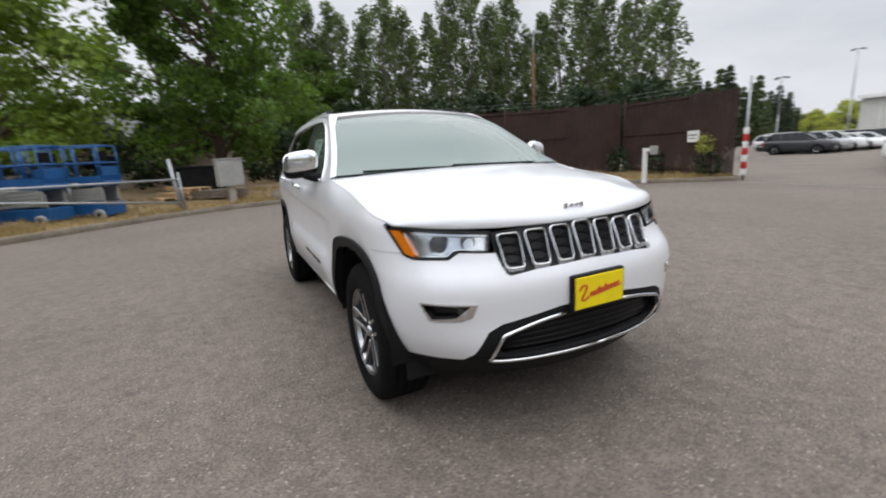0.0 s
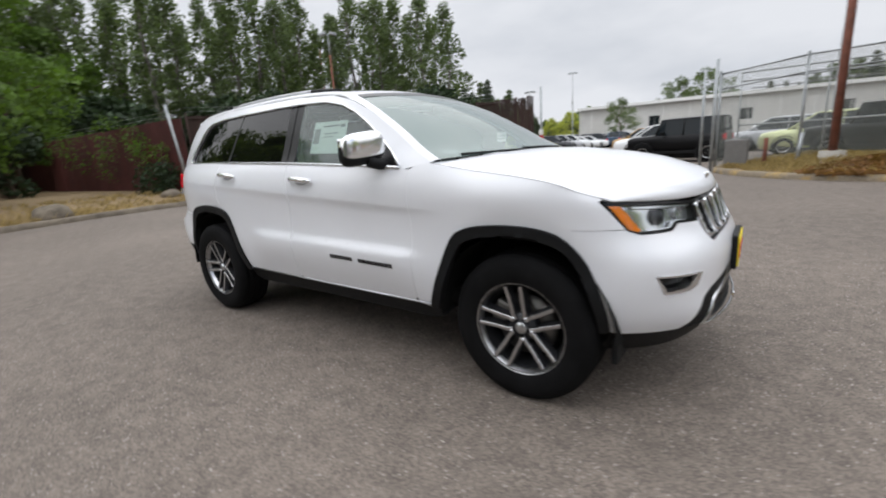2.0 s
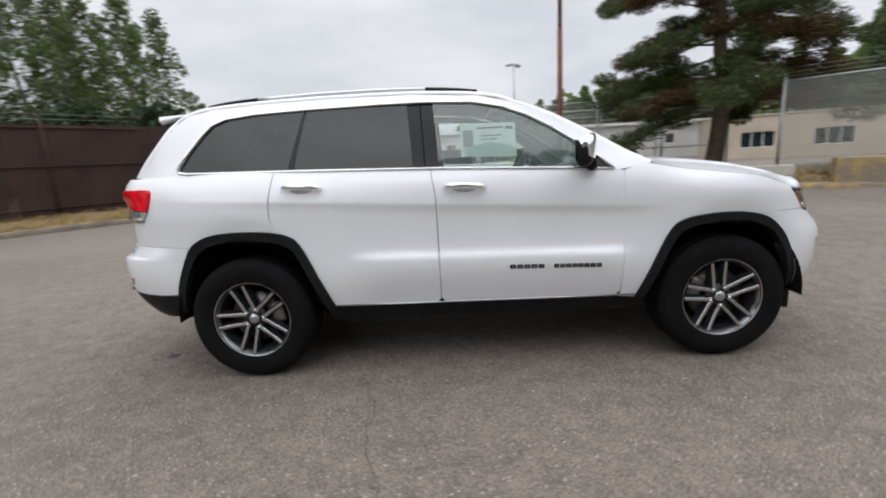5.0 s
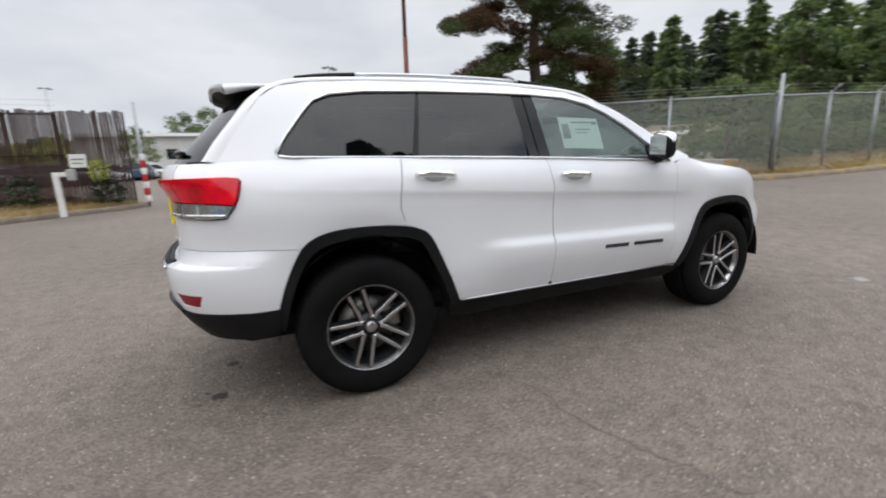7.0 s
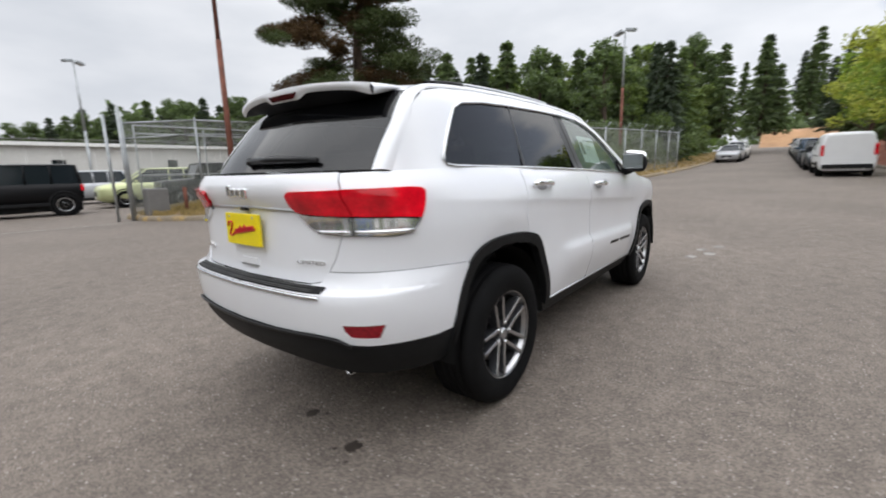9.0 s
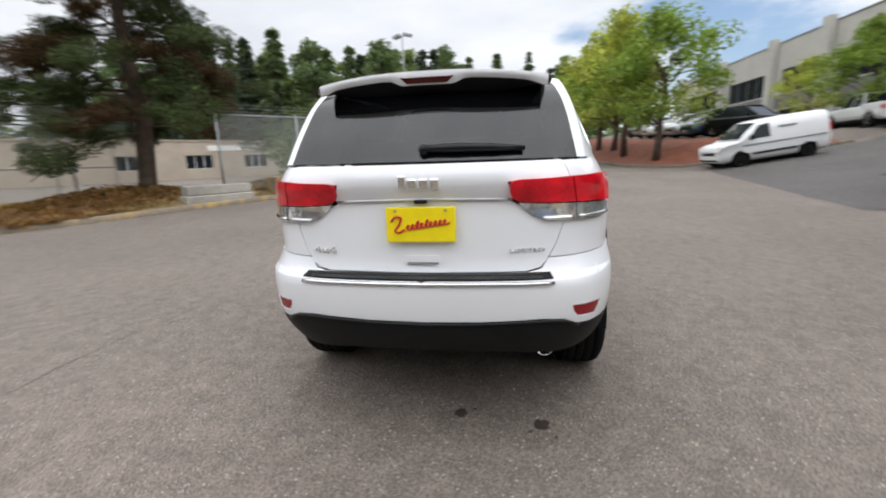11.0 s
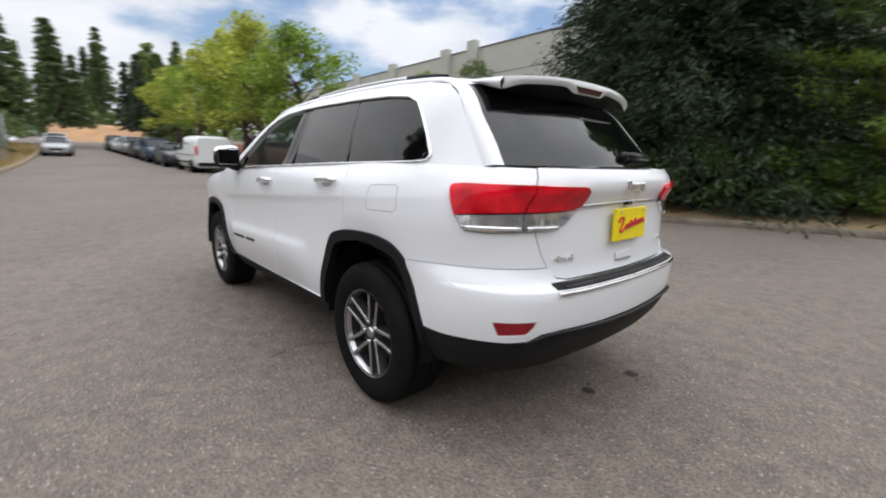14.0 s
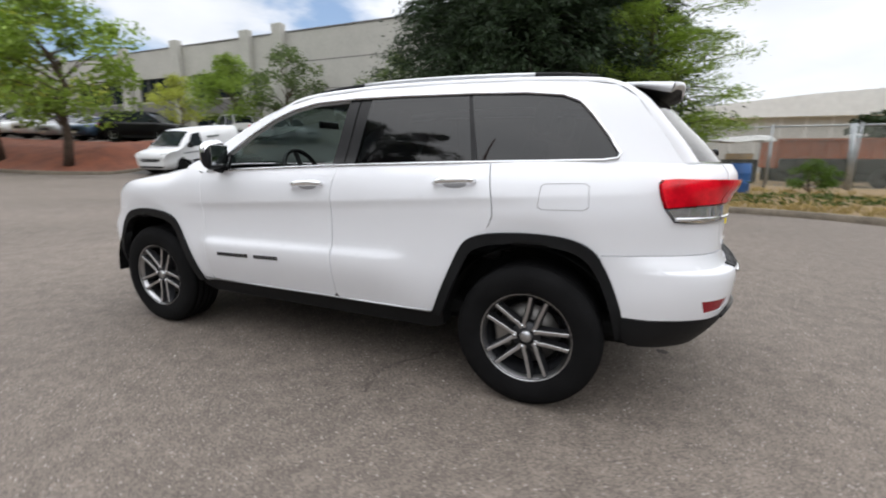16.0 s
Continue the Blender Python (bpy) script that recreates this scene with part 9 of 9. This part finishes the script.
            wh = part("wheel", lathe([(r * 0.62, -0.09), (r * 0.92, -0.10), (r, -0.07), (r, 0.07), (r * 0.92, 0.10), (r * 0.62, 0.09)], 26, m=pose(ax, s * (k["w"] - 0.085), r, -90 * s), closed=True), M_TYRE, t, "road wheel")
            part("rim", lathe([(0.0, 0.055), (r * 0.2, 0.06), (r * 0.24, 0.045), (r * 0.55, 0.06), (r * 0.64, 0.085), (r * 0.66, 0.06)], 26, m=pose(ax, s * (k["w"] - 0.085), r, -90 * s)), M_SATIN, wh)
            for j in range(5):
                part("spoke_gap", box(r * 0.28, -0.035, 0.052, r * 0.52, 0.035, 0.068, 0.008, m=pose(ax, s * (k["w"] - 0.085), r, -90 * s) @ pose(0, 0, 0, 0, 0, 72 * j)), M_DARK, wh)
    part("grille", box(st[0][0] - 0.05, -st[0][3] * 0.55, st[0][1] + 0.08, st[0][0] + 0.015, st[0][3] * 0.55, st[0][2] - 0.04, 0.02), M_CLAD, t)
    part("plate", box(st[0][0] + 0.012, -0.15, st[0][1] - 0.02, st[0][0] + 0.03, 0.15, st[0][1] + 0.10, 0.005), M_WHITE, t, "plain pale plate")
    part("underside", box(-k["ax"] - 0.5, -k["w"] * 0.8, 0.17, k["ax"] + 0.5, k["w"] * 0.8, st[4][1] + 0.1, 0.03), M_DARK, t)
    if extras:
        extras(t, k, m)
    return t


def panel_van(label, x, y, turn, z=None):
    """A small panel van: one tall shell with a short sloping bonnet, raked screen, closed load sides and dark stripes."""
    t = thing("panel_van", on_ground(x, y, turn) if z is None else pose(x, y, z, 0, 0, turn), label, "van")
    m = paint(*WHITE, 0.0)
    line = curve_points([(2.20, 0.40, 0.78, 0.70), (2.12, 0.28, 0.93, 0.82), (1.85, 0.24, 1.03, 0.88), (1.42, 0.22, 1.10, 0.91), (1.05, 0.22, 1.42, 0.92), (0.66, 0.22, 1.70, 0.92), (0.30, 0.22, 1.80, 0.92), (-0.8, 0.22, 1.84, 0.92), (-2.0, 0.24, 1.83, 0.91), (-2.22, 0.26, 1.80, 0.90), (-2.28, 0.40, 1.70, 0.87)], 3)
    bm, rings = bmesh.new(), []
    for px, lo, top, hw in line:
        rw = hw * (1.0 - 0.20 * ease(top, 1.05, 1.85))
        shoulder = min(1.06, top - 0.05)
        sec = [(0.80 * hw, lo), (0.97 * hw, lo + 0.12), (hw, 0.5 * (lo + shoulder)), (0.985 * hw, shoulder - 0.02), (0.5 * (hw * 0.985 + rw) + 0.02, 0.5 * (shoulder + top) - 0.02), (rw, top - 0.06), (0.86 * rw, top - 0.012), (0.4 * rw, top)]
        rings.append([bm.verts.new((px, a, b)) for a, b in sec] + [bm.verts.new((px, -a, b)) for a, b in sec[::-1]])
    n = len(rings[0])
    for a, b in zip(rings, rings[1:]):
        for j in range(n):
            bm.faces.new((a[j], a[(j + 1) % n], b[(j + 1) % n], b[j])).smooth = True
    bm.faces.new(rings[0])
    bm.faces.new(rings[-1][::-1])
    bmesh.ops.recalc_face_normals(bm, faces=bm.faces[:])
    part("body", bm, m, t)
    part("windscreen", grid(4, 8, lambda a, b: Vector((1.36 - 0.72 * a + 0.03 * (1 - (2 * b - 1) ** 2), (0.74 - 0.08 * a) * (2 * b - 1), 1.185 + 0.545 * a + 0.02 * (1 - (2 * b - 1) ** 2)))), M_WINDOW, t, smooth=True)
    for s in (1, -1):
        part("door_window", raw([(1.05, s * 0.905, 1.10), (0.16, s * 0.905, 1.10), (0.16, s * 0.802, 1.66), (0.60, s * 0.806, 1.62)], [(0, 1, 2, 3)]), M_WINDOW, t)
        part("side_stripe", box(-2.1, s * 0.925 - 0.006, 0.84, 1.3, s * 0.925 + 0.006, 0.90, 0.003), M_INK, t, "dark stripe")
        part("lower_moulding", box(-0.9, s * 0.925 - 0.01, 0.46, 0.9, s * 0.925 + 0.01, 0.55, 0.004), M_CLAD, t)
        part("letter_bar", box(-0.9, s * 0.862 - 0.012, 1.40, -0.2, s * 0.862 + 0.012, 1.48, 0.002), M_INK, t)
        part("side_mirror", box(-0.07, -0.10, -0.10, 0.07, 0.10, 0.10, 0.03, m=pose(0.98, s * 1.03, 1.18)), M_CLAD, t)
        part("headlamp", box(-0.16, -0.13, -0.08, 0.10, 0.13, 0.08, 0.03, m=pose(2.03, s * 0.66, 0.86, 0, 0, 18 * s)), M_LAMPGLASS, t)
        part("tail_lamp", box(-0.03, -0.06, -0.22, 0.03, 0.06, 0.22, 0.02, m=pose(-2.27, s * 0.83, 1.10)), M_RED, t)
        for ax in (1.36, -1.36):
            r = 0.33
            part("arch_void", lathe([(0.0, 0.0), (r + 0.045, 0.0), (r + 0.045, -0.25)], 22, m=pose(ax, s * 0.912, r + 0.02, -90 * s)), M_DARK, t)
            wh = part("wheel", lathe([(r * 0.62, -0.09), (r * 0.92, -0.10), (r, -0.07), (r, 0.07), (r * 0.92, 0.10), (r * 0.62, 0.09)], 26, m=pose(ax, s * 0.835, r, -90 * s), closed=True), M_TYRE, t, "road wheel")
            part("rim", lathe([(0.0, 0.055), (r * 0.2, 0.06), (r * 0.24, 0.045), (r * 0.55, 0.06), (r * 0.64, 0.085), (r * 0.66, 0.06)], 26, m=pose(ax, s * 0.835, r, -90 * s)), M_SATIN, wh)
    part("grille", box(2.12, -0.52, 0.56, 2.20, 0.52, 0.76, 0.03), M_CLAD, t)
    part("front_skirt", box(2.10, -0.62, 0.34, 2.205, 0.62, 0.44, 0.03), M_CLAD, t)
    part("rear_bumper", box(-2.33, -0.80, 0.34, -2.24, 0.80, 0.52, 0.03), M_CLAD, t)
    part("rear_window", box(-2.275, -0.62, 1.20, -2.262, 0.62, 1.58, 0.01, m=pose(0, 0, 0)), M_WINDOW, t)
    part("underside", box(-1.9, -0.74, 0.17, 1.9, 0.74, 0.34, 0.03), M_DARK, t)
    return t


def bed_extras(t, k, m):
    for s in (1, -1):
        part("bed_side", box(-2.72, s * 0.90 - 0.05, 0.9, -0.95, s * 0.90 + 0.05, 1.22, 0.02), m, t)
    part("tailgate", box(-2.78, -0.9, 0.6, -2.70, 0.9, 1.2, 0.02), m, t)
    part("bed_floor", box(-2.7, -0.84, 1.10, -0.95, 0.84, 1.152), M_DARK, t)


WHITE, BLACK, SILVER = ("white_paint", (0.74, 0.75, 0.76)), ("black_paint", (0.006, 0.006, 0.007)), ("silver_paint", (0.42, 0.43, 0.45))
GREY, BLUE = ("dark_grey_paint", (0.055, 0.058, 0.064)), ("blue_grey_paint", (0.05, 0.085, 0.14))
REDP = ("red_paint_car", (0.30, 0.012, 0.012))
AMBERP, LIMEP = ("amber_paint", (0.40, 0.25, 0.09)), ("pale_lime_paint", (0.58, 0.62, 0.34))


def lot(kind, name, c, label, x, y, turn, z=None, group="cars in the lot", **kw):
    return parked(kind, name, c[0], c[1], label, x, y, turn, z, group, 0.0 if c == WHITE else 0.3, **kw)


# the lot to the north: noses point west
lot("boxy", "off_road_car", BLACK, "black boxy off-road car with alloy wheels", -0.75, 19.3, 174)
lot("suv", "parked_car", WHITE, "white sport-utility car beside the black off-road car", -1.9, 22.6, 176)
lot("suv", "parked_car", WHITE, "white sport-utility car in the lot's row", -2.7, 25.2, 176)
lot("suv", "parked_car", AMBERP, "dull amber compact car in the lot's row", -4.9, 33.0, 176)
lot("sedan", "parked_car", SILVER, "silver saloon in the lot's row", -2.9, 28.2, 175)
lot("suv", "parked_car", WHITE, "white sport-utility car in the second row", 5.3, 24.0, 172)
lot("suv", "parked_car", SILVER, "silver compact car in the second row", 2.9, 27.0, 172)
lot("boxy", "parked_car", BLACK, "black square-backed car by the fence", 5.45, 18.1, 172)
lot("sedan", "parked_car", SILVER, "silver saloon behind the fence", 7.3, 20.0, 170)
lot("suv", "parked_car", LIMEP, "pale lime sport-utility car behind the black off-road car", 4.4, 21.3, 172)
rng = random.Random(123)
cols = [WHITE, SILVER, GREY, BLACK, BLUE, WHITE, SILVER, REDP]
for k in range(11):
    x, y = polar(2.8, -2.5, 113.0 - 1.1 * k, 46 + 2.2 * k)
    c = cols[rng.randrange(len(cols))] if k else GREY
    lot("suv" if rng.random() < 0.55 else "sedan", "parked_car", c, f"{c[0].replace('_paint', '').replace('_car', '').replace('_', ' ')} car in the far row of the lot", x, y, 12 + rng.uniform(-3, 3))
for k in range(9):
    x, y = polar(2.8, -2.5, 115.0 - 1.0 * k, 60 + 2.4 * k)
    c = (WHITE, WHITE, SILVER)[k % 3]
    lot("van" if k % 2 else "suv", "parked_car", c, f"{c[0].replace('_paint', '')} car in the lot's rear row", x, y, 12 + rng.uniform(-3, 3))
for k in range(9):
    x, y = -22 + 3.4 * k, 52 + rng.uniform(-0.6, 0.6)
    c = cols[rng.randrange(len(cols))]
    lot("suv" if rng.random() < 0.5 else "sedan", "parked_car", c, f"{c[0].replace('_paint', '').replace('_car', '').replace('_', ' ')} car before the long building", x, y, 90 + rng.uniform(-3, 3))

# the drive, the upper car park and the road
panel_van("white panel van with dark stripes on the drive", 17.0, -11.35, 97)
for k, (c, kd) in enumerate(((BLACK, "suv"), (BLUE, "sedan"), (SILVER, "sedan"), (WHITE, "suv"), (WHITE, "sedan"), (SILVER, "suv"), (GREY, "sedan"))):
    x = 24.6 + 3.0 * k
    lot(kd, "parked_car", c, f"{c[0].replace('_paint', '').replace('_', ' ')} car on the upper car park", x, -14.3, 205 if k == 0 else 98, upper_z(x, -14.3) + 0.01, "cars on the bank")
parked("pickup", "pickup", *WHITE, "white crew-cab pickup before the office", 24.2, -20.4, -8, upper_z(24.2, -20.4) + 0.01, extras=bed_extras)
parked("suv", "parked_car", *SILVER, "silver sport-utility car near the office wall", 21.0, -22.0, 176, upper_z(21.0, -22.0) + 0.01)
panel_van("white panel van parked along the road", 23.6, -3.9, 2)
for k, c in enumerate((GREY, BLUE, GREY, SILVER, WHITE, GREY)):
    x = 29.3 + 5.7 * k
    lot("suv" if k % 2 else "sedan", "parked_car", c, f"{c[0].replace('_paint', '').replace('_', ' ')} car parked along the road", x, -3.6 + 0.12 * k, 182, None, "cars along the road")
for k, c in enumerate((SILVER, WHITE)):
    x = 43.5 + 5.6 * k
    lot("suv" if k else "sedan", "parked_car", c, f"{c[0].replace('_paint', '').replace('_', ' ')} car parked beyond the fence", x, 2.05, 178, None, "cars along the road")
